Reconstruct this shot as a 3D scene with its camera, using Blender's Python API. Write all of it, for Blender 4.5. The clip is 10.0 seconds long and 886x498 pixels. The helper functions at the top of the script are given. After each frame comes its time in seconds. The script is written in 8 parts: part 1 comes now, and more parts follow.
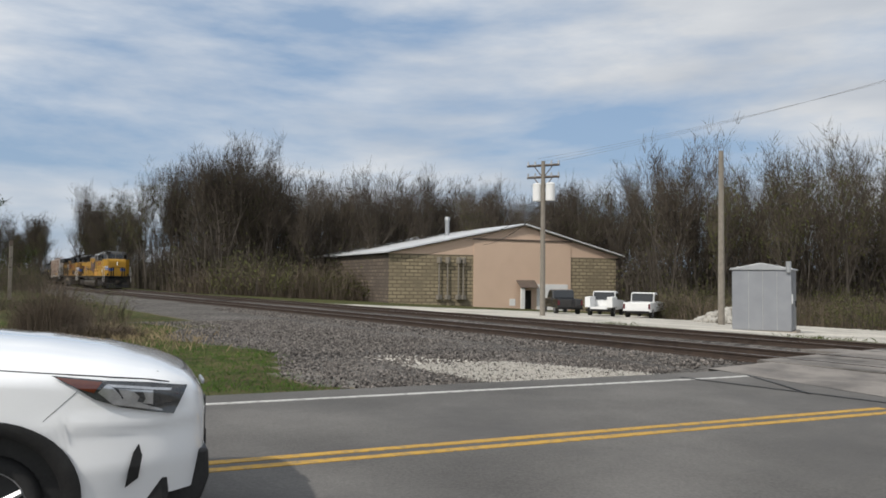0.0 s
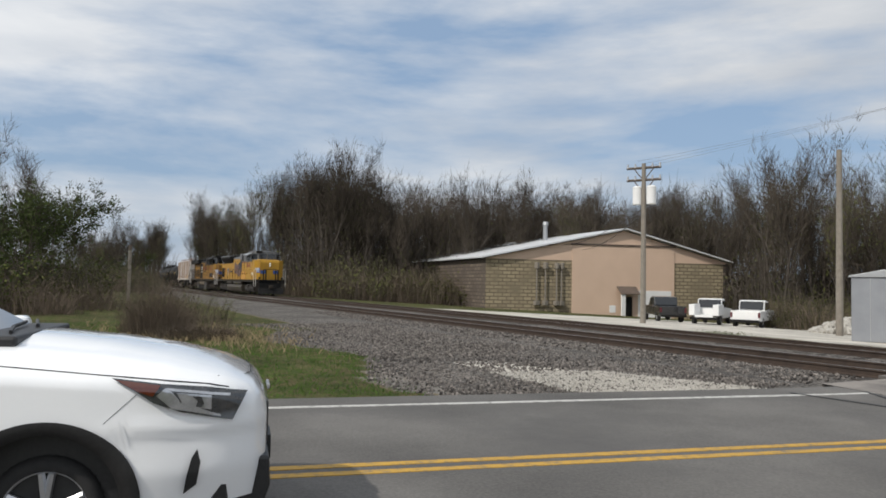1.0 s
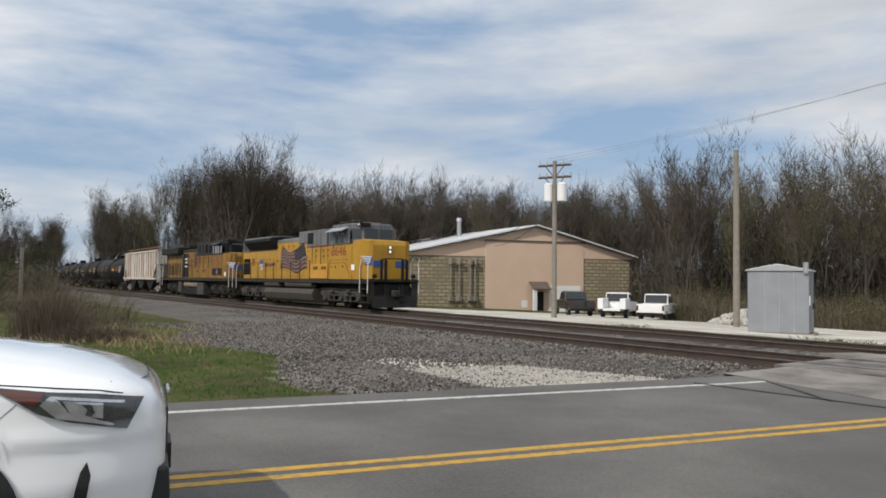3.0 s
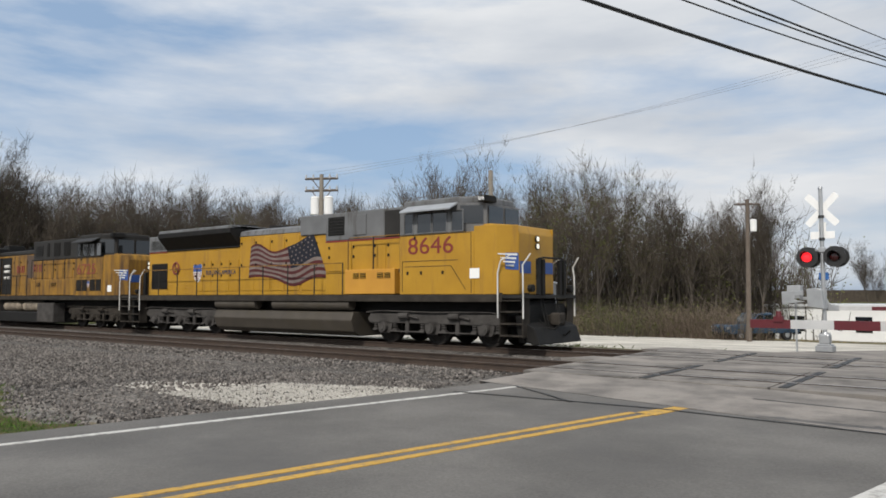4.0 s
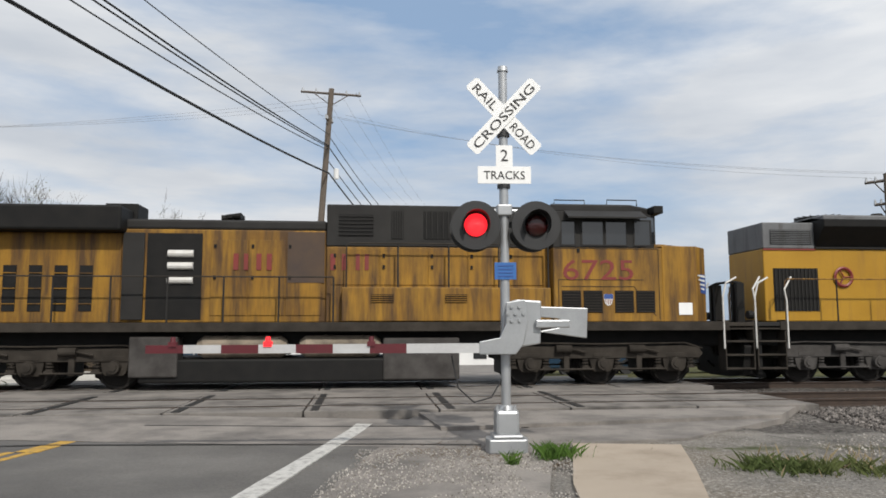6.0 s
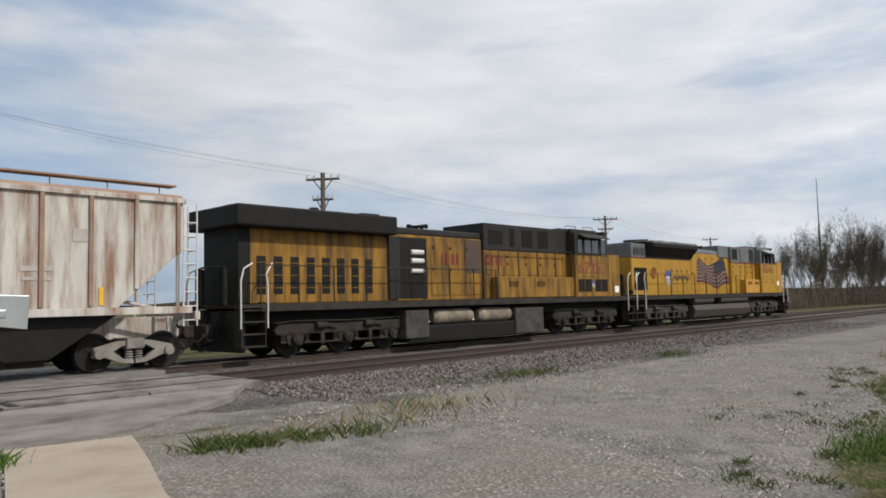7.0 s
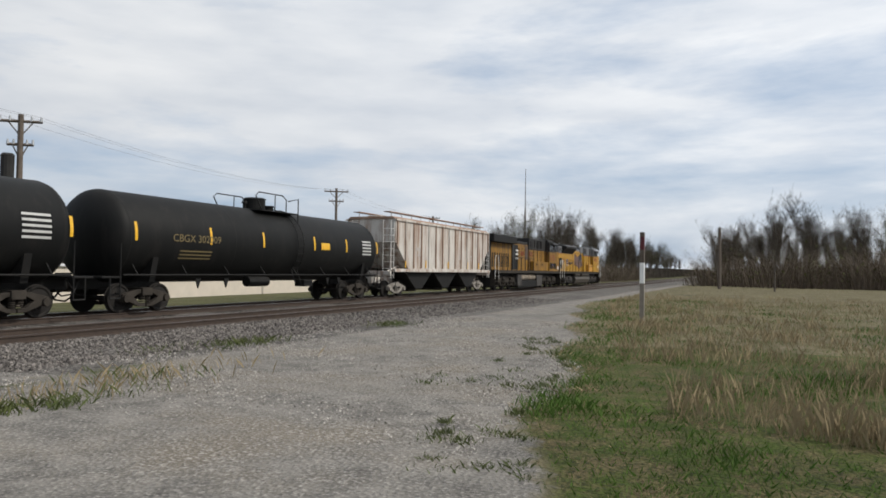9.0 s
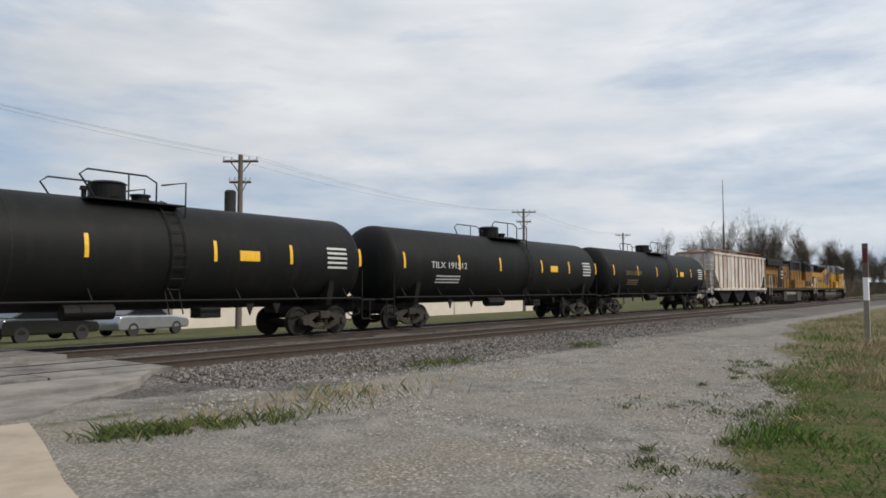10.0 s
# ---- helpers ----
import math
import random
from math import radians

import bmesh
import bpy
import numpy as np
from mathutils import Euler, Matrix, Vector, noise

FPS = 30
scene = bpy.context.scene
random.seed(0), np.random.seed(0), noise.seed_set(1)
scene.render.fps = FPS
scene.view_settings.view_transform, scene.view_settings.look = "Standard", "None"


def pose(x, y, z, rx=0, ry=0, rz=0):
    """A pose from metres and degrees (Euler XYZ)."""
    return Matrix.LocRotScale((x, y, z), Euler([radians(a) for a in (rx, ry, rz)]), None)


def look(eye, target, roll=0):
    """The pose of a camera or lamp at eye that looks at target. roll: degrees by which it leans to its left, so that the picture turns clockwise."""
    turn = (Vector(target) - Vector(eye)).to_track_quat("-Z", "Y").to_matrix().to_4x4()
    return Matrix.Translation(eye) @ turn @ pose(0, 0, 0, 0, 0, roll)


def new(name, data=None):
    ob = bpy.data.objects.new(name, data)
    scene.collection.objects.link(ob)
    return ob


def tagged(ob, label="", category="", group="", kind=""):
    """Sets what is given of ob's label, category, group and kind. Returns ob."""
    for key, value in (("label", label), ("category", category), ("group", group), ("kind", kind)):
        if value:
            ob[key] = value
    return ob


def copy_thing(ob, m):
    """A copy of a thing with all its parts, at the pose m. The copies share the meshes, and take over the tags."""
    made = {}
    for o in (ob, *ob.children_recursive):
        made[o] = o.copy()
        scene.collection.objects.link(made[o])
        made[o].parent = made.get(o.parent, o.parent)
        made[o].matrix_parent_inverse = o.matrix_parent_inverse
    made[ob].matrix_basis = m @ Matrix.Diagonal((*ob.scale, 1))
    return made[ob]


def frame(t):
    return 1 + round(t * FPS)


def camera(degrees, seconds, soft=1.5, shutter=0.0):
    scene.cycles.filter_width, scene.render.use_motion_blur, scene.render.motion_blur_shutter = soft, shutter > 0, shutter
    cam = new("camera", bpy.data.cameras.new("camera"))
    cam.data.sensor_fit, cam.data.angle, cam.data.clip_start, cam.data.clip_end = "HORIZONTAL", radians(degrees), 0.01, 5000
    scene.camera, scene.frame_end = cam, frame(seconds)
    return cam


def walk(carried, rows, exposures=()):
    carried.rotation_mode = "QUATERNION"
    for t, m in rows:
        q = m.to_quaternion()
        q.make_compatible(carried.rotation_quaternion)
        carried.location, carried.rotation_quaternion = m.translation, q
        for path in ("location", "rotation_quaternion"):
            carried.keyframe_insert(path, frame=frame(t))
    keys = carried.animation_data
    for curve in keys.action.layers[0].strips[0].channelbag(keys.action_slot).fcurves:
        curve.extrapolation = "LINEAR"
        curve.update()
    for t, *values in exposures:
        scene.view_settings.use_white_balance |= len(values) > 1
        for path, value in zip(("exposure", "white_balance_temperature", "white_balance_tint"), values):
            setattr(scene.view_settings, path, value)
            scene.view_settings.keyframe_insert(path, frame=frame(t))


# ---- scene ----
cam = camera(61.9, 10.0, soft=1.7)
walk(cam, [
    (0, pose(0.229, -0.369, 1.605, 92.44, -0.67, 54.75)),
    (0.5, pose(0.272, -0.232, 1.605, 92.06, -1.29, 60.72)),
    (1, pose(0.088, -0.047, 1.605, 92.72, -1.13, 62.40)),
    (1.5, pose(-0.024, 0.038, 1.610, 92.53, -0.51, 61.94)),
    (2, pose(-0.039, 0.043, 1.611, 92.60, -1.05, 61.51)),
    (2.2, pose(-0.037, 0.031, 1.599, 92.65, -0.95, 61.30)),
    (3.3, pose(-0.072, 0.035, 1.609, 92.99, -0.54, 51.44)),
    (3.5, pose(-0.092, 0.065, 1.616, 93.52, -0.35, 47.90)),
    (4, pose(-0.083, 0.078, 1.630, 93.65, 0.06, 37.83)),
    (4.5, pose(0.105, 0.001, 1.578, 93.81, 0.30, 24.12)),
    (4.7, pose(0.048, -0.037, 1.594, 94.84, 0.15, 18.25)),
    (5, pose(0.030, -0.080, 1.579, 95.25, 0.21, 13.90)),
    (5.5, pose(0.041, -0.120, 1.584, 94.87, 0.26, 7.36)),
    (5.7, pose(0.063, -0.123, 1.583, 95.86, 0.24, 3.75)),
    (6.8, pose(0.028, 0.060, 1.523, 94.16, 0.63, -40.22)),
    (7, pose(0.017, 0.034, 1.625, 94.05, 1.36, -46.53)),
    (7.2, pose(-0.001, 0.028, 1.598, 93.51, 0.86, -52.47)),
    (7.5, pose(-0.002, 0.005, 1.583, 92.49, 0.52, -59.28)),
    (8, pose(0.003, -0.008, 1.588, 91.96, 0.06, -65.63)),
    (8.5, pose(0.002, -0.006, 1.595, 91.75, -0.42, -66.82)),
    (9, pose(0.002, -0.011, 1.597, 91.66, -0.80, -67.40)),
    (9.5, pose(0.022, -0.008, 1.596, 92.08, -1.10, -67.21)),
    (10, pose(0.026, 0.060, 1.616, 93.11, 0.10, -52.86)),
], exposures=[(0, -0.16), (3.5, -0.08), (5, 0.02), (7, -0.14), (8.5, -0.09), (10, -0.14)])

# ---- world and sun ----
SUN_EL, SUN_AZ = 43.0, 166.0  # degrees; azimuth clockwise from +y
world = bpy.data.worlds.new("sky")
scene.world = world
world.use_nodes = True
wn, wl = world.node_tree.nodes, world.node_tree.links
wn.clear()
w_out = wn.new("ShaderNodeOutputWorld")
w_bg = wn.new("ShaderNodeBackground")
w_sky = wn.new("ShaderNodeTexSky")
w_sky.sky_type, w_sky.sun_disc = "NISHITA", False
w_sky.sun_elevation, w_sky.sun_rotation = radians(SUN_EL), radians(SUN_AZ)
w_sky.air_density, w_sky.dust_density = 1.0, 2.0
w_co = wn.new("ShaderNodeTexCoord")
w_map = wn.new("ShaderNodeMapping")
w_map.inputs["Scale"].default_value = (1.0, 1.0, 4.2)
w_map.inputs["Location"].default_value = (2.35, 0.7, 0.3)
w_n1 = wn.new("ShaderNodeTexNoise")
w_n1.inputs["Scale"].default_value, w_n1.inputs["Detail"].default_value = 1.7, 10
w_n1.inputs["Roughness"].default_value = 0.56
w_n1.inputs["Distortion"].default_value = 0.12
w_r1 = wn.new("ShaderNodeValToRGB")
w_r1.color_ramp.elements[0].position, w_r1.color_ramp.elements[1].position = 0.37, 0.57
w_r1.color_ramp.elements[0].color = (0.08, 0.08, 0.08, 1)
w_r1.color_ramp.elements[1].color = (0.96, 0.96, 0.96, 1)
w_n2 = wn.new("ShaderNodeTexNoise")
w_n2.inputs["Scale"].default_value, w_n2.inputs["Detail"].default_value = 4.5, 6
w_r2 = wn.new("ShaderNodeValToRGB")
w_r2.color_ramp.elements[0].position, w_r2.color_ramp.elements[1].position = 0.3, 0.7
w_r2.color_ramp.elements[0].color = (7.0, 7.45, 8.1, 1)
w_r2.color_ramp.elements[1].color = (9.6, 9.75, 9.9, 1)
w_dot = wn.new("ShaderNodeVectorMath")
w_dot.operation = "DOT_PRODUCT"
w_dot.inputs[1].default_value = (math.sin(radians(SUN_AZ)) * math.cos(radians(SUN_EL)), math.cos(radians(SUN_AZ)) * math.cos(radians(SUN_EL)), math.sin(radians(SUN_EL)))
w_gain = wn.new("ShaderNodeMapRange")
w_gain.inputs["From Min"].default_value, w_gain.inputs["From Max"].default_value = -0.5, 0.6
w_gain.inputs["To Min"].default_value, w_gain.inputs["To Max"].default_value = 0.94, 1.3
w_lit = wn.new("ShaderNodeVectorMath")
w_lit.operation = "SCALE"
w_mix = wn.new("ShaderNodeMix")
w_mix.data_type = "RGBA"
w_bg.inputs["Strength"].default_value = 0.09
wl.new(w_co.outputs["Generated"], w_map.inputs["Vector"])
wl.new(w_map.outputs["Vector"], w_n1.inputs["Vector"])
wl.new(w_map.outputs["Vector"], w_n2.inputs["Vector"])
w_more = wn.new("ShaderNodeMath")
w_more.operation = "MULTIPLY_ADD"
w_more.inputs[1].default_value = 0.1
w_base = wn.new("ShaderNodeMath")
w_base.inputs[1].default_value = 0.025
wl.new(w_n1.outputs["Fac"], w_base.inputs[0])
wl.new(w_dot.outputs["Value"], w_more.inputs[0])
wl.new(w_base.outputs[0], w_more.inputs[2])
wl.new(w_more.outputs[0], w_r1.inputs["Fac"])
wl.new(w_n2.outputs["Fac"], w_r2.inputs["Fac"])
wl.new(w_r1.outputs["Color"], w_mix.inputs["Factor"])
w_haze = wn.new("ShaderNodeMix")
w_haze.data_type = "RGBA"
w_haze.inputs["Factor"].default_value = 0.55
w_haze.inputs["B"].default_value = (4.0, 6.2, 9.4, 1)
wl.new(w_sky.outputs["Color"], w_haze.inputs["A"])
wl.new(w_haze.outputs["Result"], w_mix.inputs["A"])
wl.new(w_co.outputs["Generated"], w_dot.inputs[0])
wl.new(w_dot.outputs["Value"], w_gain.inputs["Value"])
wl.new(w_r2.outputs["Color"], w_lit.inputs[0])
wl.new(w_gain.outputs["Result"], w_lit.inputs["Scale"])
wl.new(w_lit.outputs["Vector"], w_mix.inputs["B"])
wl.new(w_mix.outputs["Result"], w_bg.inputs["Color"])
wl.new(w_bg.outputs["Background"], w_out.inputs["Surface"])

sun = new("sun", bpy.data.lights.new("sun", "SUN"))
sun.data.energy, sun.data.angle, sun.data.color = 3.3, radians(1.2), (1.0, 0.95, 0.87)
_el, _az = radians(SUN_EL), radians(SUN_AZ)
_from = Vector((math.sin(_az) * math.cos(_el), math.cos(_az) * math.cos(_el), math.sin(_el)))
sun.matrix_world = look(_from * 60, (0, 0, 0))


# ---- materials ----
def mat(name, col, col2=None, scale=6.0, rough=0.7, metal=0.0, bump=0.1, fine=60.0, stain=None, stain_scale=0.8,
        stain_amt=0.5, coat=0.0, emit=None, vary=0.0, streak=False, spec=0.5):
    """A two-scale procedural surface: broad tint, fine grain, optional stains (streaked downwards)."""
    m = bpy.data.materials.new(name)
    m.use_nodes = True
    n, l = m.node_tree.nodes, m.node_tree.links
    b = n["Principled BSDF"]
    b.inputs["Roughness"].default_value, b.inputs["Metallic"].default_value = rough, metal
    b.inputs["Coat Weight"].default_value = coat
    b.inputs["Specular IOR Level"].default_value = spec
    co = n.new("ShaderNodeTexCoord")
    n1 = n.new("ShaderNodeTexNoise")
    n1.inputs["Scale"].default_value, n1.inputs["Detail"].default_value = scale, 6
    l.new(co.outputs["Object"], n1.inputs["Vector"])
    n2 = n.new("ShaderNodeTexNoise")
    n2.inputs["Scale"].default_value, n2.inputs["Detail"].default_value = fine, 3
    l.new(co.outputs["Object"], n2.inputs["Vector"])
    add = n.new("ShaderNodeMath")
    add.operation = "MULTIPLY_ADD"
    l.new(n2.outputs["Fac"], add.inputs[0])
    add.inputs[1].default_value = 0.5
    l.new(n1.outputs["Fac"], add.inputs[2])
    rng = n.new("ShaderNodeMapRange")
    rng.inputs["From Min"].default_value, rng.inputs["From Max"].default_value = 0.5, 1.0
    l.new(add.outputs[0], rng.inputs["Value"])
    mix = n.new("ShaderNodeMix")
    mix.data_type = "RGBA"
    c2 = col2 or tuple(v * 0.8 for v in col)
    mix.inputs["A"].default_value, mix.inputs["B"].default_value = (*col, 1), (*c2, 1)
    l.new(rng.outputs["Result"], mix.inputs["Factor"])
    last = mix.outputs["Result"]
    if stain:
        n3 = n.new("ShaderNodeTexNoise")
        n3.inputs["Scale"].default_value, n3.inputs["Detail"].default_value = stain_scale, 8
        n3.inputs["Roughness"].default_value = 0.65
        mp = n.new("ShaderNodeMapping")
        mp.inputs["Scale"].default_value = (4.0, 4.0, 0.45) if streak else (1, 1, 1)
        l.new(co.outputs["Object"], mp.inputs["Vector"])
        l.new(mp.outputs["Vector"], n3.inputs["Vector"])
        r3 = n.new("ShaderNodeMapRange")
        r3.inputs["From Min"].default_value, r3.inputs["From Max"].default_value = 0.62 - 0.3 * stain_amt, 0.78 - 0.2 * stain_amt
        l.new(n3.outputs["Fac"], r3.inputs["Value"])
        mx = n.new("ShaderNodeMix")
        mx.data_type = "RGBA"
        l.new(r3.outputs["Result"], mx.inputs["Factor"])
        l.new(last, mx.inputs["A"])
        mx.inputs["B"].default_value = (*stain, 1)
        last = mx.outputs["Result"]
    if vary:
        oi = n.new("ShaderNodeObjectInfo")
        hs = n.new("ShaderNodeHueSaturation")
        mr = n.new("ShaderNodeMapRange")
        mr.inputs["To Min"].default_value, mr.inputs["To Max"].default_value = 1 - vary, 1 + vary
        l.new(oi.outputs["Random"], mr.inputs["Value"])
        l.new(mr.outputs["Result"], hs.inputs["Value"])
        l.new(last, hs.inputs["Color"])
        last = hs.outputs["Color"]
    l.new(last, b.inputs["Base Color"])
    if bump:
        bp = n.new("ShaderNodeBump")
        bp.inputs["Strength"].default_value, bp.inputs["Distance"].default_value = bump, 0.02
        l.new(add.outputs[0], bp.inputs["Height"])
        l.new(bp.outputs["Normal"], b.inputs["Normal"])
    if emit:
        b.inputs["Emission Color"].default_value = (*emit[:3], 1)
        b.inputs["Emission Strength"].default_value = emit[3]
    return m


M = {}
M["yellow"] = mat("armour_yellow", (0.40, 0.222, 0.022), (0.32, 0.17, 0.017), 1.2, 0.42, bump=0.03, stain=(0.24, 0.13, 0.03), stain_scale=0.9, stain_amt=0.28, streak=True, spec=0.30)
M["yellow_worn"] = mat("worn_yellow", (0.33, 0.18, 0.027), (0.22, 0.11, 0.018), 1.0, 0.55, bump=0.05, stain=(0.085, 0.048, 0.022), stain_scale=0.9, stain_amt=0.75, streak=True, spec=0.20)
M["grey"] = mat("harbour_grey", (0.15, 0.154, 0.158), (0.105, 0.106, 0.11), 1.5, 0.5, bump=0.03, stain=(0.06, 0.055, 0.05), stain_amt=0.4, streak=True, spec=0.30)
M["grey_dark"] = mat("sooty_grey", (0.033, 0.0318, 0.03), (0.021, 0.0198, 0.0192), 1.5, 0.6, bump=0.04, spec=0.15)
M["black"] = mat("black_steel", (0.010, 0.010, 0.010), (0.017, 0.016, 0.015), 3, 0.6, bump=0.05, spec=0.15)
M["truck"] = mat("dusty_truck_steel", (0.075, 0.07, 0.066), (0.034, 0.031, 0.029), 3, 0.8, bump=0.1, spec=0.20)
M["truck2"] = mat("brown_truck_steel", (0.05, 0.043, 0.036), (0.022, 0.019, 0.016), 3, 0.85, bump=0.1, spec=0.15)
M["wheel"] = mat("dark_wheel_steel", (0.022, 0.019, 0.017), (0.013, 0.012, 0.011), 4, 0.75, bump=0.08, spec=0.20)
M["tank_steel"] = mat("fuel_tank_grime", (0.07, 0.06, 0.048), (0.04, 0.034, 0.028), 1.5, 0.6, bump=0.06, stain=(0.06, 0.05, 0.035), stain_amt=0.35, spec=0.30)
M["rail_white"] = mat("white_handrail", (0.62, 0.61, 0.58), (0.5, 0.48, 0.45), 5, 0.5)
M["red"] = mat("red_lettering", (0.19, 0.022, 0.016), (0.15, 0.022, 0.018), 3, 0.5)
M["navy"] = mat("navy_lettering", (0.02, 0.035, 0.10), (0.015, 0.025, 0.07), 3, 0.5)
M["flag_red"] = mat("mural_red", (0.085, 0.017, 0.016), (0.05, 0.014, 0.014), 2, 0.5, spec=0.25)
M["flag_white"] = mat("mural_white", (0.20, 0.165, 0.15), (0.115, 0.092, 0.085), 2, 0.5, spec=0.25)
M["flag_blue"] = mat("mural_blue", (0.016, 0.017, 0.026), (0.011, 0.012, 0.018), 2, 0.5, spec=0.20)
M["shield_white"] = mat("white_decal", (0.7, 0.7, 0.68), None, 4, 0.5)
M["shield_blue"] = mat("blue_decal", (0.03, 0.08, 0.28), None, 4, 0.5)
M["hopper"] = mat("chalky_white_paint", (0.55, 0.525, 0.485), (0.44, 0.41, 0.375), 1.2, 0.75, bump=0.05, stain=(0.22, 0.13, 0.085), stain_scale=0.75, stain_amt=0.55, streak=True, spec=0.20)
M["hopper_rust"] = mat("rusted_rib", (0.20, 0.115, 0.08), (0.33, 0.24, 0.18), 1.5, 0.85, bump=0.1, spec=0.15)
M["tankcar"] = mat("tank_black", (0.005, 0.0055, 0.0055), (0.009, 0.009, 0.0085), 1.0, 0.6, bump=0.02, stain=(0.014, 0.013, 0.012), stain_amt=0.35, streak=True, spec=0.16)
M["label_white"] = mat("stencil_white", (0.5, 0.5, 0.48), None, 4, 0.6)
M["label_dull"] = mat("stencil_dull", (0.16, 0.12, 0.05), None, 4, 0.6)
M["reflect_yellow"] = mat("reflective_yellow", (0.75, 0.42, 0.02), None, 8, 0.4)
M["galv"] = mat("galvanised", (0.42, 0.43, 0.44), (0.33, 0.34, 0.35), 3, 0.42, 0.55, bump=0.03)
M["alu_paint"] = mat("aluminium_paint", (0.40, 0.41, 0.42), (0.31, 0.32, 0.33), 3, 0.4, 0.5, bump=0.04)
M["shed_metal"] = mat("brushed_aluminium", (0.30, 0.31, 0.33), (0.24, 0.25, 0.27), 1.5, 0.45, 0.5, bump=0.03)
M["sign_white"] = mat("sign_white", (0.80, 0.80, 0.79), (0.74, 0.74, 0.73), 2, 0.5, bump=0.01)
M["sign_black"] = mat("sign_black", (0.012, 0.012, 0.013), None, 4, 0.5)
M["lamp_black"] = mat("lamp_black", (0.014, 0.014, 0.015), (0.02, 0.02, 0.02), 4, 0.5)
M["lamp_red_on"] = mat("lit_red_lens", (0.6, 0.01, 0.01), None, 60, 0.3, bump=0.2, emit=(1.0, 0.02, 0.03, 1.5))
M["lamp_red_off"] = mat("dark_red_lens", (0.03, 0.004, 0.004), None, 60, 0.15, bump=0.2)
M["gate_red"] = mat("gate_red", (0.10, 0.008, 0.014), (0.075, 0.008, 0.012), 8, 0.5)
M["gate_white"] = mat("gate_white", (0.48, 0.48, 0.48), (0.4, 0.4, 0.4), 6, 0.5)
M["blue_sign"] = mat("blue_plate", (0.03, 0.13, 0.38), None, 6, 0.5)
M["car_white"] = mat("white_car_paint", (0.86, 0.87, 0.88), (0.84, 0.85, 0.86), 2, 0.22, bump=0.0, coat=1.0)
M["car_black"] = mat("black_plastic", (0.012, 0.012, 0.013), (0.02, 0.02, 0.02), 30, 0.5, bump=0.05)
M["car_gap"] = mat("panel_gap", (0.01, 0.01, 0.01), None, 10, 0.8, bump=0)
M["tyre"] = mat("tyre_rubber", (0.016, 0.016, 0.017), (0.025, 0.024, 0.023), 20, 0.85, bump=0.15)
M["alloy"] = mat("alloy_rim", (0.55, 0.56, 0.58), None, 6, 0.3, 0.8, bump=0)
M["amber"] = mat("amber_lens", (0.10, 0.02, 0.008), None, 20, 0.15, coat=1.0)
M["lamp_clear"] = mat("headlamp_chrome", (0.55, 0.57, 0.6), (0.35, 0.36, 0.38), 14, 0.12, 0.7, coat=1.0)
M["lamp_dark"] = mat("headlamp_housing", (0.03, 0.032, 0.036), (0.06, 0.065, 0.07), 18, 0.12, 0.3, coat=1.0)
M["pole_wood"] = mat("weathered_pole", (0.13, 0.105, 0.085), (0.09, 0.07, 0.055), 5, 0.9, bump=0.3)
M["pole_light"] = mat("bleached_pole", (0.24, 0.215, 0.18), (0.17, 0.15, 0.125), 5, 0.9, bump=0.3)
M["wire"] = mat("black_cable", (0.02, 0.02, 0.021), None, 6, 0.7, bump=0)
M["wire_thin"] = mat("weathered_conductor", (0.16, 0.16, 0.17), None, 6, 0.6, bump=0)
M["bark"] = mat("grey_bark", (0.115, 0.10, 0.085), (0.055, 0.046, 0.038), 4, 0.95, bump=0.3, vary=0.35, spec=0.15)
M["twig"] = mat("grey_brown_twigs", (0.088, 0.073, 0.058), (0.055, 0.046, 0.037), 0.8, 0.95, bump=0, vary=0.3, spec=0.10)
M["bark_pale"] = mat("pale_bark", (0.36, 0.34, 0.30), (0.2, 0.18, 0.16), 4, 0.9, bump=0.2)
M["leaf"] = mat("spring_leaves", (0.092, 0.102, 0.026), (0.06, 0.066, 0.018), 0.6, 0.8, bump=0, vary=0.35, spec=0.20)
M["leaf_dark"] = mat("dark_spring_leaves", (0.062, 0.085, 0.02), (0.036, 0.052, 0.013), 0.6, 0.8, bump=0, vary=0.3, spec=0.20)
M["bramble"] = mat("dry_bramble", (0.165, 0.132, 0.10), (0.10, 0.078, 0.06), 1, 0.95, bump=0, vary=0.3, spec=0.10)
M["grass"] = mat("green_grass", (0.05, 0.105, 0.016), (0.085, 0.14, 0.028), 0.7, 0.8, bump=0, spec=0.20)
M["weed"] = mat("roadside_weed", (0.055, 0.08, 0.024), (0.09, 0.10, 0.035), 0.7, 0.85, bump=0, spec=0.20)
M["grass_dry"] = mat("dry_grass", (0.33, 0.265, 0.16), (0.2, 0.155, 0.09), 0.7, 0.9, bump=0, spec=0.15)
M["rust_rail"] = mat("rusty_rail", (0.062, 0.044, 0.034), (0.04, 0.03, 0.025), 6, 0.7, bump=0.1, spec=0.25)
M["rail_top"] = mat("polished_railhead", (0.28, 0.26, 0.25), (0.2, 0.19, 0.18), 6, 0.3, 0.8, bump=0.02)
M["tie"] = mat("creosoted_tie", (0.028, 0.025, 0.023), (0.055, 0.048, 0.043), 4, 0.9, bump=0.3, vary=0.3, spec=0.20)
M["ballast"] = mat("ballast_stone", (0.16, 0.145, 0.135), (0.09, 0.082, 0.078), 7, 0.9, bump=0.3, vary=0.3)
M["stone_light"] = mat("crushed_limestone", (0.42, 0.40, 0.36), (0.30, 0.285, 0.255), 7, 0.9, bump=0.3)
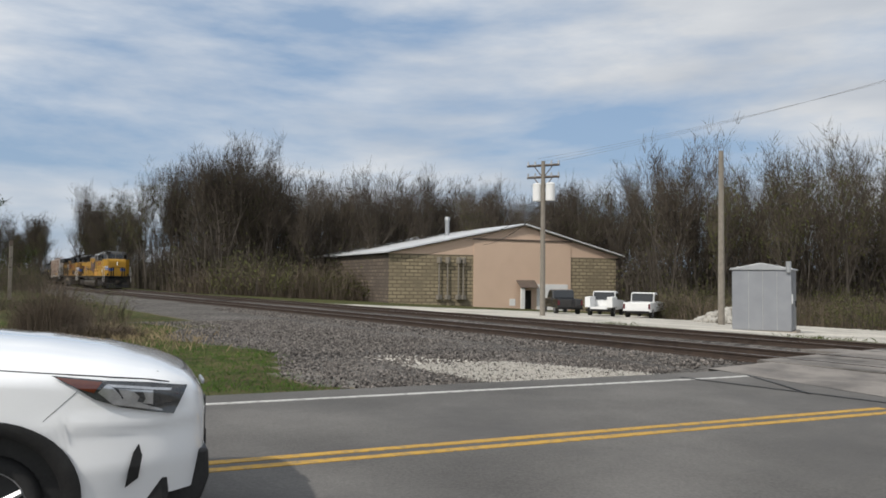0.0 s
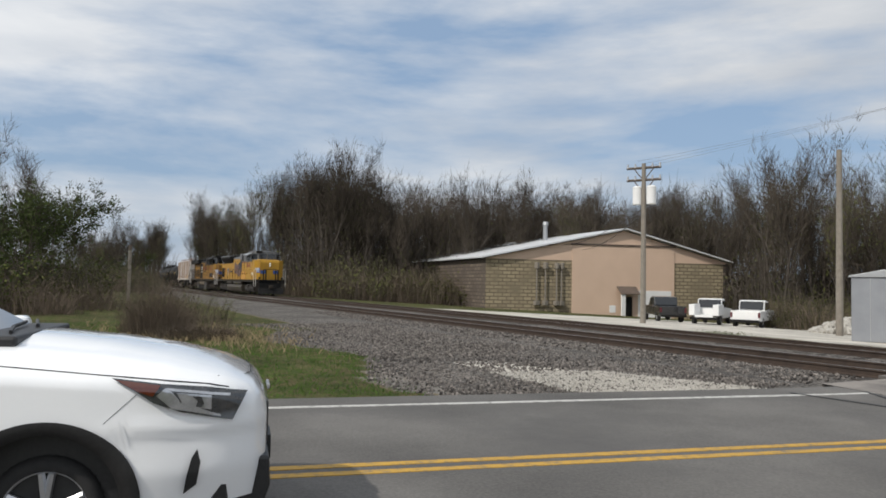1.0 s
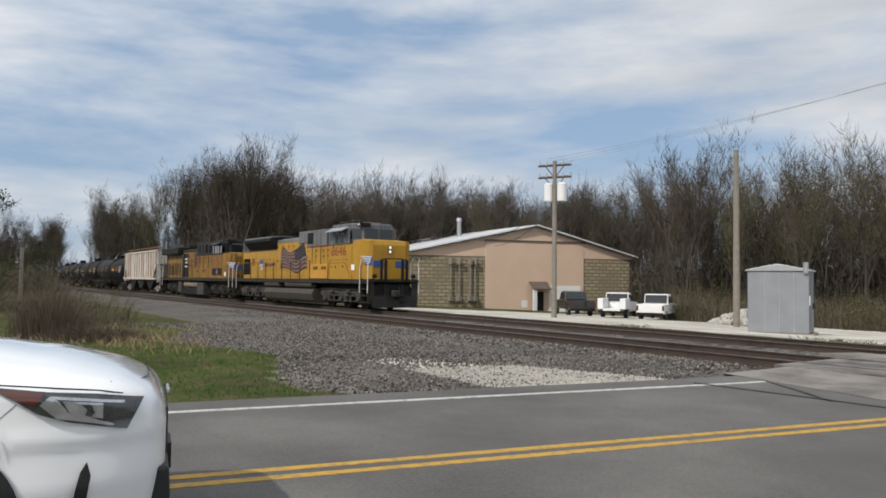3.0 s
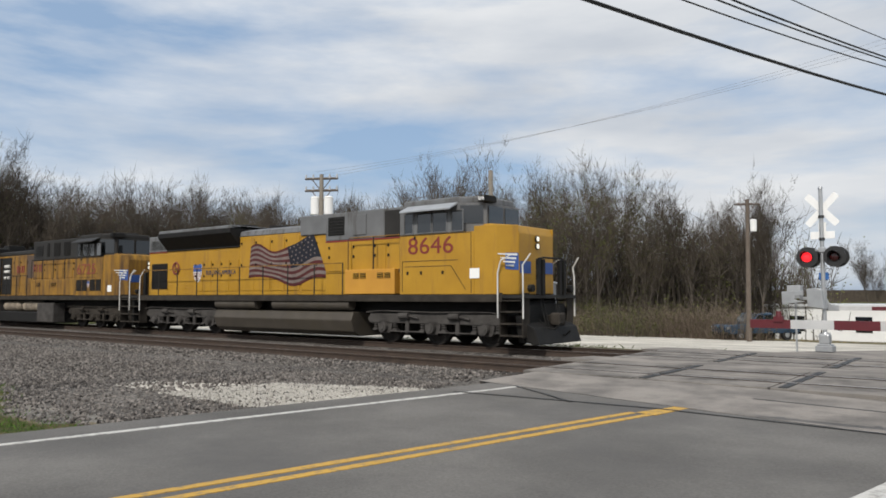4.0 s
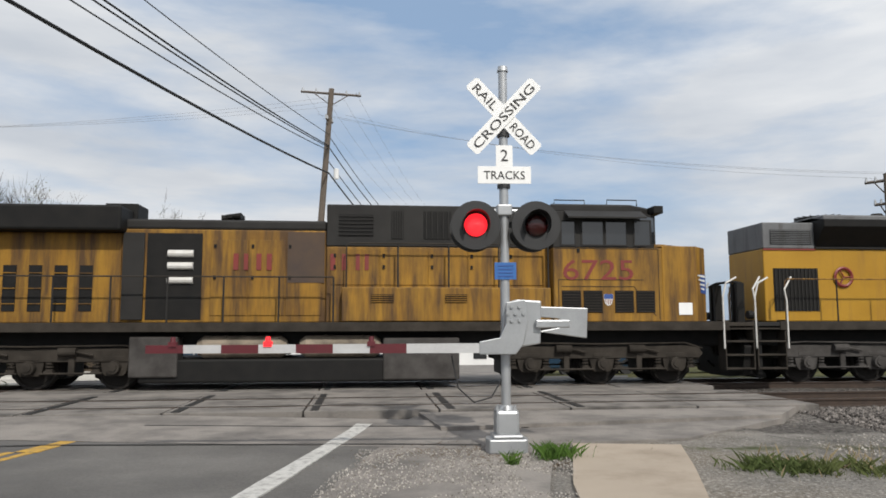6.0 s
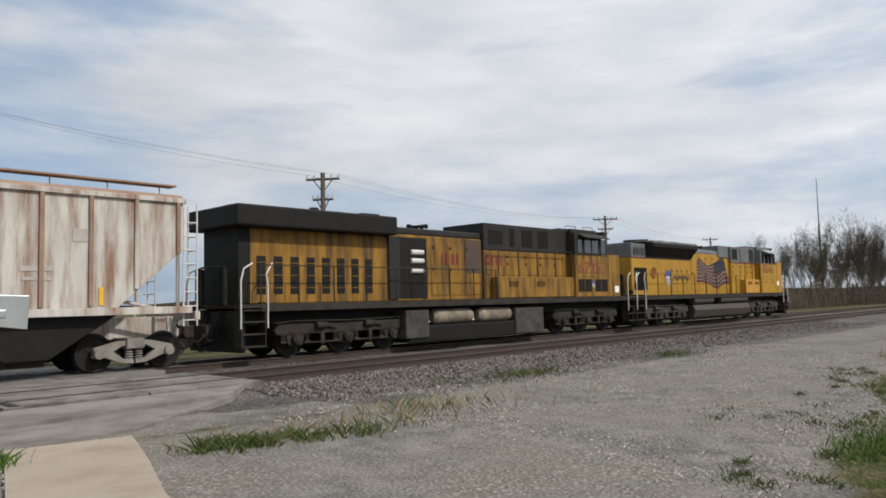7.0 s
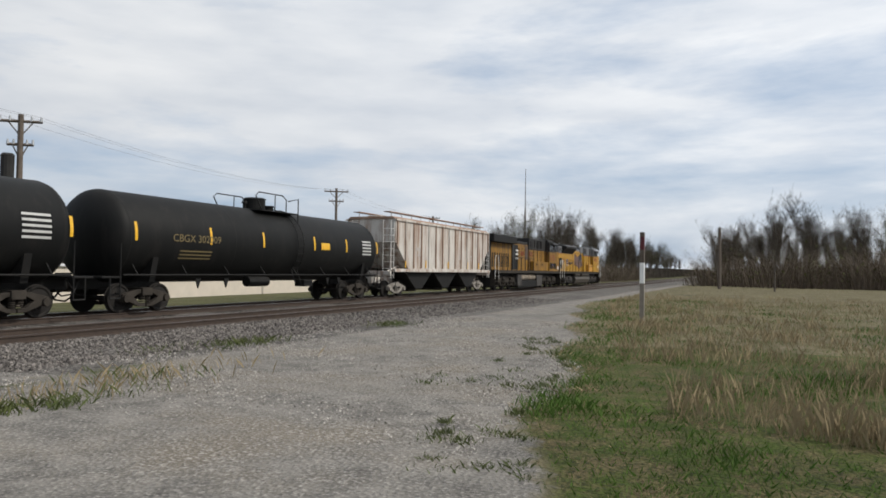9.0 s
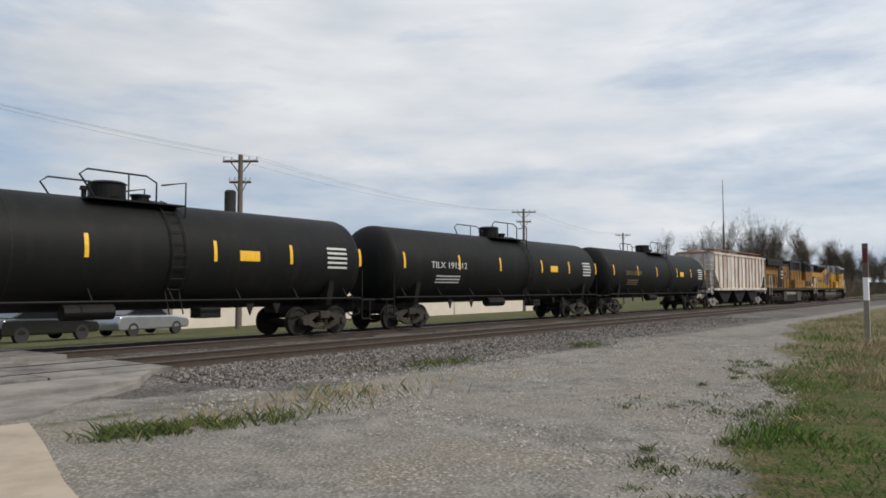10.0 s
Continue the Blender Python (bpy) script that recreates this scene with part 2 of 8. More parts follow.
M["line_white"] = mat("white_road_paint", (0.52, 0.51, 0.48), (0.42, 0.41, 0.385), 2, 0.7, bump=0.05, stain=(0.2, 0.19, 0.18), stain_scale=9, stain_amt=0.5)
M["line_yellow"] = mat("yellow_road_paint", (0.50, 0.29, 0.035), (0.40, 0.235, 0.04), 2, 0.7, bump=0.05, stain=(0.2, 0.15, 0.08), stain_scale=9, stain_amt=0.45)
M["asphalt"] = mat("grey_asphalt", (0.16, 0.152, 0.141), (0.07, 0.066, 0.062), 0.5, 0.85, bump=0.6, fine=38, stain=(0.085, 0.081, 0.078), stain_scale=0.35, stain_amt=0.45, spec=0.30)
M["asphalt_old"] = mat("worn_pale_asphalt", (0.25, 0.228, 0.205), (0.165, 0.15, 0.137), 0.9, 0.9, bump=0.6, fine=30, stain=(0.115, 0.106, 0.098), stain_scale=0.9, stain_amt=0.55, spec=0.30)
M["tar"] = mat("tar_seal", (0.02, 0.02, 0.02), None, 6, 0.6)
M["concrete"] = mat("tan_concrete", (0.36, 0.30, 0.235), (0.30, 0.25, 0.195), 0.9, 0.9, bump=0.15, fine=90, stain=(0.22, 0.175, 0.13), stain_scale=0.7, stain_amt=0.4)
M["panel"] = mat("crossing_panel", (0.23, 0.21, 0.19), (0.14, 0.13, 0.12), 1.2, 0.9, bump=0.25, fine=80, stain=(0.06, 0.056, 0.052), stain_scale=1.1, stain_amt=0.5, spec=0.25)
M["block_tan"] = mat("tan_rockface_block", (0.30, 0.245, 0.165), (0.21, 0.17, 0.115), 1.5, 0.95, bump=0.4, vary=0.18)
M["block_dark"] = mat("dark_rockface_block", (0.115, 0.088, 0.066), (0.07, 0.054, 0.042), 1.5, 0.95, bump=0.4, vary=0.25)
M["mortar"] = mat("mortar", (0.13, 0.112, 0.09), None, 3, 0.95)
M["pink_metal"] = mat("salmon_metal_siding", (0.60, 0.44, 0.33), (0.55, 0.40, 0.30), 0.5, 0.55, bump=0.02)
M["roof_metal"] = mat("pale_metal_roof", (0.66, 0.67, 0.68), (0.55, 0.56, 0.57), 0.8, 0.45, 0.2, bump=0.02)
M["white_paint"] = mat("white_paint", (0.74, 0.74, 0.73), (0.66, 0.66, 0.65), 1, 0.6, bump=0.02)
M["black_paint"] = mat("black_car_paint", (0.012, 0.012, 0.014), None, 2, 0.25, coat=1.0, bump=0)
M["blue_paint"] = mat("dark_blue_car_paint", (0.02, 0.045, 0.08), None, 2, 0.25, coat=1.0, bump=0)
M["tan_wall"] = mat("cream_wall", (0.56, 0.50, 0.42), (0.48, 0.43, 0.36), 1, 0.8, bump=0.03)
M["brown_roof"] = mat("brown_roof", (0.12, 0.09, 0.07), (0.08, 0.06, 0.05), 2, 0.9, bump=0.1)


def glass(name, tint, rough=0.03):
    m = bpy.data.materials.new(name)
    m.use_nodes = True
    b = m.node_tree.nodes["Principled BSDF"]
    b.inputs["Base Color"].default_value = (*tint, 1)
    b.inputs["Roughness"].default_value = rough
    b.inputs["IOR"].default_value = 1.5
    b.inputs["Coat Weight"].default_value = 0.6
    return m


M["glass"] = glass("dark_window_glass", (0.012, 0.014, 0.016))
M["windscreen"] = glass("tinted_windscreen", (0.03, 0.04, 0.045))


# ---- mesh helpers ----
def box(bm, x0, x1, y0, y1, z0, z1, bev=0.0):
    r = bmesh.ops.create_cube(bm, size=1.0)
    vs = r["verts"]
    for v in vs:
        v.co = Vector((x0 + (v.co.x + 0.5) * (x1 - x0), y0 + (v.co.y + 0.5) * (y1 - y0), z0 + (v.co.z + 0.5) * (z1 - z0)))
    if bev > 0:
        es = list({e for v in vs for e in v.link_edges})
        bmesh.ops.bevel(bm, geom=es, offset=bev, segments=2, affect="EDGES", profile=0.5)
    return bm


def tube(bm, a, b, r0, r1=None, seg=8, caps=True):
    a, b = Vector(a), Vector(b)
    r1 = r0 if r1 is None else r1
    d = b - a
    if d.length < 1e-6:
        return bm
    q = d.to_track_quat("Z", "Y").to_matrix()
    ra, rb = [], []
    for i in range(seg):
        an = 2 * math.pi * i / seg
        o = Vector((math.cos(an), math.sin(an), 0))
        ra.append(bm.verts.new(a + q @ (o * r0)))
        rb.append(bm.verts.new(b + q @ (o * r1)))
    for i in range(seg):
        j = (i + 1) % seg
        bm.faces.new((ra[i], ra[j], rb[j], rb[i]))
    if caps:
        bm.faces.new(ra[::-1])
        bm.faces.new(rb)
    return bm


def pipe(bm, pts, r, seg=6):
    """One connected bent tube through the points."""
    ps = [Vector(p) for p in pts]
    rings, side = [], None
    for i, p in enumerate(ps):
        d = (ps[min(i + 1, len(ps) - 1)] - ps[max(i - 1, 0)]).normalized()
        side = d.orthogonal().normalized() if side is None else (side - d * side.dot(d)).normalized()
        up = d.cross(side)
        rings.append([bm.verts.new(p + (side * math.cos(2 * math.pi * k / seg) + up * math.sin(2 * math.pi * k / seg)) * r) for k in range(seg)])
    for a, b in zip(rings[:-1], rings[1:]):
        for k in range(seg):
            q = (k + 1) % seg
            bm.faces.new((a[k], a[q], b[q], b[k]))
    bm.faces.new(rings[0][::-1])
    bm.faces.new(rings[-1])
    return bm


def prism(bm, poly, a0, a1, axis="y", bev=0.0):
    """Extrude a 2D outline along an axis. axis y: outline in (x, z); axis x: outline in (y, z); axis z: outline in (x, y)."""
    def at(p, a):
        return {"y": (p[0], a, p[1]), "x": (a, p[0], p[1]), "z": (p[0], p[1], a)}[axis]
    v0 = [bm.verts.new(at(p, a0)) for p in poly]
    v1 = [bm.verts.new(at(p, a1)) for p in poly]
    n = len(poly)
    fs = [bm.faces.new(v0), bm.faces.new(v1[::-1])]
    for i in range(n):
        j = (i + 1) % n
        fs.append(bm.faces.new((v0[i], v1[i], v1[j], v0[j])))
    bmesh.ops.recalc_face_normals(bm, faces=fs)
    if bev:
        es = list({e for f in fs for e in f.edges})
        bmesh.ops.bevel(bm, geom=es, offset=bev, segments=2, affect="EDGES", profile=0.5)
    return bm


def wheel_shape(bm, prof, cx, cz, y_sign=1, seg=28, cy=0.0):
    """Turn a profile of (radius, y) about the y axis through (cx, cz)."""
    rings = []
    for r, y in prof:
        rings.append([bm.verts.new((cx + r * math.cos(2 * math.pi * i / seg), cy + y * y_sign, cz + r * math.sin(2 * math.pi * i / seg))) for i in range(seg)])
    fs = []
    for a, b in zip(rings[:-1], rings[1:]):
        for i in range(seg):
            j = (i + 1) % seg
            fs.append(bm.faces.new((a[i], a[j], b[j], b[i])))
    bmesh.ops.recalc_face_normals(bm, faces=fs)
    return bm


def mesh_of(bm, name, material, smooth=False):
    me = bpy.data.meshes.new(name)
    bm.to_mesh(me)
    bm.free()
    if material:
        me.materials.append(material)
    if smooth:
        me.polygons.foreach_set("use_smooth", [True] * len(me.polygons))
    return me


def part(name, bm, material, parent=None, label="", smooth=False):
    ob = new(name, mesh_of(bm, name, material, smooth))
    if parent is not None:
        ob.parent = parent
    if label:
        tagged(ob, label)
    return ob


def thing(name, label, category, m=None, group="", kind=""):
    ob = new(name)
    ob.empty_display_size = 0.2
    tagged(ob, label, category, group, kind)
    if m is not None:
        ob.matrix_basis = m
    return ob


def single(name, bm, material, label, category, m=None, group="", kind="", smooth=False):
    ob = part(name, bm, material, None, "", smooth)
    tagged(ob, label, category, group, kind)
    if m is not None:
        ob.matrix_basis = m
    return ob


def B():
    return bmesh.new()


def smooth_by_angle(ob, deg=35):
    me = ob.data
    me.polygons.foreach_set("use_smooth", [True] * len(me.polygons))
    me.set_sharp_from_angle(angle=radians(deg))
    return ob


def letters(name, text, size, material, parent, m, label="", width=None, depth=0.004):
    """Writing as a thin mesh from the built-in font, baseline along local x, facing local z."""
    cu = bpy.data.curves.new(name, "FONT")
    cu.body, cu.size, cu.extrude, cu.resolution_u = text, size, depth, 3
    cu.align_x = "CENTER"
    tmp = new("tmp_text", cu)
    bpy.context.view_layer.update()
    me = bpy.data.meshes.new_from_object(tmp.evaluated_get(bpy.context.evaluated_depsgraph_get()))
    bpy.data.objects.remove(tmp)
    bpy.data.curves.remove(cu)
    if width:
        w = max(v.co.x for v in me.vertices) - min(v.co.x for v in me.vertices)
        for v in me.vertices:
            v.co.x *= width / w
    me.materials.clear()
    me.materials.append(material)
    ob = new(name, me)
    ob.parent = parent
    ob.matrix_basis = m
    if label:
        tagged(ob, label)
    return ob


# faces -y, baseline along +x
SIDE = Matrix.Rotation(radians(90), 4, "X")


def side_at(x, y, z):
    return Matrix.Translation((x, y, z)) @ SIDE


# ---- plan ----
TRACK_Y = (15.0, 19.3)   # near track, train's track
RAIL_Z = 0.10
ROAD_DIR = Vector((0.215, 0.977, 0)).normalized()
ROAD_RIGHT = Vector((ROAD_DIR.y, -ROAD_DIR.x, 0))


def road_point(s, off, z=0.0):
    """A place s metres along the road from the line y = 6 and off metres to the right of its yellow line."""
    p = Vector((-5.18, 6.0, 0)) + ROAD_DIR * s + ROAD_RIGHT * off
    return Vector((p.x, p.y, z))


def bend(x):
    """The tracks swing away from the road far out on both sides."""
    return (0.0005 if x < 0 else 0.00008) * max(0.0, abs(x) - 95.0) ** 2


def land(x, y):
    """Height of the ground."""
    z = -0.05
    if y > 21.5 + bend(x):
        z -= min(0.043 * (y - 21.5 - bend(x)), 2.2)
    return z


def road_z(y):
    if y < 11.5:
        return -0.01 + 0.0
    if y < 13.4:
        return -0.01 + 0.09 * (y - 11.5) / 1.9
    if y < 21.2:
        return 0.08
    return 0.08 - min(0.043 * (y - 21.2), 2.2)
# ---- ground ----
def ground_material():
    m = bpy.data.materials.new("ground_mixed")
    m.use_nodes = True
    n, l = m.node_tree.nodes, m.node_tree.links
    b = n["Principled BSDF"]
    b.inputs["Roughness"].default_value = 0.95
    b.inputs["Specular IOR Level"].default_value = 0.15
    co = n.new("ShaderNodeTexCoord")
    at = n.new("ShaderNodeAttribute")
    at.attribute_name = "zone"
    sep = n.new("ShaderNodeSeparateColor")
    l.new(at.outputs["Color"], sep.inputs["Color"])

    def noise_tex(scale, detail=6, rough=0.6):
        t = n.new("ShaderNodeTexNoise")
        t.inputs["Scale"].default_value, t.inputs["Detail"].default_value = scale, detail
        t.inputs["Roughness"].default_value = rough
        l.new(co.outputs["Object"], t.inputs["Vector"])
        return t

    big, mid, fine = noise_tex(0.35), noise_tex(2.2), noise_tex(24, 4, 0.7)
    vor = n.new("ShaderNodeTexVoronoi")
    vor.inputs["Scale"].default_value = 21
    l.new(co.outputs["Object"], vor.inputs["Vector"])

    def two(c1, c2, fac):
        mx = n.new("ShaderNodeMix")
        mx.data_type = "RGBA"
        if isinstance(c1, tuple):
            mx.inputs["A"].default_value = (*c1, 1)
        else:
            l.new(c1, mx.inputs["A"])
        if isinstance(c2, tuple):
            mx.inputs["B"].default_value = (*c2, 1)
        else:
            l.new(c2, mx.inputs["B"])
        l.new(fac, mx.inputs["Factor"])
        return mx.outputs["Result"]

    def sharpen(val, lo, hi):
        r = n.new("ShaderNodeMapRange")
        r.inputs["From Min"].default_value, r.inputs["From Max"].default_value = lo, hi
        l.new(val, r.inputs["Value"])
        return r.outputs["Result"]

    stones = two((0.034, 0.031, 0.028), (0.21, 0.192, 0.175), sharpen(vor.outputs["Color"], 0.2, 0.9))
    stones_b = two(stones, (0.125, 0.117, 0.108), sharpen(fine.outputs["Fac"], 0.5, 0.7))
    gravel_in = two((0.24, 0.224, 0.20), (0.105, 0.098, 0.09), sharpen(mid.outputs["Fac"], 0.35, 0.7))
    gravel_mid = two(gravel_in, (0.135, 0.118, 0.096), sharpen(big.outputs["Fac"], 0.46, 0.62))
    gravel = two(gravel_mid, (0.35, 0.33, 0.30), sharpen(fine.outputs["Fac"], 0.5, 0.68))
    grass_in = two((0.055, 0.078, 0.014), (0.125, 0.10, 0.05), sharpen(mid.outputs["Fac"], 0.42, 0.6))
    grass = two(grass_in, (0.024, 0.028, 0.009), sharpen(fine.outputs["Fac"], 0.45, 0.62))
    dry = two((0.17, 0.14, 0.09), (0.09, 0.085, 0.04), sharpen(mid.outputs["Fac"], 0.4, 0.6))
    pale = two((0.56, 0.53, 0.47), (0.38, 0.355, 0.31), sharpen(fine.outputs["Fac"], 0.4, 0.7))

    def mask(channel, jitter=0.55):
        a = n.new("ShaderNodeMath")
        a.operation = "MULTIPLY_ADD"
        l.new(mid.outputs["Fac"], a.inputs[0])
        a.inputs[1].default_value = jitter
        l.new(channel, a.inputs[2])
        return sharpen(a.outputs[0], 0.5 + jitter * 0.5 - 0.12, 0.5 + jitter * 0.5 + 0.12)

    c = two(dry, grass, mask(sep.outputs["Green"]))
    c = two(c, gravel, mask(sep.outputs["Red"], 1.1))
    c = two(c, stones_b, mask(sep.outputs["Blue"], 0.35))
    c = two(c, pale, mask(at.outputs["Alpha"], 0.4))
    hs = n.new("ShaderNodeHueSaturation")
    l.new(c, hs.inputs["Color"])
    mr = n.new("ShaderNodeMapRange")
    mr.inputs["From Min"].default_value, mr.inputs["From Max"].default_value = 0.35, 0.65
    mr.inputs["To Min"].default_value, mr.inputs["To Max"].default_value = 0.72, 1.2
    l.new(big.outputs["Fac"], mr.inputs["Value"])
    l.new(mr.outputs["Result"], hs.inputs["Value"])
    l.new(hs.outputs["Color"], b.inputs["Base Color"])
    bp = n.new("ShaderNodeBump")
    bp.inputs["Strength"].default_value, bp.inputs["Distance"].default_value = 0.7, 0.035
    ad = n.new("ShaderNodeMath")
    l.new(vor.outputs["Distance"], ad.inputs[0])
    l.new(fine.outputs["Fac"], ad.inputs[1])
    l.new(ad.outputs[0], bp.inputs["Height"])
    l.new(bp.outputs["Normal"], b.inputs["Normal"])
    return m


def soft(v, lo, hi):
    return max(0.0, min(1.0, (v - lo) / (hi - lo)))


def lane_edge(x):
    """Near edge of the gravel lane that runs beside the tracks."""
    return 0.55 + 0.195 * x + 0.28 * math.sin(x * 0.9) if x < 40 else 8.3


def zones(x, y):
    """Shares of gravel, grass, ballast and pale limestone at a place."""
    r = g = bl = pa = 0.0
    yb = y - bend(x)
    ro = (Vector((x, y, 0)) - road_point(0, 0)).dot(ROAD_RIGHT)
    if 12.6 < yb < 21.6:
        bl = 1.0
    if x > -2:   # right of the road
        if yb <= 12.6:
            e = lane_edge(x)
            r = soft(yb, e - 0.4, e + 0.6)
            g = (1 - r) * (0.9 if x < 17 else 0.42)
            if 3.5 < x < 15 and 8.2 < yb < 10.8:
                k = max(0.0, 1 - abs(yb - 9.6) / 1.0) * (1.0 if x < 10 else 0.6)
                g, r = max(g, 0.72 * k), r * (1 - 0.5 * k)
            if yb > (9.0 if x > 8.2 else 10.6):
                bl = soft(yb, 9.0, 10.4) if x > 8.2 else soft(yb, 10.5, 11.4)
        elif yb > 21.6:
            g = 0.6
            if yb > 24 and x < 8:
                pa = 0.0
    else:
        edge = -10.0 - 0.0 * y
        if yb <= 12.6:
            # grass verge by the road's far edge, dark gravel between it and the tracks
            gr = (x + 12.2) / 4.2
            gv = (y - (3.2 - 0.16 * (x + 10))) / 2.9
            g = 1.0 if y < 5.2 - 0.05 * (x + 10) + 0.6 * math.sin(x * 0.7) else 0.0
            if x < -24:
                g = 0.7 if yb < 8.0 - 0.02 * (x + 24) else 0.0
            r = 0.75 if g == 0 else 0.0
            bl = 0.8 if (g == 0 and yb > 5.4) else 0.0
            if 7.4 + 0.05 * (x + 10) < y < 9.7 + 0.36 * (x + 10) and -14 < x < -6.5:
                pa = 1.0
        elif yb > 21.6:
            g = 0.45
            if x > -46 and yb > 23.5:
                pa = 1.0 if yb < 50 else 0.35
            if x <= -46:
                g = 0.9
    return r, g, bl, pa


def build_ground():
    def axis(near0, near1, step, far0, far1):
        v = list(np.arange(near0, near1 + 1e-6, step))
        s, p = step, near1
        while p < far1:
            s *= 1.18
            p += s
            v.append(p)
        s, p = step, near0
        while p > far0:
            s *= 1.18
            p -= s
            v.insert(0, p)
        return v
    xs = axis(-26, 30, 0.4, -2500, 2500)
    ys = axis(-2, 26, 0.4, -2500, 2500)
    nx, ny = len(xs), len(ys)
    verts, cols = [], []
    for y in ys:
        for x in xs:
            z = land(x, y)
            yb = y - bend(x)
            if 12.3 < yb < 21.9:   # the ballast bed
                z = -0.14 + 0.07 * min(1, (yb - 12.3) / 0.6, (21.9 - yb) / 0.6)
            if 6.0 < x < 60 and 2 < y <= 12.3:
                z -= 0.05
            verts.append((x, y, z + 0.03 * noise.noise(Vector((x * 0.5, y * 0.5, 0)))))
            cols.append(zones(x, y))
    faces = [(j * nx + i, j * nx + i + 1, (j + 1) * nx + i + 1, (j + 1) * nx + i) for j in range(ny - 1) for i in range(nx - 1)]
    me = bpy.data.meshes.new("ground")
    me.from_pydata(verts, [], faces)
    a = me.attributes.new("zone", "FLOAT_COLOR", "POINT")
    a.data.foreach_set("color", np.array(cols, dtype=np.float32).ravel())
    me.materials.append(ground_material())
    me.polygons.foreach_set("use_smooth", [True] * len(me.polygons))
    ob = new("ground", me)
    tagged(ob, "gravel, ballast and rough grass ground reaching the horizon", "ground", kind="structure")


build_ground()


# ---- road and its marks ----
def strip(name, material, o0, o1, s0, s1, lift, label, step=0.8, parent=None, wob=0.0, category="road"):
    """A strip of the road between two offsets from the yellow line, with thickness, following the hump."""
    bm = B()
    n = max(2, int((s1 - s0) / step) + 1)
    rows = []
    for i in range(n):
        s = s0 + (s1 - s0) * i / (n - 1)
        a = wob * math.sin(s * 1.7) + wob * 0.6 * math.sin(s * 4.1)
        row = []
        for o, dz in ((o0 + a, -0.12), (o0 + a, 0), (o1 - a, 0), (o1 - a, -0.12)):
            p = road_point(s, o)
            row.append(bm.verts.new((p.x, p.y, road_z(p.y) + lift + dz)))
        rows.append(row)
    for a, b in zip(rows[:-1], rows[1:]):
        for k in range(3):
            bm.faces.new((a[k], a[k + 1], b[k + 1], b[k]))
    bmesh.ops.recalc_face_normals(bm, faces=bm.faces[:])
    ob = part(name, bm, material, parent)
    if parent is None:
        tagged(ob, label, category, kind="structure")
    return ob


strip("road", M["asphalt"], -4.0, 4.45, -60, 5.0, 0.0, "two-lane grey asphalt road with worn wheel tracks")
strip("road_approach", M["asphalt_old"], -4.3, 5.2, 5.0, 7.55, 0.003, "pale worn asphalt apron before the crossing", 0.5)
strip("road_far", M["asphalt_old"], -4.2, 5.6, 15.2, 90, 0.0, "worn asphalt road falling away past the crossing", 1.5)
strip("edge_line", M["line_white"], -3.32, -3.19, -60, 5.1, 0.006, "worn white edge line", wob=0.006)
strip("edge_line", M["line_white"], 3.68, 3.92, -14, 7.0, 0.014, "wide white edge line ending at the crossing", 0.5, wob=0.006)
strip("centre_line", M["line_yellow"], -0.19, -0.07, -60, 4.1, 0.006, "double yellow centre line", wob=0.005)
strip("centre_line", M["line_yellow"], 0.07, 0.19, -60, 4.3, 0.006, "double yellow centre line", wob=0.005)
strip("centre_line", M["line_yellow"], -0.10, 0.22, 4.1, 5.2, 0.008, "smeared end of the yellow centre line", 0.2, wob=0.03)


def seam(points, width, name="tar_seam"):
    bm = B()
    for (x0, y0), (x1, y1) in zip(points[:-1], points[1:]):
        d = Vector((x1 - x0, y1 - y0, 0))
        q = Vector((-d.y, d.x, 0)).normalized() * width / 2
        a, b = Vector((x0, y0, 0)), Vector((x1, y1, 0))
        vs = []
        for p in (a - q, b - q, b + q, a + q):
            vs.append((p.x, p.y, road_z(p.y) + 0.010))
        lo = [bm.verts.new(v) for v in vs]
        hi = [bm.verts.new((v[0], v[1], v[2] + 0.004)) for v in vs]
        bm.faces.new(hi)
        for i in range(4):
            j = (i + 1) % 4
            bm.faces.new((lo[i], lo[j], hi[j], hi[i]))
    return single(name, bm, M["tar"], "dark tar-sealed crack across the road", "seam", kind="structure")


seam([(-7.8, 10.3), (-6.0, 10.45), (-4.3, 10.55), (-2.2, 10.35), (0.3, 10.1), (1.6, 9.9)], 0.05)
seam([(-3.4, 12.2), (-1.0, 11.9), (0.8, 11.75), (2.6, 11.5)], 0.05)
seam([(-7.4, 11.6), (-6.3, 10.9), (-5.6, 10.4)], 0.05)

# shoulder and the concrete slab at the corner
bm = B()
prism(bm, [(-0.9, 4.5), (0.25, 11.5), (1.0, 13.35), (8.1, 13.35), (7.2, 12.2), (4.6, 10.2), (2.6, 9.95), (1.7, 6.6), (1.4, 4.5)], -0.2, -0.012, "z")
single("shoulder", bm, M["asphalt_old"], "worn asphalt shoulder beside the crossing", "shoulder", kind="structure")
bm = B()
prism(bm, [(1.55, 4.2), (2.15, 7.4), (2.85, 9.9), (4.25, 9.62), (3.75, 8.1), (3.15, 6.45), (2.5, 4.2)], -0.2, -0.004, "z")
single("concrete_slab", bm, M["concrete"], "tan concrete slab beside the gravel lane", "slab", kind="structure")
# ramped end of the shoulder by the tracks
bm = B()
prism(bm, [(1.0, 13.3), (8.0, 13.3), (8.6, 13.9), (7.2, 12.2), (1.2, 11.3)], -0.1, 0.05, "z")
single("apron", bm, M["asphalt_old"], "asphalt apron ramping up to the rails", "shoulder", kind="structure")


# ---- tracks ----
def track_x(n0, n1, step):
    x = n0
    while x < n1:
        yield x
        x += step


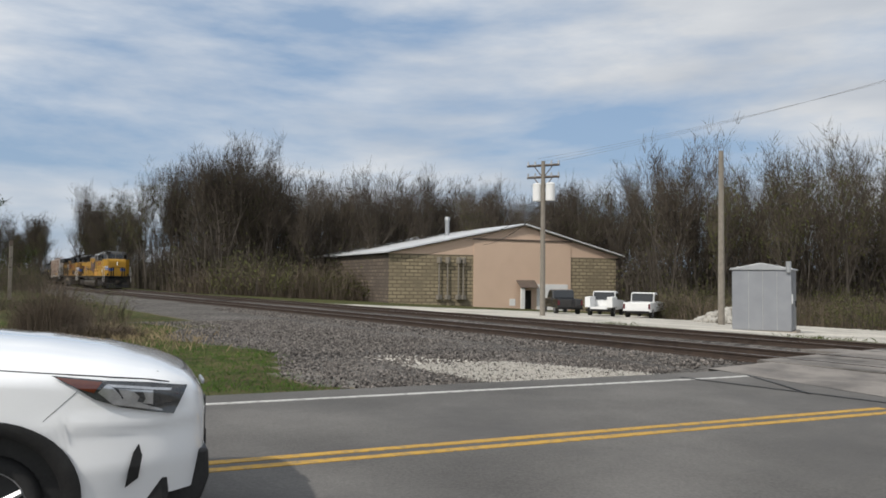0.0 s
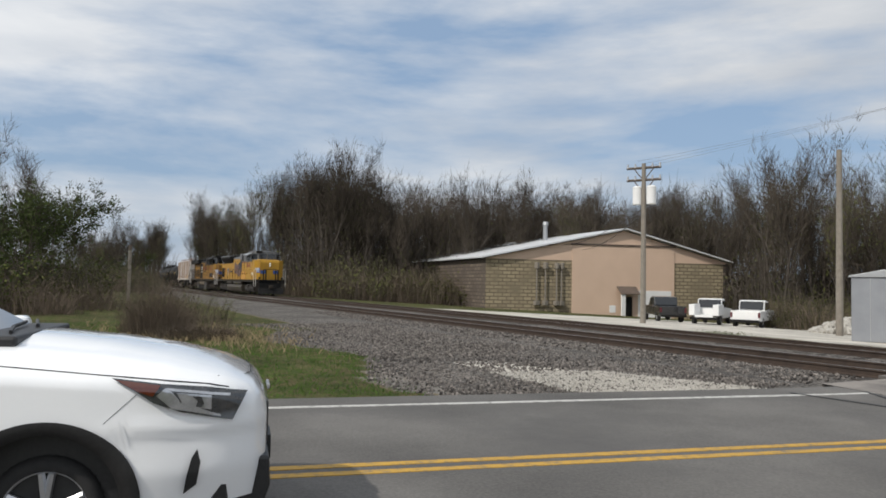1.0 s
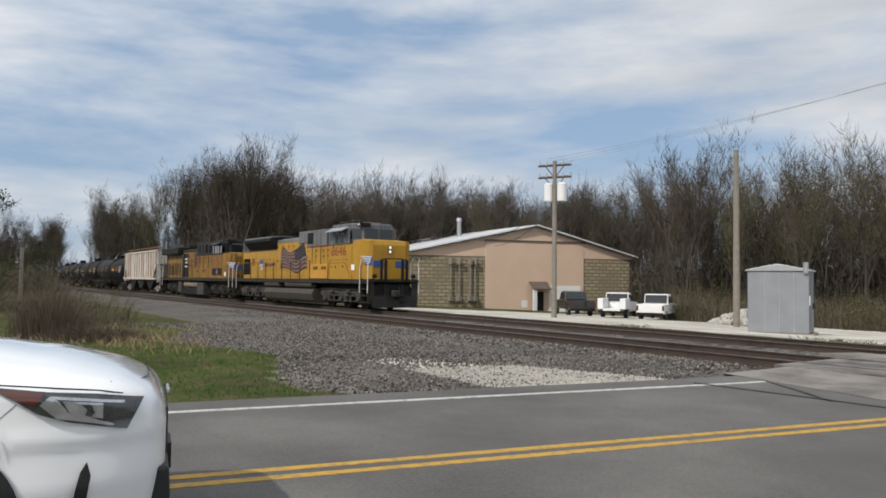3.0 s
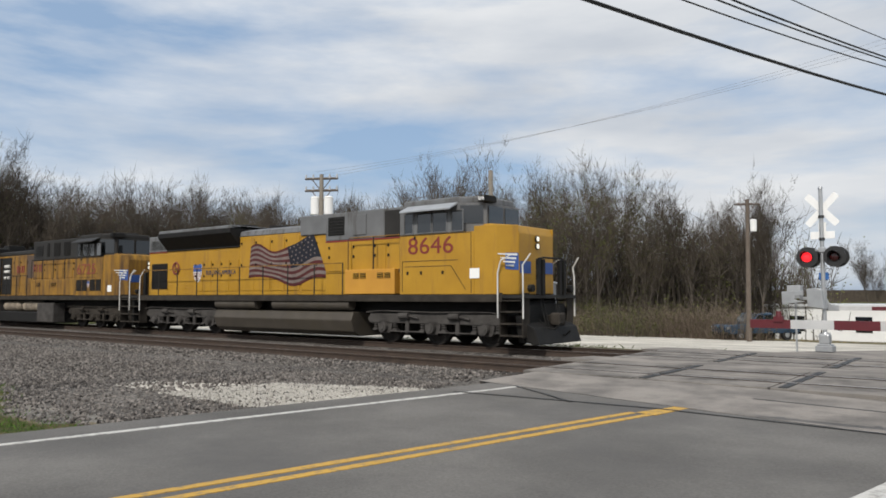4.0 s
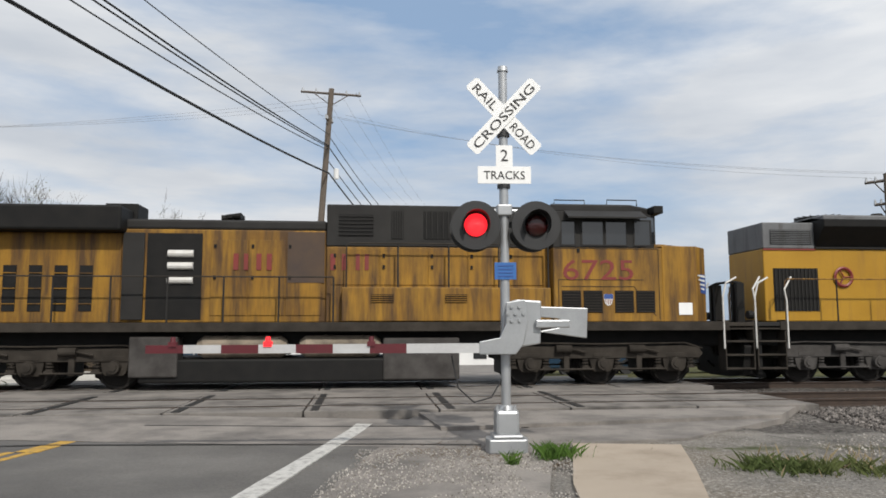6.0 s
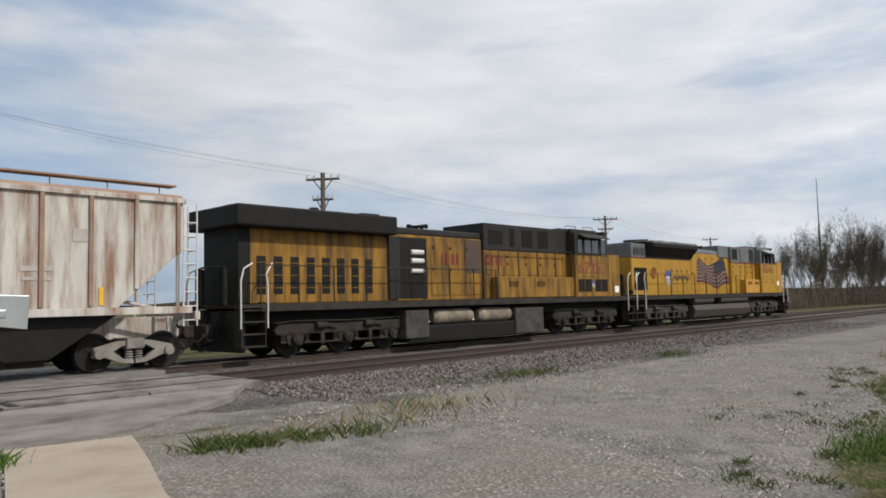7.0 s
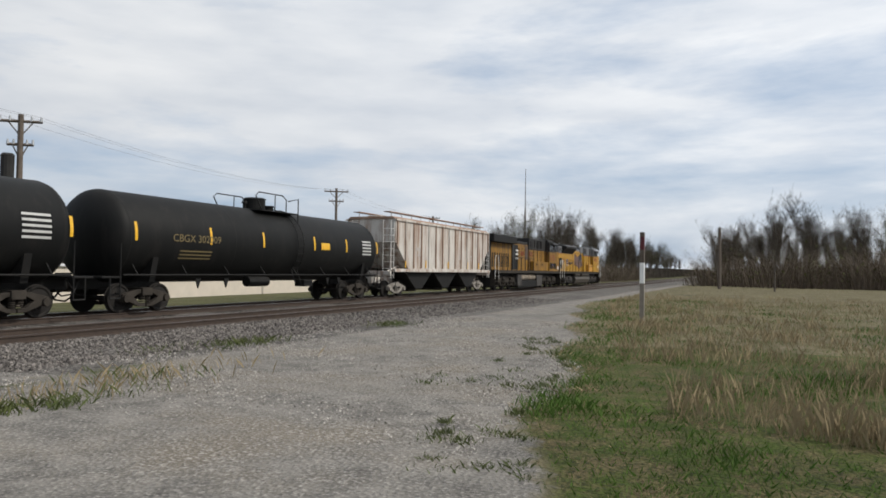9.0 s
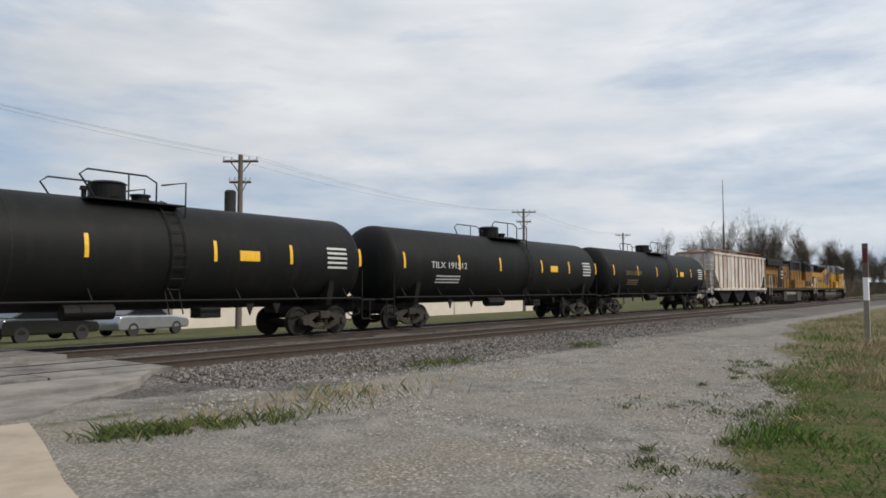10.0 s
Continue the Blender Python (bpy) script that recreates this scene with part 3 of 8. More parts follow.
def rail_line(yc, name):
    """One rail as a head, web and foot profile drawn along the line."""
    prof = [(-0.07, -0.17), (0.07, -0.17), (0.07, -0.15), (0.012, -0.13), (0.012, -0.05), (0.036, -0.035), (0.036, 0.0), (-0.036, 0.0), (-0.036, -0.035), (-0.012, -0.05), (-0.012, -0.13), (-0.07, -0.15)]
    xs = [-420, -360, -300, -250, -210, -180, -160, -140, -120, -105, -95, -40, 0, 40, 95, 105, 120, 140, 160, 180, 210, 250, 300, 360, 420]
    bm = B()
    rings = []
    for x in xs:
        rings.append([bm.verts.new((x, yc + bend(x) + p, RAIL_Z + q)) for p, q in prof])
    for a, b in zip(rings[:-1], rings[1:]):
        for i in range(len(prof)):
            j = (i + 1) % len(prof)
            bm.faces.new((a[i], a[j], b[j], b[i]))
    bmesh.ops.recalc_face_normals(bm, faces=bm.faces[:])
    me = mesh_of(bm, name, M["rust_rail"])
    me.materials.append(M["rail_top"])
    for p in me.polygons:
        if p.center.z > RAIL_Z - 0.002 and abs(p.normal.z) > 0.9:
            p.material_index = 1
    ob = new(name, me)
    return tagged(ob, "rusty steel rail with a polished head", "rail", kind="structure")


for yc in TRACK_Y:
    for s in (-0.755, 0.755):
        rail_line(yc + s, "rail")

bm = B()
box(bm, -0.115, 0.115, -1.3, 1.3, -0.18, -0.065, 0.012)
tie_mesh = mesh_of(bm, "tie", M["tie"])
for k, yc in enumerate(TRACK_Y):
    bed = thing("track", "timber-tied railway track on grey ballast", "track", kind="structure")
    rest = []
    for x in track_x(-150, 150, 0.56):
        if -11 < x < 8.4 and not (x < -8.6):
            continue
        jx, ja, jy = x + random.uniform(-0.04, 0.04), random.uniform(-0.025, 0.025), random.uniform(-0.09, 0.09)
        if -38 < x < 45:
            o = new("tie", tie_mesh)
            o.parent = bed
            o.matrix_basis = pose(jx, yc + jy, random.uniform(-0.012, 0.01), 0, 0, math.degrees(ja))
        else:
            rest.append((jx, yc + jy + bend(x)))
    bm = B()
    for x, y in rest:
        box(bm, x - 0.115, x + 0.115, y - 1.3, y + 1.3, -0.18, -0.07)
    ob = part("far_ties", bm, M["tie"], bed)
    tagged(ob, kind="stuff")

# crossing panels between and beside the rails, with dark joints
cross = thing("crossing_surface", "worn concrete and asphalt crossing panels with dark flangeways", "crossing", kind="structure")
for yc in TRACK_Y:
    for y0, y1 in ((yc - 1.65, yc - 0.80), (yc - 0.66, yc - 0.02), (yc + 0.0, yc + 0.66), (yc + 0.80, yc + 1.65)):
        x = -8.3
        while x < 6.5:
            bm = B()
            w = 2.42
            box(bm, x + 0.02, x + w - 0.02, y0 + 0.008, y1 - 0.008, -0.1, RAIL_Z - 0.008 + random.uniform(-0.006, 0.003), 0.01)
            part("panel", bm, M["panel"], cross)
            x += w
bm = B()
prism(bm, [(-9.2, 16.66), (7.0, 16.66), (7.4, 17.64), (-8.8, 17.64)], -0.1, 0.085, "z")
single("mid_pavement", bm, M["asphalt_old"], "asphalt infill between the two tracks", "road", kind="structure")
bm = B()
prism(bm, [(-8.9, 20.96), (7.6, 20.96), (8.0, 22.0), (-8.6, 22.0)], -0.1, 0.075, "z")
single("far_apron", bm, M["asphalt_old"], "asphalt apron past the far rail", "road", kind="structure")
for x in (-5.7, -3.25, -0.85, 1.6, 4.0):
    for yc in TRACK_Y:
        bm = B()
        for a, b in ((-1.6, -0.82), (-0.6, 0.6), (0.82, 1.6)):
            box(bm, x - 0.07, x + 0.07, yc + a, yc + b, 0.02, RAIL_Z + 0.004)
        single("panel_joint", bm, M["tar"], "black rubber joint between crossing panels", "joint", kind="structure")
# ---- the train ----
TRAIN, WHEELS = [], []


def wheelset(parent, x, r, half=0.75):
    bm = B()
    for s in (-1, 1):
        wheel_shape(bm, [(0.0, 0.075), (0.12, 0.08), (0.14, 0.05), (r - 0.1, 0.03), (r - 0.06, 0.062), (r - 0.01, 0.062), (r, 0.05), (r + 0.004, -0.045), (r + 0.03, -0.06), (r + 0.025, -0.075), (r - 0.05, -0.07), (0.0, -0.07)], 0, 0, s, 28, cy=s * half)
        for k in range(3):
            a = k * 2.094
            box(bm, 0.2 * math.cos(a) - 0.04, 0.2 * math.cos(a) + 0.04, s * half - 0.07 if s < 0 else s * half + 0.03, s * half - 0.03 if s < 0 else s * half + 0.07, 0.2 * math.sin(a) - 0.04, 0.2 * math.sin(a) + 0.04)
    tube(bm, (0, -0.7, 0), (0, 0.7, 0), 0.09, seg=12)
    ob = part("wheelset", bm, M["wheel"], parent, "steel wheels on an axle")
    ob.matrix_basis = Matrix.Translation((x, 0, r))
    WHEELS.append((ob, r))
    return ob


def loco_truck(parent, xs, material):
    """A six-wheel locomotive truck: side frames with pedestals, boxes, springs and brake gear."""
    bm = B()
    x0, x1 = min(xs) - 0.75, max(xs) + 0.75
    for s in (-1, 1):
        y = s * 1.05
        prism(bm, [(x0, 0.78), (x0 + 0.15, 0.98), (x1 - 0.15, 0.98), (x1, 0.78), (x1 - 0.1, 0.66), (x0 + 0.1, 0.66)], y - 0.09, y + 0.09, "y", 0.02)
        for x in xs:
            prism(bm, [(x - 0.36, 0.86), (x - 0.27, 0.40), (x - 0.2, 0.33), (x + 0.2, 0.33), (x + 0.27, 0.40), (x + 0.36, 0.86)], y - 0.06, y + 0.06, "y", 0.015)
            tube(bm, (x, y + s * 0.03, 0.53), (x, y + s * 0.2, 0.53), 0.17, 0.15, 14)
            tube(bm, (x, y + s * 0.19, 0.53), (x, y + s * 0.225, 0.53), 0.10, 0.09, 10)
            box(bm, x - 0.24, x + 0.24, y - 0.1, y + 0.16 * s + 0.1, 0.70, 0.80, 0.015)
            for d in (-0.42, 0.42):
                for k in range(5):
                    tube(bm, (x + d, y, 0.46 + 0.075 * k), (x + d, y, 0.50 + 0.075 * k), 0.09, 0.09, 10)
                box(bm, x + d - 0.1, x + d + 0.1, y - 0.09, y + 0.09, 0.42, 0.46)
        for xa, xb in zip(sorted(xs)[:-1], sorted(xs)[1:]):
            xm = (xa + xb) / 2
            tube(bm, (xm - 0.28, y + s * 0.16, 0.9), (xm + 0.12, y + s * 0.16, 0.9), 0.1, 0.1, 12)
            tube(bm, (xm + 0.12, y + s * 0.16, 0.9), (xm + 0.5, y + s * 0.16, 0.82), 0.03, 0.03, 6)
            box(bm, xm - 0.07, xm + 0.07, y + s * 0.08 - 0.04, y + s * 0.08 + 0.04, 0.34, 0.92, 0.01)
            tube(bm, (xm - 0.7, y + s * 0.12, 0.40), (xm + 0.7, y + s * 0.12, 0.40), 0.025, 0.025, 6)
    for x in (min(xs) - 0.55, sum(xs) / len(xs), max(xs) + 0.55):
        box(bm, x - 0.15, x + 0.15, -1.0, 1.0, 0.62, 0.95)
    pipe(bm, [(x0, -1.18, 1.0), (x0 + 0.6, -1.2, 1.06), (sum(xs) / 3, -1.2, 1.02), (x1 - 0.5, -1.18, 1.05), (x1, -1.1, 0.9)], 0.022)
    ob = part("truck", bm, material, parent, "dusty steel six-wheel truck frame")
    for x in xs:
        # Plain black motor block, added to keep the gap behind the wheels dark.
        bm = B()
        box(bm, x - 0.62, x + 0.62, -0.62, 0.62, 0.24, 0.98, 0.06)
        part("traction_motor", bm, M["black"], ob)
        wheelset(ob, x, 0.53)
    return ob


def car_truck(parent, xc, material=None, label="steel four-wheel truck frame"):
    bm = B()
    for s in (-1, 1):
        y = s * 1.0
        for d in (-1, 1):
            prism(bm, [(xc + d * 0.98, 0.60), (xc + d * 1.0, 0.36), (xc + d * 0.72, 0.36), (xc + d * 0.3, 0.20), (xc + d * 0.02, 0.18), (xc + d * 0.02, 0.28), (xc + d * 0.28, 0.31), (xc + d * 0.52, 0.50), (xc + d * 0.30, 0.62), (xc + d * 0.02, 0.64), (xc + d * 0.02, 0.76), (xc + d * 0.4, 0.74)], y - 0.08, y + 0.08, "y", 0.012)
            tube(bm, (xc + d * 0.87, y, 0.46), (xc + d * 0.87, y + s * 0.16, 0.46), 0.13, 0.12, 12)
        for k in range(6):
            tube(bm, (xc - 0.12, y, 0.28 + 0.06 * k), (xc - 0.12, y, 0.31 + 0.06 * k), 0.1, 0.1, 10)
            tube(bm, (xc + 0.12, y, 0.28 + 0.06 * k), (xc + 0.12, y, 0.31 + 0.06 * k), 0.1, 0.1, 10)
    box(bm, xc - 0.22, xc + 0.22, -1.15, 1.15, 0.55, 0.80, 0.02)
    ob = part("truck", bm, material or M["truck"], parent, label)
    for d in (-0.87, 0.87):
        wheelset(ob, xc + d, 0.46)
    return ob


def coupler(parent, x, d, z=0.88):
    bm = B()
    box(bm, min(x, x - d * 0.7), max(x, x - d * 0.7), -0.09, 0.09, z - 0.1, z + 0.1, 0.02)
    box(bm, x - 0.16, x + 0.16, -0.2, 0.2, z - 0.2, z + 0.16, 0.05)
    part("coupler", bm, M["truck2"], parent)
    bm = B()
    pipe(bm, [(x - d * 0.5, 0.3, z - 0.1), (x - d * 0.2, 0.34, z - 0.45), (x + d * 0.1, 0.28, z - 0.5), (x + d * 0.3, 0.2, z - 0.35)], 0.03, 8)
    part("air_hose", bm, M["black"], parent)
    bm = B()
    pipe(bm, [(x - d * 0.5, -0.45, z + 0.2), (x - d * 0.2, -0.5, z - 0.25), (x + d * 0.15, -0.45, z - 0.3), (x + d * 0.35, -0.4, z - 0.1)], 0.025, 8)
    part("air_hose", bm, M["black"], parent)


def fan(parent, x, z, r=0.62):
    bm = B()
    tube(bm, (x, 0, z), (x, 0, z + 0.13), r, r * 0.97, 24)
    tube(bm, (x, 0, z + 0.13), (x, 0, z + 0.16), r * 0.3, r * 0.25, 12)
    for k in range(10):
        a = k * math.pi / 10
        tube(bm, (x - r * math.cos(a), -r * math.sin(a), z + 0.145), (x + r * math.cos(a), r * math.sin(a), z + 0.145), 0.012, seg=4)
    part("roof_fan", bm, M["grey_dark"], parent)


def handrail(parent, x0, x1, z0, zr, y, step, material, n_name="handrail"):
    bm = B()
    pipe(bm, [(x0, y, z0), (x0, y, zr - 0.06), (x0 + 0.08 * (1 if x1 > x0 else -1), y, zr), (x1, y, zr)], 0.019)
    part(n_name, bm, material, parent)
    n = int(abs(x1 - x0) / step)
    for i in range(1, n + 1):
        x = x0 + (x1 - x0) * i / n
        bm = B()
        tube(bm, (x, y, z0 - 0.12), (x, y, zr), 0.022, seg=6)
        box(bm, x - 0.04, x + 0.04, y - 0.03, y + 0.03, z0 - 0.14, z0 - 0.02)
        part("stanchion", bm, M["grey_dark"], parent)


def steps(parent, x, d, y_side, material, z_top=1.62):
    """Corner stairwell: cheek plates, three treads and curved grab rails."""
    w = 0.75
    xa, xb = sorted((x, x - d * w))
    for i, z in enumerate((0.38, 0.72, 1.06, 1.38)):
        bm = B()
        box(bm, xa, xb, min(y_side, y_side * 0.78), max(y_side, y_side * 0.78), z, z + 0.04)
        part("step", bm, M["truck2"], parent)
    for xx in (xa, xb):
        bm = B()
        box(bm, xx - 0.015, xx + 0.015, min(y_side * 0.74, y_side * 0.99), max(y_side * 0.74, y_side * 0.99), 0.36, z_top)
        part("step_cheek", bm, M["truck2"], parent)
    bm = B()
    pipe(bm, [(xa - 0.05, y_side * 1.01, 0.9), (xa - 0.05, y_side * 1.01, 2.2), (xa + 0.05, y_side * 1.0, 2.55), (xa + 0.35, y_side * 0.97, 2.7)], 0.024)
    part("grab_rail", bm, M["rail_white"], parent, "white curved grab rail")
    bm = B()
    pipe(bm, [(xb + 0.05, y_side * 1.01, 0.9), (xb + 0.05, y_side * 1.01, 2.1), (xb + 0.02, y_side * 0.99, 2.4), (xb + 0.25, y_side * 0.95, 2.72)], 0.024)
    part("grab_rail", bm, M["rail_white"], parent, "white curved grab rail")


def hood_doors(parent, xs, z0, z1, y, material, latch=True):
    """Flush access doors along the hood, each with a latch."""
    for xa, xb in zip(xs[:-1], xs[1:]):
        for s in (1, -1):
            bm = B()
            box(bm, xb + 0.02, xa - 0.02, min(s * y, s * (y + 0.022)), max(s * y, s * (y + 0.022)), z0, z1, 0.006)
            ob = part("hood_door", bm, material, parent)
        if latch:
            for zl in ((z0 + z1) / 2, z1 - 0.16):
                bm = B()
                box(bm, xb + 0.08, xb + 0.14, -y - 0.05, -y - 0.02, zl - 0.045, zl + 0.045)
                part("latch", bm, M["black"], ob)


def louvre(parent, x0, x1, z0, z1, y, n, vertical=False, frame_mat=None):
    bm = B()
    box(bm, x0, x1, -y - 0.012, -y, z0, z1)
    part("vent", bm, M["black"], parent, "black vent opening")
    bm = B()
    for i in range(n):
        if vertical:
            x = x0 + (x1 - x0) * (i + 0.5) / n
            box(bm, x - 0.012, x + 0.012, -y - 0.035, -y - 0.012, z0, z1)
        else:
            z = z0 + (z1 - z0) * (i + 0.5) / n
            box(bm, x0, x1, -y - 0.035, -y - 0.012, z - 0.012, z + 0.008)
    part("vent_slats", bm, frame_mat or M["grey_dark"], parent)


def flag_mural(parent, y, x_left=-13.25, x_top=-10.25, x_bot=-9.5):
    """Waving striped flag painted on the hood: thirteen strips and a starred canton."""
    def at(u, v):
        xl = x_left - 0.12 * v
        xr = x_top + (x_bot - x_top) * v
        x = xl + (xr - xl) * u
        top = 3.30 + 0.36 * u ** 1.6
        bot = 2.12 - 0.02 * u
        wave = 0.23 * math.sin(7.4 * u + 0.9 - 0.5 * v) * (1.0 - 0.55 * u) + 0.05 * math.sin(14 * u + v * 2.5)
        return x, top + (bot - top) * v + wave
    nseg = 22
    for k in range(13):
        bm = B()
        a, b = [], []
        for i in range(nseg + 1):
            u = i / nseg
            if k < 7:
                u *= 0.60
            x, z = at(u, k / 13)
            a.append(bm.verts.new((x, y, z)))
            x, z = at(u, (k + 1) / 13)
            b.append(bm.verts.new((x, y, z)))
        for i in range(nseg):
            bm.faces.new((a[i], b[i], b[i + 1], a[i + 1]))
        part("mural_stripe", bm, M["flag_red"] if k % 2 == 0 else M["flag_white"], parent)
    bm = B()
    grid = []
    for j in range(5):
        grid.append([])
        for i in range(11):
            x, z = at(0.60 + 0.40 * i / 10, j / 4 * 7 / 13)
            grid[-1].append(bm.verts.new((x, y, z)))
    for j in range(4):
        for i in range(10):
            bm.faces.new((grid[j][i], grid[j + 1][i], grid[j + 1][i + 1], grid[j][i + 1]))
    part("mural_canton", bm, M["flag_blue"], parent, "dark blue starred corner of the flag")
    bm = B()
    for j in range(5):
        for i in range(6):
            x, z = at(0.64 + 0.058 * i + (0.02 if j % 2 else 0), 0.05 + 0.1 * j)
            for q in range(2):
                s = 0.045
                if q == 0:
                    vs = [(x - s, z - s * 0.6), (x + s, z - s * 0.6), (x, z + s)]
                else:
                    vs = [(x, z - s), (x + s, z + s * 0.6), (x - s, z + s * 0.6)]
                bm.faces.new([bm.verts.new((a, y - 0.003 - 0.001 * q, c)) for a, c in vs])
    part("mural_stars", bm, M["flag_white"], parent)


def shield(parent, x, z, w, h, y):
    pts = [(-0.5, 0.42), (-0.3, 0.5), (0, 0.44), (0.3, 0.5), (0.5, 0.42), (0.46, -0.1), (0.3, -0.36), (0, -0.5), (-0.3, -0.36), (-0.46, -0.1)]
    bm = B()
    prism(bm, [(x + a * w, z + b * h) for a, b in pts], y - 0.006, y, "y")
    ob = part("shield", bm, M["shield_white"], parent, "blue, white and red shield emblem")
    bm = B()
    prism(bm, [(x + a * w * 0.95, z + b * h) for a, b in [(-0.5, 0.42), (-0.3, 0.5), (0, 0.44), (0.3, 0.5), (0.5, 0.42), (0.49, 0.08), (-0.49, 0.08)]], y - 0.010, y - 0.006, "y")
    part("shield_top", bm, M["shield_blue"], ob)
    bm = B()
    for k in range(5):
        xx = x + (-0.36 + 0.18 * k) * w
        zb = z + (-0.42 + 0.35 * abs((k - 2) / 2) ** 1.5 * 0.6) * h
        box(bm, xx - 0.035 * w, xx + 0.035 * w, y - 0.010, y - 0.006, zb, z + 0.05 * h)
    part("shield_stripes", bm, M["red"], ob)


def window_pane(parent, x0, x1, z0, z1, y, frame=0.04, fmat=None):
    bm = B()
    box(bm, x0 - frame, x1 + frame, -y - 0.02, -y, z0 - frame, z0, 0)
    box(bm, x0 - frame, x1 + frame, -y - 0.02, -y, z1, z1 + frame, 0)
    box(bm, x0 - frame, x0, -y - 0.02, -y, z0, z1, 0)
    box(bm, x1, x1 + frame, -y - 0.02, -y, z0, z1, 0)
    fr = part("window_frame", bm, fmat or M["black"], parent)
    bm = B()
    box(bm, x0, x1, -y - 0.008, -y, z0, z1)
    part("pane", bm, M["glass"], fr)


def locomotive(v):
    """v = 1: the leading, cleaner unit; v = 2: the trailing, grimy one. x runs forward, 0 is the middle; built by distance from its front coupler."""
    X = 10.5 if v == 1 else 11.2
    Y = M["yellow"] if v == 1 else M["yellow_worn"]
    G = M["grey"] if v == 1 else M["grey_dark"]
    lab = "clean yellow and grey diesel locomotive with a flag mural" if v == 1 else "grimy yellow and dark grey diesel locomotive, paint peeling"
    root = thing("locomotive", lab, "locomotive", group="train")
    end = -21.1 if v == 1 else -21.9
    px = [0.0]

    def bx(name, x0, x1, y0, y1, z0, z1, m, bev=0.02, label=""):
        bm = B()
        box(bm, x0 + X, x1 + X, y0, y1, z0, z1, bev)
        return part(name, bm, m, root, label)

    # frame and walkway
    bx("underframe", end + 0.3, -0.6, -0.8, 0.8, 0.95, 1.40, M["black"])
    bx("walkway", end, -0.25, -1.5, 1.5, 1.46, 1.56, M["truck2"] if v == 2 else M["grey_dark"], 0.01)
    for s in (-1, 1):
        bx("sill", end + 0.7, -1.0, s * 1.5 - 0.02, s * 1.5 + 0.02, 1.36, 1.58, M["truck2"], 0.006, "grimy brown frame sill")
    # trucks
    if v == 1:
        loco_truck(root, [X - 1.85, X - 3.87, X - 5.87], M["truck"])
        loco_truck(root, [X - 15.55, X - 17.55, X - 19.5], M["truck"])
    else:
        loco_truck(root, [X - 2.3, X - 4.2, X - 6.05], M["truck2"])
        loco_truck(root, [X - 16.0, X - 17.9, X - 19.8], M["truck2"])
    coupler(root, X - 0.05, 1)
    coupler(root, X + end - 0.15, -1)
    # ends: anticlimber, pilot sheets, steps, hoses
    for d, xe in ((1, -0.25), (-1, end)):
        bm = B()
        if d == 1:
            prism(bm, [(-1.45, 0.95), (-1.3, 0.22), (-0.5, 0.14), (0.5, 0.14), (1.3, 0.22), (1.45, 0.95), (1.0, 1.3), (-1.0, 1.3)], X + xe - 0.35, X + xe - 0.15, "x", 0.02)
            prism(bm, [(X + xe - 0.2, 0.8), (X + xe + 0.15, 0.62), (X + xe + 0.32, 0.16), (X + xe + 0.1, 0.14), (X + xe - 0.2, 0.3)], -1.25, 1.25, "y", 0.02)
        else:
            box(bm, X + xe + 0.1, X + xe + 0.25, -1.4, 1.4, 0.25, 1.4, 0.02)
        part("pilot", bm, M["black"], root, "black pilot plate with plough")
        for s in (-1, 1):
            steps(root, X + xe - d * 0.1, d, s * 1.5, None)
        for yy in (-0.5, -0.35, 0.35, 0.5):
            bm = B()
            pipe(bm, [(X + xe - d * 0.12, yy, 1.5), (X + xe - d * 0.05, yy, 1.2), (X + xe + d * 0.1, yy, 0.7), (X + xe + d * 0.03, yy, 0.45)], 0.022)
            part("end_hose", bm, M["black"], root)
        bm = B()
        for yy in (-0.75, -0.5, 0.5, 0.75):
            box(bm, X + xe - 0.05, X + xe + 0.05, yy - 0.06, yy + 0.06, 1.56, 2.6)
        pipe(bm, [(X + xe, -0.75, 2.6), (X + xe, -0.45, 2.65), (X + xe, 0.45, 2.65), (X + xe, 0.75, 2.6)], 0.03)
        part("end_rail", bm, M["black"], root, "black end rail uprights")
    # fuel tank and reservoirs
    if v == 1:
        bm = B()
        prism(bm, [(-1.38, 1.0), (-1.5, 0.72), (-1.36, 0.34), (-1.05, 0.18), (1.05, 0.18), (1.36, 0.34), (1.5, 0.72), (1.38, 1.0)], X - 14.7, X - 7.05, "x", 0.03)
        part("fuel_tank", bm, M["tank_steel"], root, "dusty ribbed fuel tank")
        for x0, x1 in ((-14.7, -12.2), (-11.2, -7.2)):
            for s in (-1, 1):
                bm = B()
                tube(bm, (X + x0, s * 1.29, 1.24), (X + x1, s * 1.29, 1.24), 0.19, 0.19, 18)
                part("air_reservoir", bm, M["tank_steel"], root)
    else:
        bx("fuel_tank", -15.4, -7.9, -1.35, 1.35, 0.16, 0.72, M["black"], 0.05)
        for x0, x1 in ((-14.1, -12.0), (-11.7, -9.75)):
            for s in (-1, 1):
                bm = B()
                tube(bm, (X + x0 + 0.15, s * 1.1, 1.0), (X + x1 - 0.15, s * 1.1, 1.0), 0.27, 0.27, 18)
                tube(bm, (X + x0, s * 1.1, 1.0), (X + x0 + 0.15, s * 1.1, 1.0), 0.16, 0.27, 18)
                tube(bm, (X + x1, s * 1.1, 1.0), (X + x1 - 0.15, s * 1.1, 1.0), 0.16, 0.27, 18)
                for q in (0.3, 0.75):
                    xx = X + x0 + (x1 - x0) * q
                    tube(bm, (xx, s * 1.1, 1.0), (xx + 0.05, s * 1.1, 1.0), 0.285, 0.285, 18)
                part("air_reservoir", bm, mat_tan, root, "tan cylindrical air tank")
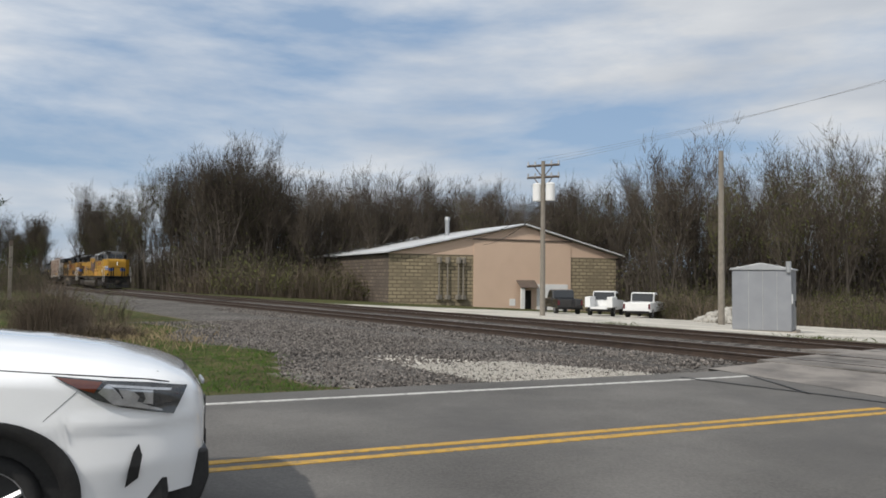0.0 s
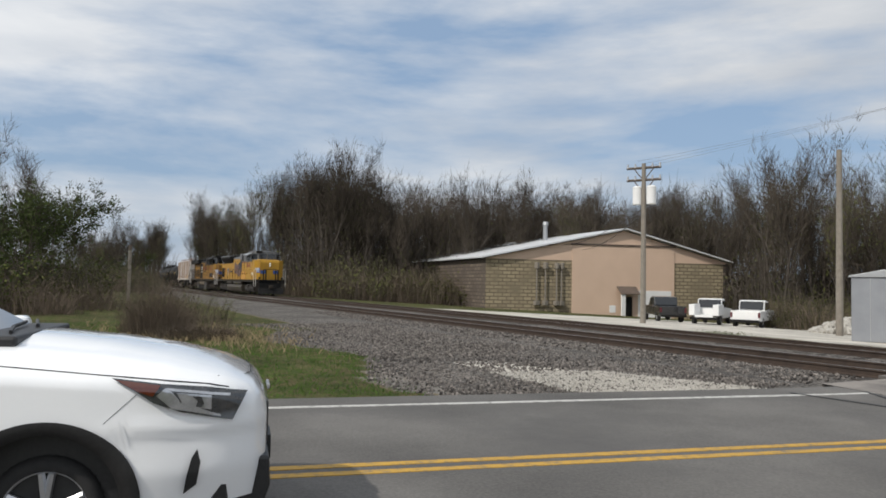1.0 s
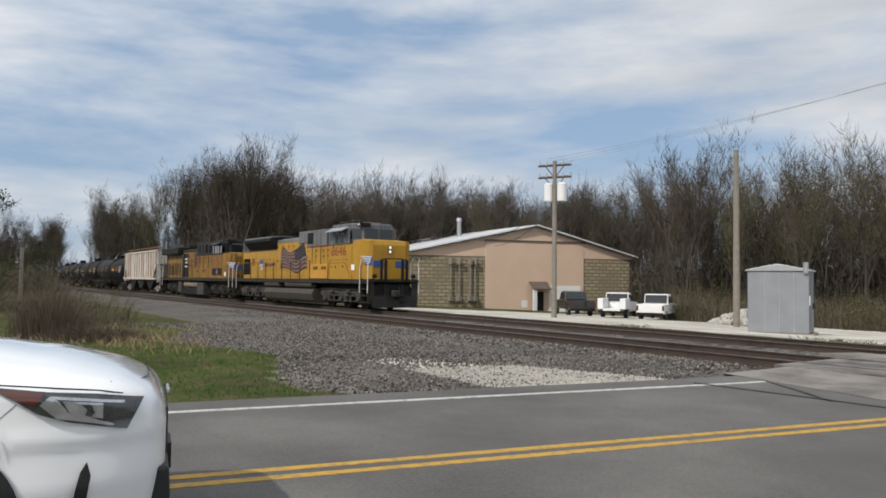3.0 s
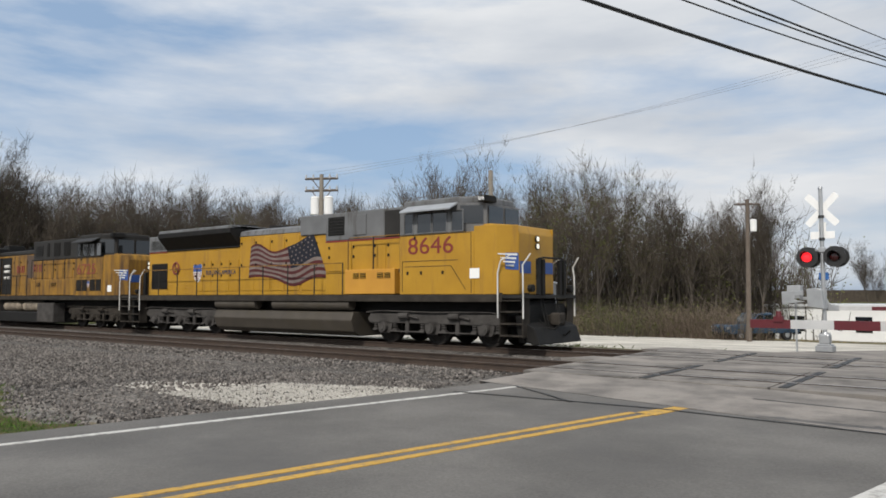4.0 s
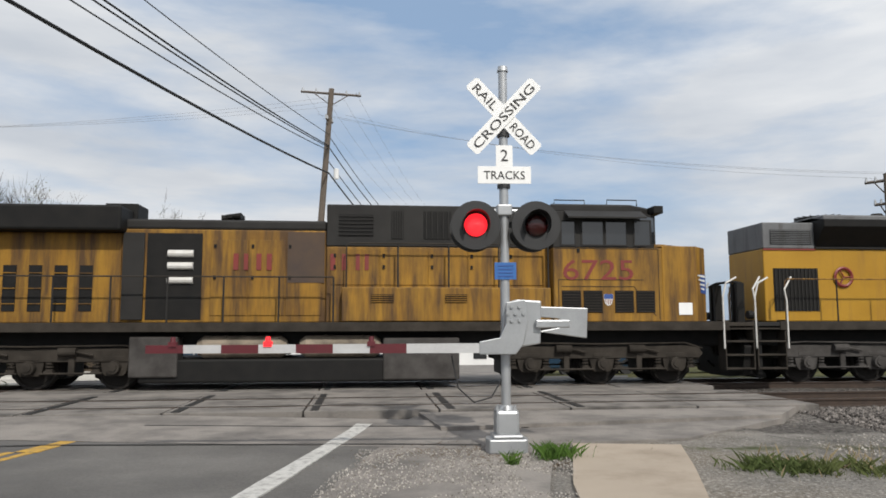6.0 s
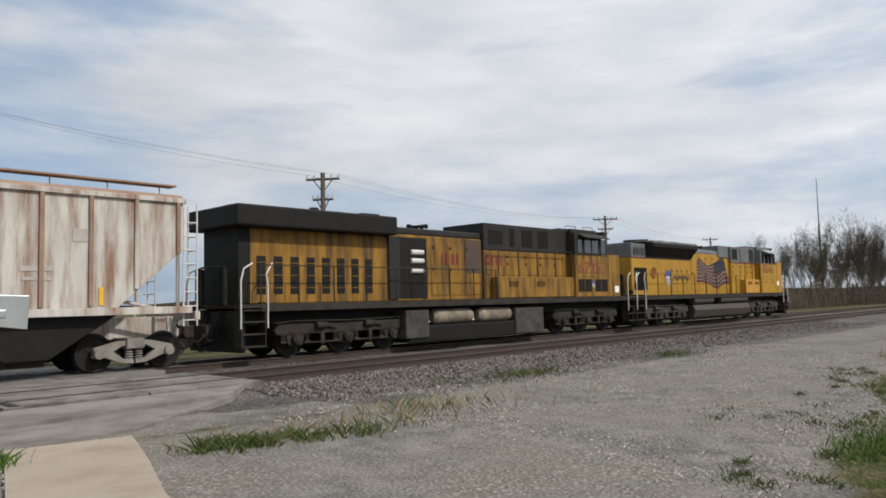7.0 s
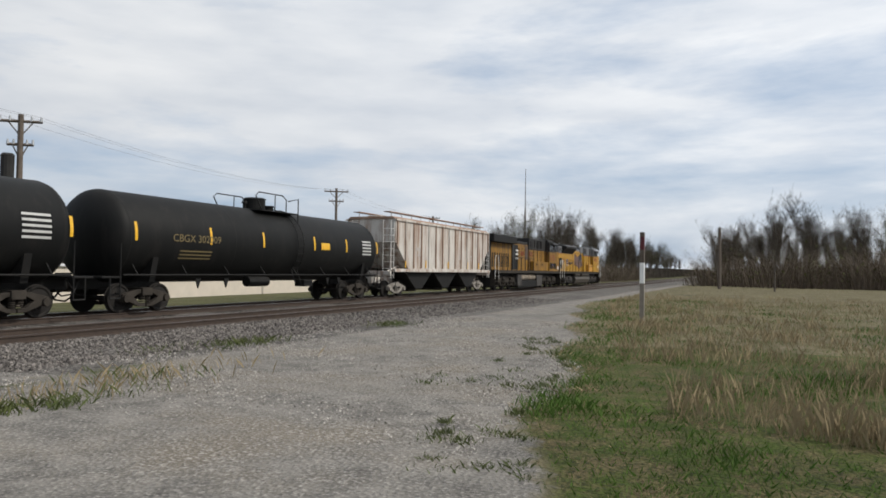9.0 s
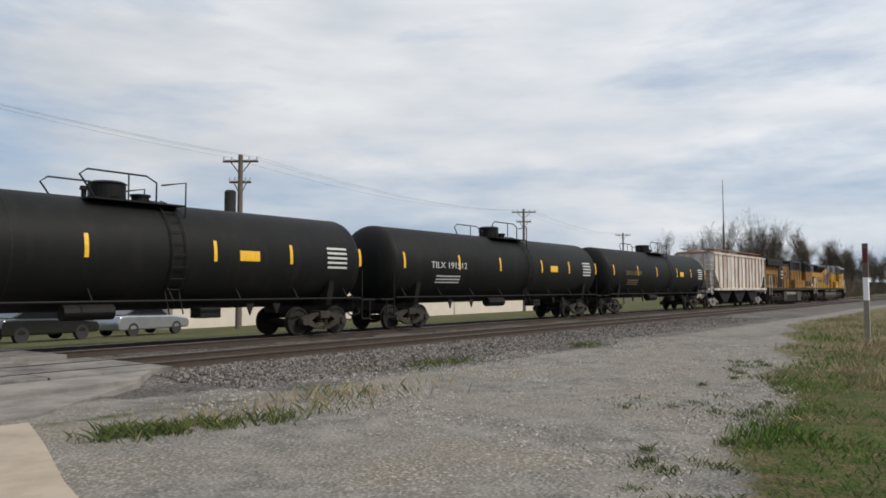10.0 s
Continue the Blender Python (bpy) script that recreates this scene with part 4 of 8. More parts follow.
        bx("equipment_box", -9.7, -7.85, -1.42, -0.8, 0.2, 1.2, M["truck"], 0.04)
        bx("equipment_box", -15.6, -14.5, -1.42, -0.8, 0.3, 1.25, M["truck"], 0.04)
    # cab and nose
    if v == 1:
        x_n, x_w, x_r = -0.75, -1.9, -4.9
        zt, zc = 3.62, 3.45
    else:
        x_n, x_w, x_r = -1.35, -2.6, -5.5
        zt, zc = 3.50, 3.42
    bm = B()
    prism(bm, [(X + x_n, 1.58), (X + x_n, zt - 0.25), (X + x_n - 0.1, zt - 0.02), (X + x_w + 0.15, zt + 0.08), (X + x_w - 0.1, zt + 0.08), (X + x_w - 0.1, 1.58)], -1.0, 1.0, "y", 0.03)
    part("nose", bm, Y, root)
    for s in (-1, 1):
        bm = B()
        pts = [(X + x_n, s * 1.0), (X + x_n - 0.45, s * 1.48), (X + x_w - 0.1, s * 1.48), (X + x_w - 0.1, s * 1.0)]
        prism(bm, pts, 1.58, zt - 0.02, "z", 0.015)
        part("nose_cheek", bm, Y, root)
    bx("cab_lower", x_r, x_w - 0.1, -1.49, 1.49, 1.58, zc, Y)
    bm = B()
    plan = [(X + x_r, -1.49), (X + x_w - 0.72, -1.49), (X + x_w - 0.02, -0.92), (X + x_w - 0.02, 0.92), (X + x_w - 0.72, 1.49), (X + x_r, 1.49)]
    prism(bm, plan, zc, 4.34, "z", 0.02)
    prism(bm, [(X + x_r, -1.3), (X + x_w - 0.8, -1.3), (X + x_w - 0.15, -0.8), (X + x_w - 0.15, 0.8), (X + x_w - 0.8, 1.3), (X + x_r, 1.3)], 4.34, 4.56, "z", 0.05)
    part("cab_upper", bm, G, root, "grey upper cab and roof")
    bm = B()
    for x0, x1 in ((x_r + 0.3, x_r + 0.9), (x_r + 1.3, x_r + 2.3)):
        box(bm, X + x0, X + x1, -0.5, 0.5, 4.56, 4.66, 0.02)
    pipe(bm, [(X + x_r + 0.2, -0.9, 4.58), (X + x_r + 0.2, -0.9, 4.72), (X + x_r + 1.0, -0.9, 4.72), (X + x_r + 1.0, -0.9, 4.58)], 0.015)
    pipe(bm, [(X + x_r + 1.6, -0.9, 4.58), (X + x_r + 1.6, -0.9, 4.74), (X + x_r + 2.4, -0.9, 4.74), (X + x_r + 2.4, -0.9, 4.58)], 0.015)
    part("roof_gear", bm, G, root)
    # windscreens: two in front and one on each chamfered corner
    for y0, y1, xa, xb in ((-0.84, -0.06, 0.0, 0.0), (0.06, 0.84, 0.0, 0.0), (-1.42, -0.99, -0.63, -0.10), (1.42, 0.99, -0.63, -0.10)):
        bm = B()
        out = 0.012
        sy = -out if y0 < -0.9 else (out if y0 > 0.9 else 0.0)
        quad = [(X + x_w + xa, y0 + sy, zt + 0.1), (X + x_w + xb, y1 + sy, zt + 0.1), (X + x_w + xb, y1 + sy, 4.26), (X + x_w + xa, y0 + sy, 4.26)]
        lo = [bm.verts.new((x - 0.02, y * 0.992, z)) for x, y, z in quad]
        hi = [bm.verts.new((x + 0.006, y, z)) for x, y, z in quad]
        bm.faces.new(hi)
        bm.faces.new(lo[::-1])
        for i in range(4):
            bm.faces.new((lo[i], lo[(i + 1) % 4], hi[(i + 1) % 4], hi[i]))
        bmesh.ops.recalc_face_normals(bm, faces=bm.faces[:])
        part("windscreen", bm, M["glass"], root, "dark windscreen pane")
    # seams and fittings on the cab's side
    for pts in (((x_r + 0.12, 2.62), (x_r + 2.3, 2.62)), ((x_r + 0.12, 1.66), (x_r + 0.12, 2.62)), ((x_r + 0.2, 2.45), (x_r + 2.05, 2.45), (x_r + 2.6, 1.72)), ((x_w - 0.2, 1.62), (x_w - 0.2, zc - 0.02)), ((x_r + 0.02, zc - 0.02), (x_w - 0.2, zc - 0.02))):
        bm = B()
        pipe(bm, [(X + x, -1.492, z) for x, z in pts], 0.011, 4)
        part("panel_seam", bm, M["truck2"], root)
    for x, z in ((x_r + 0.3, 2.2), (x_r + 0.85, 2.2), (x_r + 1.7, 2.2), (x_r + 0.6, 3.3)):
        bx("latch", x, x + 0.07, -1.51, -1.488, z, z + 0.1, M["black"], 0)
    # side windows with awning
    wz0, wz1 = 3.5, 4.1
    for x0, x1 in ((x_r + 0.22, x_r + 0.55), (x_r + 0.75, x_r + 1.28), (x_r + 1.36, x_r + 1.88), (x_r + 2.1, x_r + 2.5)):
        window_pane(root, X + x0, X + x1, wz0, wz1, 1.49, 0.035, G if v == 1 else M["grey_dark"])
    bm = B()
    prism(bm, [(-1.46, 4.36), (-1.86, 4.16), (-1.86, 4.12), (-1.46, 4.30)], X + x_r + 0.3, X + x_r + 2.3, "x")
    part("awning", bm, M["alu_paint"] if v == 1 else G, root, "sheet metal window awning")
    # number boards, head and ditch lights
    bx("number_board", x_w - 0.16, x_w + 0.1, -1.2, -0.55, 4.36, 4.56, M["black"], 0.02)
    bm = B()
    for z in (3.02, 3.24) if v == 1 else (2.9, 3.1):
        tube(bm, (X + x_n - 0.02, 0, z), (X + x_n + 0.05, 0, z), 0.1, 0.1, 14)
    ob = part("headlight_housing", bm, M["black"], root)
    bm = B()
    for z in (3.02, 3.24) if v == 1 else (2.9, 3.1):
        tube(bm, (X + x_n + 0.05, 0, z), (X + x_n + 0.06, 0, z), 0.075, 0.075, 14)
    part("headlight", bm, M["lit_white"], ob)
    for s in (-1, 1):
        bm = B()
        tube(bm, (X - 0.32, s * 1.15, 1.75), (X - 0.18, s * 1.15, 1.75), 0.11, 0.11, 12)
        part("ditch_light", bm, M["black"], root)
    # wing emblem on the slanted nose cheek: plain shapes
    def cheek(name, u0, u1, za, zb, m, lift, label=""):
        bm = B()
        vs = []
        for u, z in ((u0, za), (u1, za + 0.03), (u1, zb), (u0, zb)):
            vs.append((X + x_n - 0.45 * u + 0.73 * lift, -1.0 - 0.48 * u - 0.68 * lift, z))
        lo = [bm.verts.new((x - 0.006, y + 0.006, z)) for x, y, z in vs]
        hi = [bm.verts.new(q) for q in vs]
        bm.faces.new(hi)
        bm.faces.new(lo[::-1])
        for i in range(4):
            bm.faces.new((lo[i], lo[(i + 1) % 4], hi[(i + 1) % 4], hi[i]))
        bmesh.ops.recalc_face_normals(bm, faces=bm.faces[:])
        return part(name, bm, m, root, label)

    cheek("wing_panel", 0.02, 0.62, 2.28, 2.78, M["shield_blue"], 0.010, "blue emblem panel")
    for k in range(4):
        cheek("wing_stripe", 0.08 + 0.05 * k, 0.96 - 0.12 * k, 2.70 - 0.11 * k, 2.76 - 0.11 * k, M["shield_white"], 0.018, "white wing stripe")
    for y0, y1 in ((-0.95, -0.35), (0.35, 0.95)):
        bm = B()
        box(bm, X + x_n, X + x_n + 0.012, y0, y1, 2.2, 2.55)
        part("wing_panel", bm, M["shield_blue"], root)

    # hoods
    def hood(x0, x1, z0, z1, half, m, name="hood", bev=0.03, label=""):
        return bx(name, x0, x1, -half, half, z0, z1, m, bev, label)

    if v == 1:
        hood(-8.7, x_r, 1.58, 3.47, 1.12, Y)
        hood(-8.7, x_r, 3.47, 4.44, 1.14, G, "upper_hood")
        hood(-8.75, -8.7, 1.58, 3.75, 0.98, Y)
        hood(-10.2, -8.75, 1.58, 3.75, 0.94, Y)
        hood(-10.2, -8.72, 3.75, 4.46, 1.0, G, "upper_hood")
        hood(-13.85, -10.2, 1.58, 3.9, 0.94, Y)
        bm = B()
        prism(bm, [(-0.96, 3.9), (-0.9, 4.1), (-0.5, 4.2), (0.5, 4.2), (0.9, 4.1), (0.96, 3.9)], X - 13.85, X - 10.2, "x", 0.02)
        part("roof", bm, G, root)
        hood(-20.45, -13.85, 1.58, 3.5, 0.94, Y)
        hood(-20.45, -19.0, 3.5, 4.2, 0.96, G, "upper_hood")
        bm = B()
        prism(bm, [(-1.0, 3.5), (-0.96, 3.55), (-1.42, 4.05), (-1.42, 4.24), (-0.9, 4.34), (0.9, 4.34), (1.42, 4.24), (1.42, 4.05), (0.96, 3.55), (1.0, 3.5)], X - 19.0, X - 13.85, "x", 0.015)
        part("radiator", bm, M["black"], root, "black flared radiator housing")
        hood(-19.0, -13.85, 4.20, 4.36, 1.38, G, "radiator_top", 0.04)
        for x in (-18.2, -16.6, -15.0):
            fan(root, X + x, 4.34, 0.66)
        fan(root, X - 12.6, 4.18, 0.4)
        red_z = 3.5
        bx("red_stripe", -8.7, x_r, -1.135, -1.12, 3.42, 3.47, M["red"], 0)
        bx("red_stripe", -20.45, -19.0, -0.965, -0.94, 3.46, 3.5, M["red"], 0)
        hood_doors(root, [X + q for q in (-4.95, -5.8, -6.4, -7.4, -8.6)], 2.4, 3.38, 1.12, Y)
        hood_doors(root, [X + q for q in (-8.78, -9.45, -10.15)], 1.75, 3.6, 0.94, Y)
        hood_doors(root, [X + q for q in (-10.25, -11.1, -11.95, -12.9, -13.8)], 1.75, 3.78, 0.94, Y)
        hood_doors(root, [X + q for q in (-13.9, -14.5, -15.1, -15.7, -16.3, -16.9)], 1.75, 3.0, 0.94, Y)
        bx("equipment_box", -7.4, -5.15, -1.46, -1.1, 1.6, 2.42, mat_orange, 0.02, "orange equipment locker beside the cab")
        for x in (-7.0, -5.9):
            for dx in (0.0, 0.32):
                louvre(root, X + x + dx, X + x + dx + 0.26, 2.12, 2.3, 1.46, 3, False, Y)
        louvre(root, X - 8.55, X - 7.75, 3.65, 4.3, 1.14, 6)
        bx("hood_hatch", -7.35, -6.7, -1.17, -1.13, 3.62, 4.32, M["grey"], 0.01)
        bx("hood_hatch", -5.85, -5.2, -1.17, -1.13, 3.5, 4.36, M["grey_dark"], 0.01)
        louvre(root, X - 20.2, X - 18.95, 1.85, 2.98, 0.94, 12, True, M["grey_dark"])
        louvre(root, X - 20.25, X - 19.1, 3.62, 4.0, 0.965, 8, False, M["grey"])
        bm = B()
        wheel_shape(bm, [(0.2, 0), (0.24, -0.02), (0.28, 0)], X - 18.25, 2.75, 1, 20, cy=-0.99)
        for a in range(3):
            tube(bm, (X - 18.25, -0.99, 2.75), (X - 18.25 + 0.24 * math.cos(a * 2.1), -0.99, 2.75 + 0.24 * math.sin(a * 2.1)), 0.018)
        part("brake_wheel", bm, M["red"], root, "red brake wheel")
        bx("sticker", -2.15, -1.8, -1.5, -1.488, 2.05, 2.35, M["sign_white"], 0)
        flag_mural(root, -0.972, X - 13.1, X - 9.5, X - 8.72)
        shield(root, X - 16.65 * 1.0, 2.5, 0.62, 0.78, -0.968)
        letters("lettering", "BUILDING AMERICA", 0.27, M["navy"], root, side_at(X - 15.05, -0.972, 2.42), "dark blue slogan", 2.0)
        letters("road_number", "8646", 0.75, M["red"], root, side_at(X - 3.65, -1.497, 2.84), "red road number with dark edge", 1.78)
        letters("number_board_text", "8646", 0.18, M["sign_white"], root, side_at(X + x_w - 0.03, -1.206, 4.40), "", 0.22)
        # horn cluster
        hx, hz_ = -11.0, 4.2
    else:
        hood(-11.1, x_r, 1.58, 3.45, 1.05, Y)
        hood(-11.1, x_r, 3.45, 4.5, 1.07, G, "upper_hood")
        hood(-16.0, -11.1, 1.58, 3.85, 0.94, Y)
        hood(-16.0, -11.1, 3.85, 4.1, 0.92, G, "upper_hood", 0.06)
        hood(-21.55, -16.0, 1.58, 3.75, 0.94, Y)
        hood(-21.9, -15.9, 3.75, 4.36, 1.42, M["black"], "radiator", 0.06, "black overhanging radiator housing")
        hood(-21.6, -21.2, 1.58, 3.8, 0.96, M["black"], "rear_end", 0.03, "soot-black rear end")
        hood(-16.6, -15.8, 4.1, 4.55, 0.45, M["black"], "exhaust_stack", 0.03)
        hood_doors(root, [X + q for q in (-11.2, -12.1, -13.0, -13.9)], 1.75, 3.6, 0.94, Y)
        hood_doors(root, [X + q for q in (-5.6, -6.6, -7.6, -8.6, -9.8, -11.0)], 2.5, 3.38, 1.05, Y)
        bx("open_bay", -15.4, -14.1, -0.955, -0.9, 1.65, 3.75, M["black"], 0, "open black engine bay")
        bm = B()
        for z in (2.6, 2.95, 3.25):
            tube(bm, (X - 14.9, -0.96, z), (X - 14.3, -0.96, z), 0.09, 0.09, 10)
        part("engine_gear", bm, M["rail_white"], root)
        bx("open_door", -15.95, -15.45, -1.02, -0.955, 1.65, 3.75, M["grey_dark"], 0.01, "folded-back black engine door")
        bx("low_cabinet", -10.7, -5.55, -1.40, -1.03, 1.6, 2.42, Y, 0.02)
        for x in (-10.0, -8.2):
            louvre(root, X + x, X + x + 0.55, 2.05, 2.25, 1.40, 4, False, Y)
        for x in (-5.3, -4.75, -3.95, -3.4):
            louvre(root, X + x, X + x + 0.48, 1.8, 2.35, 1.49, 8, False, M["truck2"])
        shield(root, X - 4.12, 2.12, 0.24, 0.3, -1.50)
        for x0, x1 in ((-7.7, -6.9), (-8.8, -8.0), (-9.6, -9.2)):
            louvre(root, X + x0 + 0.1, X + x1, 3.65, 4.35, 1.07, 5, True)
        louvre(root, X - 10.8, X - 9.95, 3.7, 4.25, 1.07, 6)
        for k in range(8):
            xx = X - 21.0 + 0.58 * k
            louvre(root, xx, xx + 0.3, 1.85, 2.95, 0.94, 3, False, M["yellow_worn"])
        bx("patch", -2.3, -1.95, -1.5, -1.488, 1.75, 2.05, M["sign_white"], 0)
        letters("road_number", "6725", 0.72, M["red"], root, side_at(X - 4.35, -1.497, 2.62), "faded red road number", 1.8)
        # worn lettering along the hood shown as plain bars
        for x0, w in ((-15.85, 0.12), (-15.6, 0.12), (-13.35, 0.12), (-13.1, 0.1), (-12.8, 0.12), (-12.55, 0.12), (-11.0, 0.12), (-10.72, 0.12), (-10.38, 0.1), (-10.16, 0.1)):
            bx("lettering_bar", x0, x0 + w, -1.085 if x0 > -11.1 else -0.985, -1.05 if x0 > -11.1 else -0.94, 2.86, 3.26, M["red"], 0)
        bx("soot_patch", -12.05, -11.15, -0.972, -0.96, 2.55, 3.8, mat_soot, 0, "dark scorched patch")
        hx, hz_ = -13.6, 4.1
        for x in (-20.9, -19.2, -17.6):
            fan(root, X + x, 4.34, 0.5)
    bm = B()
    tube(bm, (X + hx, 0, hz_), (X + hx, 0, hz_ + 0.18), 0.04, 0.04, 8)
    for d, yy in ((1, -0.2), (1, 0.0), (-1, 0.2), (1, 0.3)):
        tube(bm, (X + hx - d * 0.12, yy, hz_ + 0.2), (X + hx + d * 0.28, yy, hz_ + 0.2), 0.03, 0.09, 10)
    box(bm, X + hx - 0.06, X + hx + 0.06, -0.3, 0.35, hz_ + 0.14, hz_ + 0.2)
    part("horn", bm, M["black"], root)
    # handrails along the walkway
    rm = M["yellow_worn"] if v == 1 else M["truck2"]
    for s in (-1, 1):
        if v == 1:
            handrail(root, X - 20.2, X - 7.5, 1.58, 2.66, s * 1.46, 1.28, rm)
            handrail(root, X - 7.3, X - 4.95, 2.42, 3.5, s * 1.40, 0.95, rm)
        else:
            handrail(root, X - 21.2, X - 10.9, 1.58, 2.66, s * 1.46, 1.28, rm)
            handrail(root, X - 10.6, X - 5.6, 2.42, 3.5, s * 1.36, 1.2, rm)
    return root


M["lit_white"] = mat("dim_headlight", (0.8, 0.78, 0.7), None, 30, 0.2, emit=(1.0, 0.9, 0.7, 0.6))
mat_tan = mat("dusty_tan_steel", (0.30, 0.25, 0.19), (0.2, 0.165, 0.125), 2, 0.8, bump=0.08, stain=(0.08, 0.065, 0.05), stain_amt=0.5)
mat_orange = mat("faded_orange_yellow", (0.50, 0.25, 0.03), (0.42, 0.2, 0.025), 1.5, 0.5, bump=0.03)
mat_soot = mat("scorched_paint", (0.05, 0.035, 0.03), (0.09, 0.055, 0.03), 1.5, 0.8, bump=0.05)

loco_a = locomotive(1)
TRAIN.append((loco_a, -10.5))
loco_b = locomotive(2)
TRAIN.append((loco_b, -20.75 - 11.2))


def hopper_car():
    root = thing("covered_hopper", "chalky white covered hopper wagon streaked with rust", "freight wagon", group="train")
    L = 7.75
    bm = B()
    prism(bm, [(-L + 0.1, 4.28), (L - 0.1, 4.28), (L - 0.1, 3.0), (L - 1.75, 1.55), (-L + 1.75, 1.55), (-L + 0.1, 3.0)], -1.5, 1.5, "y", 0.02)
    part("body", bm, M["hopper"], root)
    bm = B()
    prism(bm, [(-1.5, 4.28), (-1.3, 4.42), (1.3, 4.42), (1.5, 4.28)], -L + 0.05, L - 0.05, "x", 0.01)
    part("roof", bm, M["hopper_rust"], root)
    for i in range(15):
        x = -L + 0.25 + (2 * L - 0.5) * i / 14
        zb = 1.6 if abs(x) < L - 1.8 else 1.6 + (abs(x) - (L - 1.8)) * 0.83
        for s in (-1, 1):
            bm = B()
            box(bm, x - 0.05, x + 0.05, s * 1.5 - 0.07, s * 1.5 + 0.07, zb, 4.25, 0.012)
            part("rib", bm, M["hopper_rust"] if i % 3 != 1 else M["hopper"], root)
    for s in (-1, 1):
        bm = B()
        box(bm, -L - 0.1, L + 0.1, s * 1.5 - 0.1, s * 1.5 + 0.08, 1.38, 1.56, 0.012)
        box(bm, -L + 0.05, L - 0.05, s * 1.5 - 0.08, s * 1.5 + 0.09, 4.18, 4.30, 0.012)
        part("side_sill", bm, M["hopper"], root)
    for xc in (-4.1, 0.0, 4.1):
        bm = B()
        prism(bm, [(xc - 2.0, 1.4), (xc - 0.45, 0.4), (xc + 0.45, 0.4), (xc + 2.0, 1.4)], -1.3, 1.3, "y", 0.03)
        part("hopper_bay", bm, M["black"], root, "black sloping discharge bay")
        bm = B()
        box(bm, xc - 0.5, xc + 0.5, -0.9, 0.9, 0.24, 0.4, 0.03)
        part("outlet_gate", bm, M["truck2"], root)
    bm = B()
    for s in (-1, 1):
        for k in range(12):
            x = -L + 0.5 + (2 * L - 1.0) * k / 11
            tube(bm, (x, s * 1.0, 4.38), (x, s * 1.0, 4.68), 0.016)
        box(bm, -L + 0.1, L - 0.1, s * 0.95 - 0.2, s * 0.95 + 0.2, 4.66, 4.70)
    part("running_board", bm, M["hopper_rust"], root, "rusty roof walkway")
    bm = B()
    for k in range(10):
        x = -L + 1.0 + (2 * L - 2.0) * k / 9
        box(bm, x - 0.6, x + 0.6, -0.4, 0.4, 4.4, 4.5, 0.02)
    part("roof_hatch", bm, M["hopper"], root)
    for d in (-1, 1):
        for s in (-1, 1):
            bm = B()
            for xx in (L - 0.05, L + 0.32):
                tube(bm, (d * xx, s * 1.42, 1.05), (d * xx, s * 1.42, 4.2 if xx > L else 4.1), 0.022)
            for k in range(8):
                z = 1.2 + 0.36 * k
                tube(bm, (d * (L - 0.05), s * 1.42, z), (d * (L + 0.32), s * 1.42, z), 0.016)
                tube(bm, (d * (L + 0.32), s * 1.42, z), (d * (L + 0.32), s * 0.95, z), 0.016)
            tube(bm, (d * (L + 0.32), s * 0.95, 1.05), (d * (L + 0.32), s * 0.95, 4.2), 0.02)
            part("ladder", bm, M["rail_white"], root, "white end ladder")
        bm = B()
        box(bm, min(d * (L - 2.2), d * (L + 0.4)), max(d * (L - 2.2), d * (L + 0.4)), -0.3, 0.3, 0.75, 1.3, 0.03)
        box(bm, min(d * (L + 0.25), d * (L + 0.4)), max(d * (L + 0.25), d * (L + 0.4)), -1.45, 1.45, 1.2, 1.42, 0.02)
        for s in (-1, 1):
            tube(bm, (d * (L - 0.1), s * 1.0, 1.4), (d * (L - 1.6), s * 1.0, 1.75), 0.05)
            tube(bm, (d * (L - 0.1), s * 1.2, 1.4), (d * (L - 0.1), s * 1.2, 3.0), 0.05)
        part("end_frame", bm, M["hopper"], root)
        coupler(root, d * (L + 0.75), d)
        car_truck(root, d * (L - 1.15), M["hopper_truck"], "pale dusty wagon truck")
    for x in (5.6, 3.4, -0.1, -3.6, -6.4):
        bm = B()
        box(bm, x - 0.05, x + 0.05, -1.53, -1.505, 1.62, 2.05)
        part("reflector", bm, M["reflect_yellow"], root, "yellow reflective strip")
    # faded panels of stencilled writing
    for x, z, w, h in ((5.2, 3.1, 0.5, 0.3), (4.2, 2.4, 0.7, 0.12), (4.2, 2.2, 0.6, 0.08), (-4.6, 2.6, 0.9, 0.2), (-4.5, 2.3, 0.6, 0.1), (2.0, 2.2, 0.4, 0.3)):
        bm = B()
        box(bm, x - w / 2, x + w / 2, -1.515, -1.503, z, z + h)
        part("stencil_bar", bm, mat_faint, root)
    return root


mat_faint = mat("faded_stencil", (0.42, 0.38, 0.35), None, 5, 0.8)
M["hopper_truck"] = mat("pale_dusty_steel", (0.26, 0.24, 0.21), (0.14, 0.125, 0.11), 3, 0.85, bump=0.1)
hopper = hopper_car()
TRAIN.append((hopper, -43.6 - 8.3))


